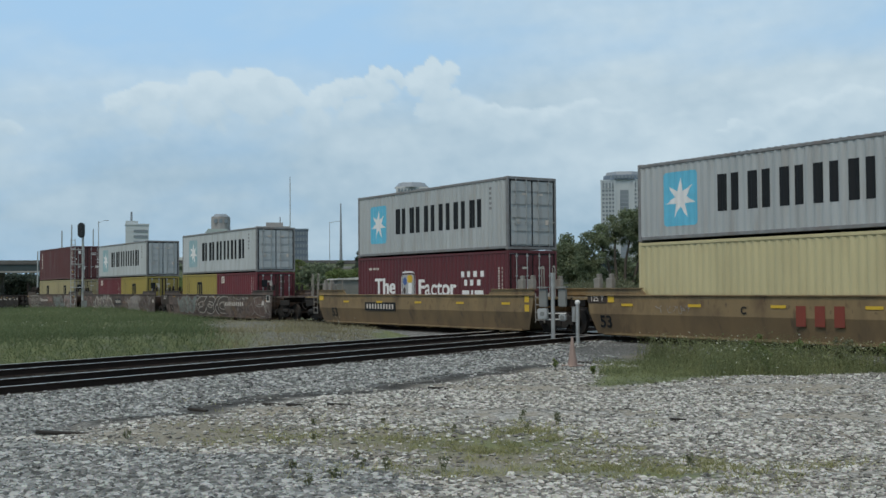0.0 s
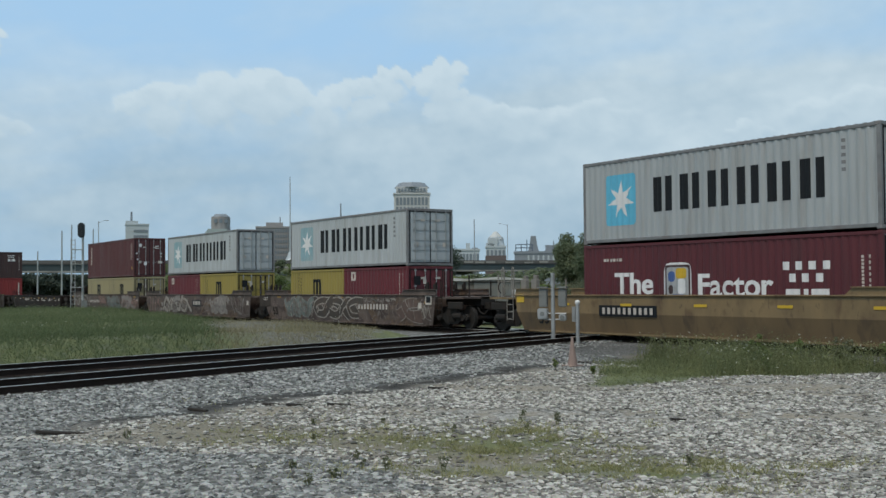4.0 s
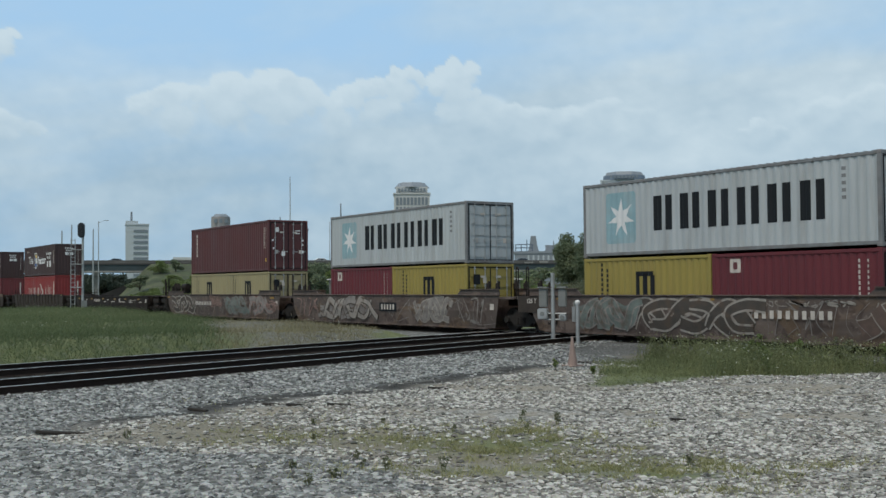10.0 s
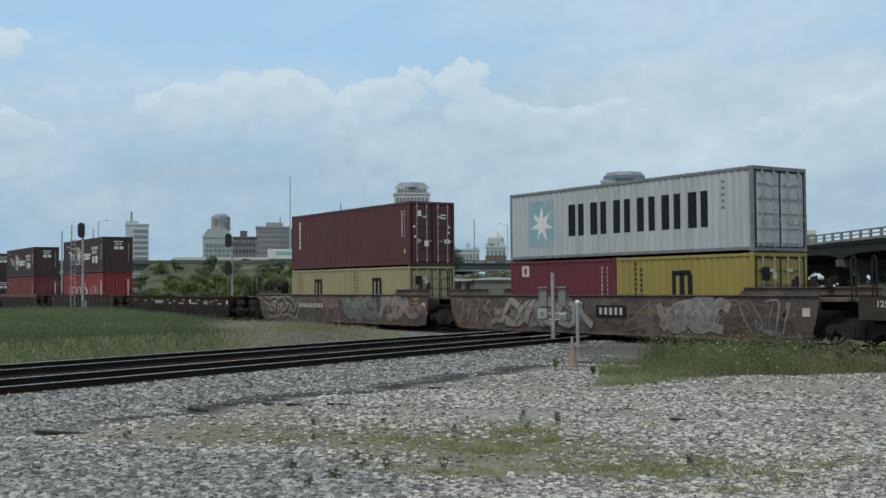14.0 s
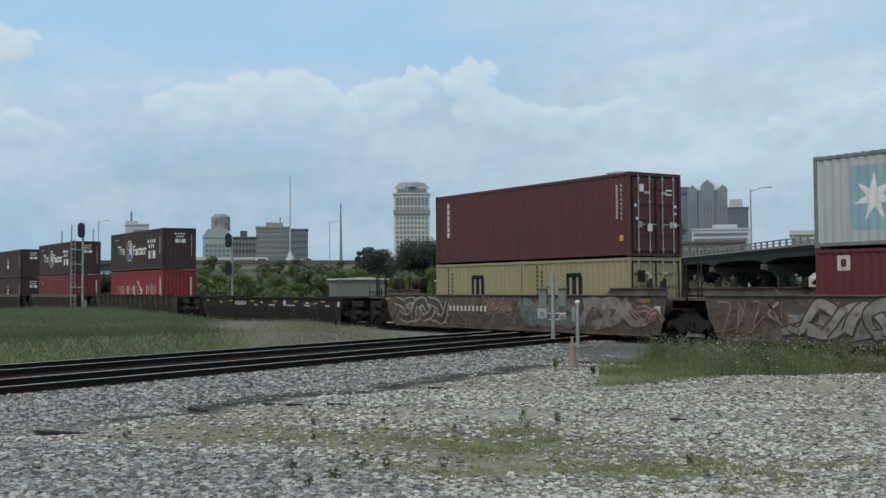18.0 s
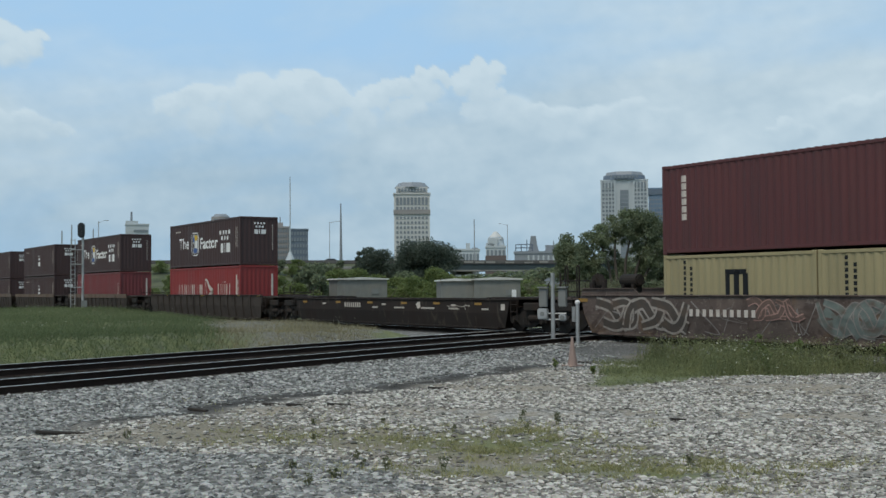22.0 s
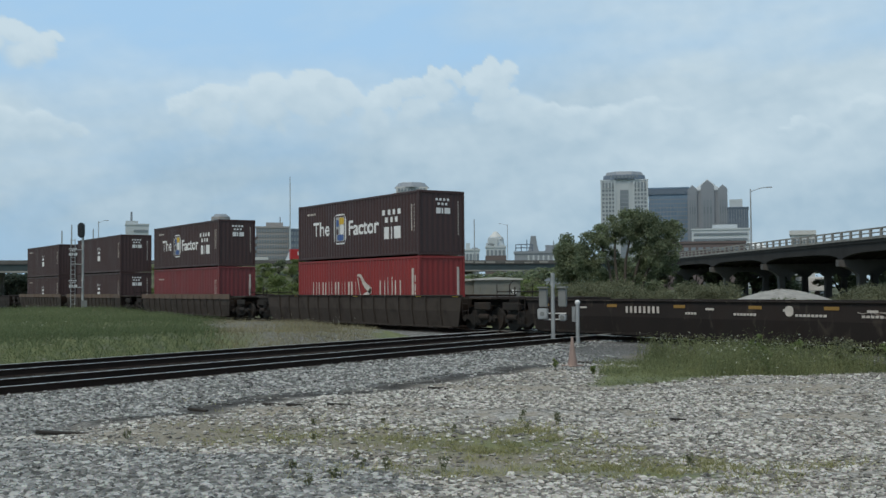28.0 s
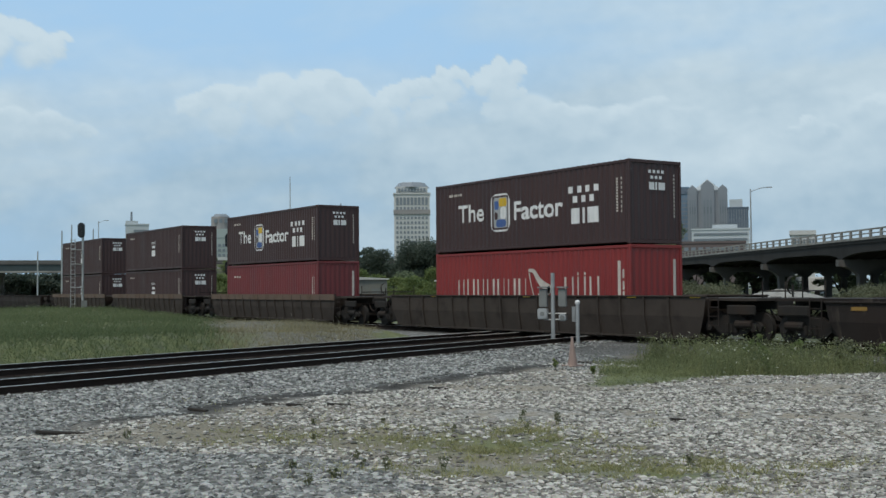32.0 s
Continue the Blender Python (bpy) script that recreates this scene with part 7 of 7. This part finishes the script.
def car(paint, label):
    c = tagged(new("car"), label, "car")
    bm = bm_new()
    prism(bm, [(-2.2, 0.35), (2.2, 0.35), (2.25, 0.75), (1.3, 0.95), (0.6, 1.42), (-1.1, 1.45), (-1.9, 1.0), (-2.25, 0.95)], lambda u, v, w: Vector((u, w - 0.9, v)), 1.8)
    bmesh.ops.bevel(bm, geom=bm.edges[:], offset=0.08, segments=1, affect="EDGES")
    part("body", bm, paint, c)
    for y in (-0.91, 0.91):
        bm = bm_new()
        prism(bm, [(-1.6, 0.98), (1.1, 0.98), (0.55, 1.34), (-1.0, 1.36)], lambda u, v, w: Vector((u, y - 0.01 + w, v)), 0.02)
        part("window", bm, M["glass"], c)
    bm = bm_new()
    rod(bm, (0, -0.1, 0), (0, 0.1, 0), 0.33, 14)
    me = mesh_of("wheel", bm, M["lens"])
    for x in (-1.4, 1.4):
        for y in (-0.85, 0.85):
            piece("wheel", me, c, x, y, 0.33)
    return c


def lorry(paint, label, stripe):
    c = tagged(new("lorry"), label, "lorry")
    bm = bm_new()
    box(bm, -1.4, 0, 2.5, 7.6, 2.5, 2.7)
    bmesh.ops.bevel(bm, geom=bm.edges[:], offset=0.05, segments=1, affect="EDGES")
    tr = part("cargo_box", bm, paint, c)
    bm = bm_new()
    box(bm, -1.2, -1.27, 2.7, 4.2, 0.02, 0.9)
    part("panel", bm, stripe, tr)
    bm = bm_new()
    prism(bm, [(2.5, 0.6), (5.1, 0.6), (5.2, 1.5), (4.5, 1.8), (4.2, 2.8), (2.6, 3.0)], lambda u, v, w: Vector((u, w - 1.1, v)), 2.2)
    part("cab", bm, M["truck_white"], c, "white cab")
    bm = bm_new()
    box(bm, -0.5, 0, 0.95, 9.5, 1.0, 0.3)
    part("chassis", bm, M["iron"], c)
    bm = bm_new()
    rod(bm, (0, -0.15, 0), (0, 0.15, 0), 0.5, 14)
    me = mesh_of("wheel", bm, M["lens"])
    for x in (-3.6, 3.9):
        for y in (-1.1, 1.1):
            piece("wheel", me, c, x, y, 0.5)
    return c


STRIPE = surf("green_trailer_lettering_field", (0.25, 0.5, 0.42), 0.6, var=0.1)
RED_T = surf("red_trailer_paint", (0.4, 0.02, 0.02), 0.5, var=0.08)
WHITE_C, DARK_C = M["truck_white"], surf("dark_car_paint", (0.03, 0.035, 0.04), 0.3, 0.2, var=0.05)
ROAD_RUN = []


def drive(thing, az, t, speed, y, back=False):
    """Keyed along the highway: it passes the bearing az at t seconds."""
    s = hw_pos(az)
    n = [(k * 2.0, on_highway(s + speed * (k * 2.0 - t), y, HZ)) for k in range(17)]
    thing.matrix_basis = pose(*n[0][1], 0, 0, HANG + (180 if back else 0))
    ROAD_RUN.append((thing, [(q, pose(*p, 0, 0, HANG + (180 if back else 0))) for q, p in n]))


drive(lorry(M["truck_white"], "white box lorry with a green panel on its side", STRIPE), 69.3, 13.0, 23.0, 3.5)
drive(lorry(RED_T, "red box lorry with a pale panel on its side", WHITE_C), 65.1, 27.7, 23.0, 3.5)
for paint, lb, az, t, v, y, bk in ((WHITE_C, "white car on the highway", 68.6, 19.0, 22, 7, False), (M["car_paint"], "silver car on the highway", 66.9, 14.0, 24, 7, False),
                                   (DARK_C, "dark car on the highway", 70.3, 10.5, -24, 17, True), (WHITE_C, "white car on the highway", 72.4, 8.0, 24, 3.5, False),
                                   (M["car_paint"], "silver car on the highway", 65.8, 17.5, 20, 3.5, False), (M["car_paint"], "silver car on the highway", 54.0, 24.0, -22, 17, True)):
    drive(car(paint, lb), az, t, v, y, bk)

for i in range(14):
    bk = i % 3 == 1
    drive(car((WHITE_C, M["car_paint"], DARK_C)[i % 3 if i % 4 else 0], ("white", "silver", "dark")[i % 3 if i % 4 else 0] + " car on the highway"), 56.0 - 0.42 * i, 6.0 + 1.7 * i, -21 if bk else 23, 17 if bk else (3.5, 7.0)[i % 2], bk)

# a white pickup on the viaduct
def via_pos(az, y):
    n = Vector((-VD.y, VD.x, 0))
    o = VA + n * y
    r = bearing(az, 1.0) - Vector((EYE[0], EYE[1], 0))
    c = Vector((EYE[0], EYE[1], 0)) - o
    return (c.x * r.y - c.y * r.x) / (VD.x * r.y - VD.y * r.x)


u0, u1 = via_pos(42.55, 3.0), via_pos(36.8, 3.0)
VSPEED = (u1 - u0) / 2.0
VROT = math.degrees(math.atan2(VD.y, VD.x))
pick = car(M["truck_white"], "small white pickup crossing the viaduct")
rows = []
for k in range(17):
    u = max(2.0, min(196.0, u0 + VSPEED * (k * 2.0 - 27.5)))
    q = VA + VD * u + Vector((-VD.y, VD.x, 0)) * 3.0
    rows.append((k * 2.0, pose(q.x, q.y, VRISE(u), 0, 0, VROT)))
pick.matrix_basis = rows[0][1]
ROAD_RUN.append((pick, rows))
tower("warehouse", "pale flat-roofed building behind the viaduct", 39.75, 38.65, 320, 0, zt(320, 0.0435), 14, FAR["beige"], 3, 8, "far_glass")

# poles and lamps along the highway
for az, dist, top, arm in ((62.85, 330, 21.5, 2.6), (53.75, 330, 20.5, -2.6), (75.9, 250, 14.5, 0), (75.45, 250, 15.8, 0), (74.2, 260, 17.2, 1.5), (74.45, 270, 16.0, 0), (55.45, 330, 22.0, 0), (77.0, 260, 10.5, 0)):
    p = bearing(az, dist, 0)
    if arm:
        lamp_post((p.x, p.y, 0), top, arm, az, "tall grey highway lamp with a curved arm")
    else:
        t = tagged(new("utility_pole"), "slender grey pole beside the highway", "pole")
        t.location = p
        bm = bm_new()
        rod(bm, (0, 0, 0), (0, 0, top), 0.2, 8, 0.13)
        part("pole", bm, M["steel"], t)

# slim mast and stone obelisk on the skyline
p = bearing(64.85, 700, 0)
t = tagged(new("radio_mast"), "thin grey radio mast on the skyline", "mast")
t.location = p
bm = bm_new()
rod(bm, (0, 0, 0), (0, 0, 1.7 + 700 * 0.1005), 0.55, 8, 0.3)
part("mast", bm, FAR["white"], t)
p = bearing(62.28, 500, 0)
t = tagged(new("steel_spire"), "slender grey pointed spire on the skyline", "spire")
t.location = p
bm = bm_new()
rod(bm, (0, 0, 0), (0, 0, 1.7 + 500 * 0.0765), 1.0, 8, 0.25)
part("shaft", bm, FAR["grey"], t)

# white trailer below the viaduct
p = bearing(38.8, 212, 0)
t = tagged(new("parked_trailer"), "white trailer parked below the viaduct", "trailer")
t.matrix_basis = pose(p.x, p.y, -0.2, 0, 0, 20)
bm = bm_new()
box(bm, 0, 0, 2.2, 5.4, 2.4, 2.6)
bmesh.ops.bevel(bm, geom=bm.edges[:], offset=0.15, segments=2, affect="EDGES")
part("body", bm, M["truck_white"], t)
for x in (-1.2, 1.2):
    bm = bm_new()
    rod(bm, (x, -1.1, 0.5), (x, 1.1, 0.5), 0.5, 12)
    part("wheel", bm, M["lens"], t)

# ---------- trees and bushes behind the train ----------
def spot(az, dist):
    p = bearing(az, dist)
    return (p.x, p.y, gz_at(p.x, p.y))


def broad_tree():
    """A many-stemmed tree with a heaped, gappy crown."""
    p = spot(47.5, 118)
    t = tagged(new("tree"), "broad dark green tree with an open crown", "tree")
    t.matrix_basis = pose(*p, 0, 0, 47.5)
    heaps = ((-4.3, 0.4, 6.4, 1.3), (-3.4, -0.6, 7.2, 1.2), (-2.2, 0.8, 7.9, 1.4), (-0.5, -0.6, 8.4, 1.4), (1.0, 0.5, 8.5, 1.5), (2.2, -0.4, 8.0, 1.4), (3.2, 0.6, 7.2, 1.5), (4.6, -0.2, 7.5, 1.0), (4.0, 0.3, 6.0, 1.2),
             (1.4, 0.9, 7.0, 1.8), (-0.2, 0.9, 7.6, 1.3), (2.4, -0.6, 5.4, 1.5), (0.9, 0.4, 5.4, 1.1), (-4.6, 0.2, 5.0, 1.2), (3.6, 0.5, 4.4, 1.2), (1.6, 0.8, 3.8, 1.4), (-3.9, 0.6, 3.6, 1.5), (-1.8, 1.2, 3.2, 1.4), (0.2, 0.9, 3.0, 1.3), (-2.6, 1.6, 6.0, 0.8), (-1.7, 1.4, 5.0, 0.8), (-3.0, -0.8, 5.0, 0.6), (4.4, 0.4, 8.3, 0.6), (-5.2, 0.2, 4.2, 1.0))
    rnd = random.Random(5)
    blobs = []
    for x, y, z, r in heaps:
        blobs.append((x, y, z, r * 0.8))
        for _ in range(12):
            a, e, k = rnd.uniform(0, 6.28), rnd.uniform(-0.9, 1.4), rnd.uniform(0.16, 0.42)
            blobs.append((x + r * 0.95 * math.cos(a) * math.cos(e), y + r * 0.9 * math.sin(a) * math.cos(e), z + r * 0.95 * math.sin(e), r * k))
    part("crown", leaf_cloud("crown", blobs, 44000, 0.105, "tree", 51, 0.9), None, t)
    bm = bm_new()
    for x0, x1, z1, x2, z2 in ((-1.6, -2.4, 4.5, -3.4, 7.2), (-1.2, -1.7, 5.0, -1.6, 8.2), (-0.8, -0.6, 4.6, 0.2, 8.4), (-0.4, 0.6, 4.2, 2.0, 7.6), (0.4, 1.6, 3.6, 3.6, 6.6)):
        rod(bm, (x0, 0, -0.3), (x1, 0.1, z1), 0.2, 8, 0.14)
        rod(bm, (x1, 0.1, z1), (x2, 0.2, z2), 0.14, 6, 0.05)
    part("trunk", bm, M["bark"], t)


broad_tree()
tree("dark green tree with a low rounded crown", spot(50.5, 125), 4.6, 8.2, 13000, 0.13, "tree", 52, 1.8, 24, rr=0.45)
tree("dense dark tree below the tower", spot(58.1, 240), 17.5, 13.0, 30000, 0.2, "far_tree", 54, 1.5, 70, rr=0.27)
tree("dense dark tree below the tower", spot(60.5, 245), 11, 11.6, 15000, 0.2, "far_tree", 55, 1.5, 40, rr=0.3)
tree("low dark tree with an uneven crown", spot(61.2, 250), 7, 11.6, 6000, 0.2, "far_tree", 56, 2.5, 14)

bush_a = tree("light green leafy bush behind the track", spot(62.6, 92), 4.6, 3.6, 4500, 0.09, "bush", 61, 0.5, 16, "bush", "bush")
bush_b = tree("light green leafy bush behind the track", spot(57.0, 88), 3.4, 3.2, 3600, 0.09, "bush", 62, 0.5, 13, "bush", "bush")
bush_c = tree("dull olive brush on rough ground", spot(49.5, 78), 5.0, 1.7, 5200, 0.07, "dry_bush", 63, 0.3, 16, "bush", "bush")
bush_d = tree("dark green bush behind the track", spot(64.0, 95), 4.2, 4.0, 2200, 0.14, "tree", 64, 0.5, 14, "bush", "bush")
for i, (src, az, dist, s, sz) in enumerate((
        (bush_a, 60.6, 96, 1.1, 0.85), (bush_a, 59.4, 90, 0.9, 0.8), (bush_b, 58.3, 96, 1.2, 0.8), (bush_a, 65.4, 100, 1.0, 0.9), (bush_b, 66.6, 104, 1.2, 1.0),
        (bush_a, 67.4, 98, 1.0, 0.95), (bush_b, 68.6, 106, 1.3, 1.1), (bush_a, 69.8, 112, 1.1, 0.8), (bush_b, 71.0, 118, 1.0, 0.6), (bush_d, 62.9, 104, 1.0, 1.0),
        (bush_b, 61.9, 84, 0.7, 0.6), (bush_b, 57.6, 110, 1.2, 1.0), (bush_a, 55.4, 120, 1.3, 0.7), (bush_a, 53.2, 110, 1.3, 0.6), (bush_b, 52.0, 104, 1.2, 0.7),
        (bush_d, 63.4, 88, 0.7, 0.75), (bush_a, 64.6, 90, 0.8, 0.7), (bush_a, 66.0, 92, 0.8, 0.55), (bush_d, 58.9, 120, 1.3, 0.9), (bush_a, 70.4, 125, 1.2, 0.9), (bush_b, 71.1, 130, 1.3, 0.75), (bush_a, 71.8, 136, 1.2, 0.55), (bush_b, 69.4, 140, 1.5, 1.1), (bush_a, 68.3, 150, 1.6, 1.1), (bush_a, 57.4, 94, 0.9, 1.0), (bush_a, 58.6, 84, 0.9, 0.8), (bush_b, 60.0, 84, 1.0, 0.85), (bush_a, 61.6, 100, 1.2, 1.0))):
    p = spot(az, dist)
    copy_thing(src, pose(*p, 0, 0, i * 67) @ Matrix.Diagonal((s, s, sz, 1)))
rnd = random.Random(91)
for i in range(26):
    along_, up_ = S0 - 4 + (S1 - S0 - 6) * (i + rnd.random()) / 26, rnd.uniform(0.1, 0.75)
    q = on_highway(along_, -46 + 46 * up_, -0.5 + 8.9 * up_ ** 0.85)
    k = rnd.uniform(0.8, 1.7)
    copy_thing(bush_d if i % 3 == 0 else bush_a, pose(*q, 0, 0, i * 59) @ Matrix.Diagonal((k, k, k * rnd.uniform(0.5, 0.8), 1)))
for i, (az, dist, s, sz) in enumerate(((51.0, 84, 1.1, 1.0), (50.2, 92, 1.2, 1.2), (48.4, 82, 1.1, 0.9), (47.2, 88, 1.2, 1.0), (46.0, 84, 1.0, 0.9), (44.8, 92, 1.2, 1.1), (43.8, 86, 1.0, 1.0), (42.8, 96, 1.1, 1.1), (48.0, 96, 1.3, 1.3), (52.4, 90, 1.0, 1.2), (36.4, 90, 1.2, 0.9), (35.4, 84, 1.0, 0.8), (43.4, 62, 1.1, 0.5), (41.9, 60, 1.1, 0.5), (40.4, 64, 1.2, 0.5), (38.9, 60, 1.1, 0.5), (37.4, 63, 1.2, 0.5), (35.9, 60, 1.1, 0.5), (45.2, 64, 1.1, 0.5))):
    p = spot(az, dist)
    copy_thing(bush_c, pose(*p, 0, 0, i * 83) @ Matrix.Diagonal((s, s, sz, 1)))


# Dark trees added to fill the shaded space below the highway.
bush_e = tree("dark trees massed below the highway", spot(76.6, 350), 23.0, 7.4, 6000, 0.45, "far_tree", 66, 1.0, 30, "tree", "tree", 0.2)
for i, (az, dist, s, sz) in enumerate(((75.2, 355, 1.0, 0.95), (73.8, 350, 1.0, 0.95), (77.3, 360, 1.0, 0.9), (78.7, 356, 1.0, 1.0), (76.0, 365, 1.0, 0.95), (74.5, 362, 1.0, 0.9), (72.4, 360, 0.8, 0.75), (78.0, 345, 1.0, 0.95), (79.4, 340, 1.0, 0.95))):
    copy_thing(bush_e, pose(*spot(az, dist), 0, 0, i * 41) @ Matrix.Diagonal((s, s, sz, 1)))
# Bushes added to close the bright gaps below viaduct and highway.
for i, (az, dist, s, sz) in enumerate(((46.0, 215, 2.6, 1.5), (44.4, 205, 2.8, 1.6), (42.9, 200, 2.6, 1.4), (41.4, 195, 2.8, 1.5), (40.6, 210, 2.6, 1.5), (37.4, 190, 2.6, 1.4), (36.0, 180, 2.4, 1.5), (34.8, 170, 2.2, 1.5), (53.0, 160, 2.6, 1.0), (54.4, 165, 2.8, 1.0), (55.7, 160, 2.6, 0.9), (52.0, 155, 2.4, 1.1), (47.4, 200, 2.4, 1.7), (49.0, 190, 2.4, 1.3), (39.9, 230, 3.0, 1.6), (38.2, 240, 3.0, 1.5))):
    copy_thing(bush_d, pose(*spot(az, dist), 0, 0, i * 41) @ Matrix.Diagonal((s, s, sz, 1)))
for i, (az, dist, s, sz) in enumerate(((53.6, 88, 1.0, 0.62), (52.7, 94, 1.1, 0.7), (51.9, 86, 0.9, 0.6), (54.6, 100, 1.2, 0.75), (56.0, 104, 1.2, 0.8))):
    copy_thing(bush_a, pose(*spot(az, dist), 0, 0, i * 53) @ Matrix.Diagonal((s, s, sz, 1)))


# ---------- clouds ----------
def clouds():
    """A distant sheet of cloud that drifts slowly: heaped puffs over a thin veil."""
    az = np.linspace(24, 92, 620)
    el = np.linspace(-1.0, 21, 210)
    A, E = np.meshgrid(az, el)
    heaps = [(69.9, 8.5, 2.1, 1.6), (67.2, 8.9, 2.4, 1.8), (64.4, 9.1, 2.5, 1.9), (61.9, 8.5, 1.9, 1.5), (59.6, 8.9, 1.7, 1.5), (58.2, 9.9, 1.1, 1.2), (55.8, 9.9, 1.3, 1.5), (54.4, 8.6, 1.9, 1.4),
             (51.6, 7.9, 2.4, 1.3), (48.4, 8.1, 2.4, 1.4), (46.0, 7.6, 1.8, 1.1), (77.9, 7.5, 1.6, 1.0), (80.3, 7.4, 2.0, 1.1), (78.9, 11.4, 1.7, 1.2), (81.0, 11.8, 2.0, 1.4),
             (37.0, 7.8, 1.5, 1.1), (34.8, 8.1, 1.9, 1.3), (40.3, 7.1, 1.3, 0.9), (31.0, 8.0, 2.0, 1.4), (86.0, 9.0, 3.0, 2.0)]
    rnd = random.Random(19)
    puffs = [(a, e, u, v, 0.0) for a, e, u, v in heaps]
    for a, e, u, v in heaps:
        for _ in range(10):
            w, q, k = radians(rnd.uniform(5, 175)), rnd.uniform(0.55, 0.95), rnd.uniform(0.22, 0.5)
            puffs.append((a + u * q * math.cos(w), e + v * q * math.sin(w), u * k, v * k * 1.1, 0.35))
    nz, n2, n3 = np.empty(A.shape), np.empty(A.shape), np.empty(A.shape)
    for j in range(A.shape[0]):
        for i in range(A.shape[1]):
            nz[j, i] = noise.fractal(Vector((A[j, i] * 0.9, E[j, i] * 1.2, 3.1)), 0.8, 2.0, 6)
            n2[j, i] = noise.fractal(Vector((A[j, i] * 0.11, E[j, i] * 0.32 + A[j, i] * 0.03, 9.4)), 0.9, 2.0, 5)
            n3[j, i] = noise.noise(Vector((A[j, i] * 0.3, E[j, i] * 0.45, 21.7)))
    AA, EE = A + 0.3 * n3 + 0.22 * nz, E + 0.2 * n3 + 0.2 * nz
    wsum, rel, best = np.zeros(A.shape), np.zeros(A.shape), np.full(A.shape, -9.0)
    for a0, e0, wa, we, front in puffs:
        r = np.hypot((AA - a0) / wa, (EE - e0) / we)
        w = np.exp(np.clip(5 * (1 - r) * (0.6 if front else 1.0), -30, 6)) * (1 + front)
        wsum += w
        rel += w * np.clip((EE - e0) / we + 0.25 * (AA - a0) / wa, -1.3, 1.3)
        best = np.maximum(best, 1 - r)
    rel = rel / wsum
    body = smooth(-0.05, np.where(rel > 0, 0.2, 0.7), best + 0.06 * nz) * smooth(40, 52, A + 6 * n3 + 60 * (A > 58) + 14 * (A < 42))
    base = np.exp(-((E - 6.2 - 0.6 * n3) / 1.5) ** 2) * smooth(56, 62, A) * smooth(76, 72, A)
    veil = np.clip(0.52 + 0.3 * n2 + 0.12 * nz + 0.12 * smooth(60, 46, A) - 0.4 * smooth(7.5, 3.2, E) - 0.34 * base, 0, 1)
    fade = smooth(24, 30, A) * smooth(92, 86, A) * smooth(21, 17, E)
    heap = np.clip(0.63 + 0.37 * rel + 0.1 * nz + 0.07 * (E - 8.3), 0.05, 1.0)
    lit = np.clip(veil + (heap - veil) * body * 0.85, 0, 1)
    haze = np.clip(0.14 + 0.78 * smooth(12.5, 8.0, E) + 0.55 * smooth(64, 50, A) + 0.35 * n2 - 0.12, 0.03, 0.93)
    dens = np.clip(np.maximum(body * 0.92, haze), 0, 1)
    R = 2600.0
    ca, sa, te = np.cos(np.radians(A)), np.sin(np.radians(A)), np.tan(np.radians(E))
    v = np.stack([-sa * R, ca * R, te * R], -1).reshape(-1, 3)
    ny, nx = A.shape
    i = np.arange(nx * ny).reshape(ny, nx)
    me = bpy.data.meshes.new("cloud_backdrop")
    me.from_pydata(v.tolist(), [], np.stack([i[:-1, :-1], i[:-1, 1:], i[1:, 1:], i[1:, :-1]], -1).reshape(-1, 4).tolist())
    at = me.color_attributes.new("cloud", "FLOAT_COLOR", "POINT")
    at.data.foreach_set("color", np.stack([dens, lit, fade, np.ones_like(dens)], -1).astype(np.float32).ravel())
    m = bpy.data.materials.new("cloud_vapour")
    m.use_nodes = True
    n, l = m.node_tree.nodes, m.node_tree.links
    n.remove(n["Principled BSDF"])
    vc = n.new("ShaderNodeVertexColor")
    vc.layer_name = "cloud"
    sp_ = n.new("ShaderNodeSeparateColor")
    l.new(vc.outputs["Color"], sp_.inputs[0])
    mixc = n.new("ShaderNodeMix")
    mixc.data_type = "RGBA"
    mixc.inputs["A"].default_value, mixc.inputs["B"].default_value = (0.335, 0.475, 0.585, 1), (0.6, 0.72, 0.785, 1)
    l.new(sp_.outputs[1], mixc.inputs["Factor"])
    blue = n.new("ShaderNodeMix")
    blue.data_type = "RGBA"
    blue.inputs["A"].default_value = (0.37, 0.59, 0.83, 1)
    l.new(sp_.outputs[0], blue.inputs["Factor"])
    l.new(mixc.outputs["Result"], blue.inputs["B"])
    em = n.new("ShaderNodeEmission")
    l.new(blue.outputs["Result"], em.inputs["Color"])
    tr = n.new("ShaderNodeBsdfTransparent")
    ms = n.new("ShaderNodeMixShader")
    l.new(sp_.outputs[2], ms.inputs[0])
    l.new(tr.outputs[0], ms.inputs[1])
    l.new(em.outputs[0], ms.inputs[2])
    l.new(ms.outputs[0], n["Material Output"].inputs["Surface"])
    me.materials.append(m)
    ob = tagged(new("cloud_backdrop", me), "drifting white and grey cumulus cloud", "cloud", kind="structure")
    ob.matrix_basis = pose(EYE[0], EYE[1], EYE[2])
    return ob


CLOUD = clouds()


# ---------- movement ----------
def motions():
    times = [k * 0.5 for k in range(65)]
    for thing, x, z in MOVERS:
        walk(thing, [(t, pose(x + advance(t), 0, z)) for t in times])
    for thing, rows in ROAD_RUN:
        walk(thing, rows)
    walk(CLOUD, [(k * 4.0, pose(*EYE, 0, 0, 1.72 - 3.44 * k / 8)) for k in range(9)])
    turn_times = [k * 32 / 240 for k in range(241)]
    for w, x, z in WHEELS:
        walk(w, [(t, pose(x, 0, z, 0, math.degrees(advance(t) / 0.46), 0)) for t in turn_times])


motions()
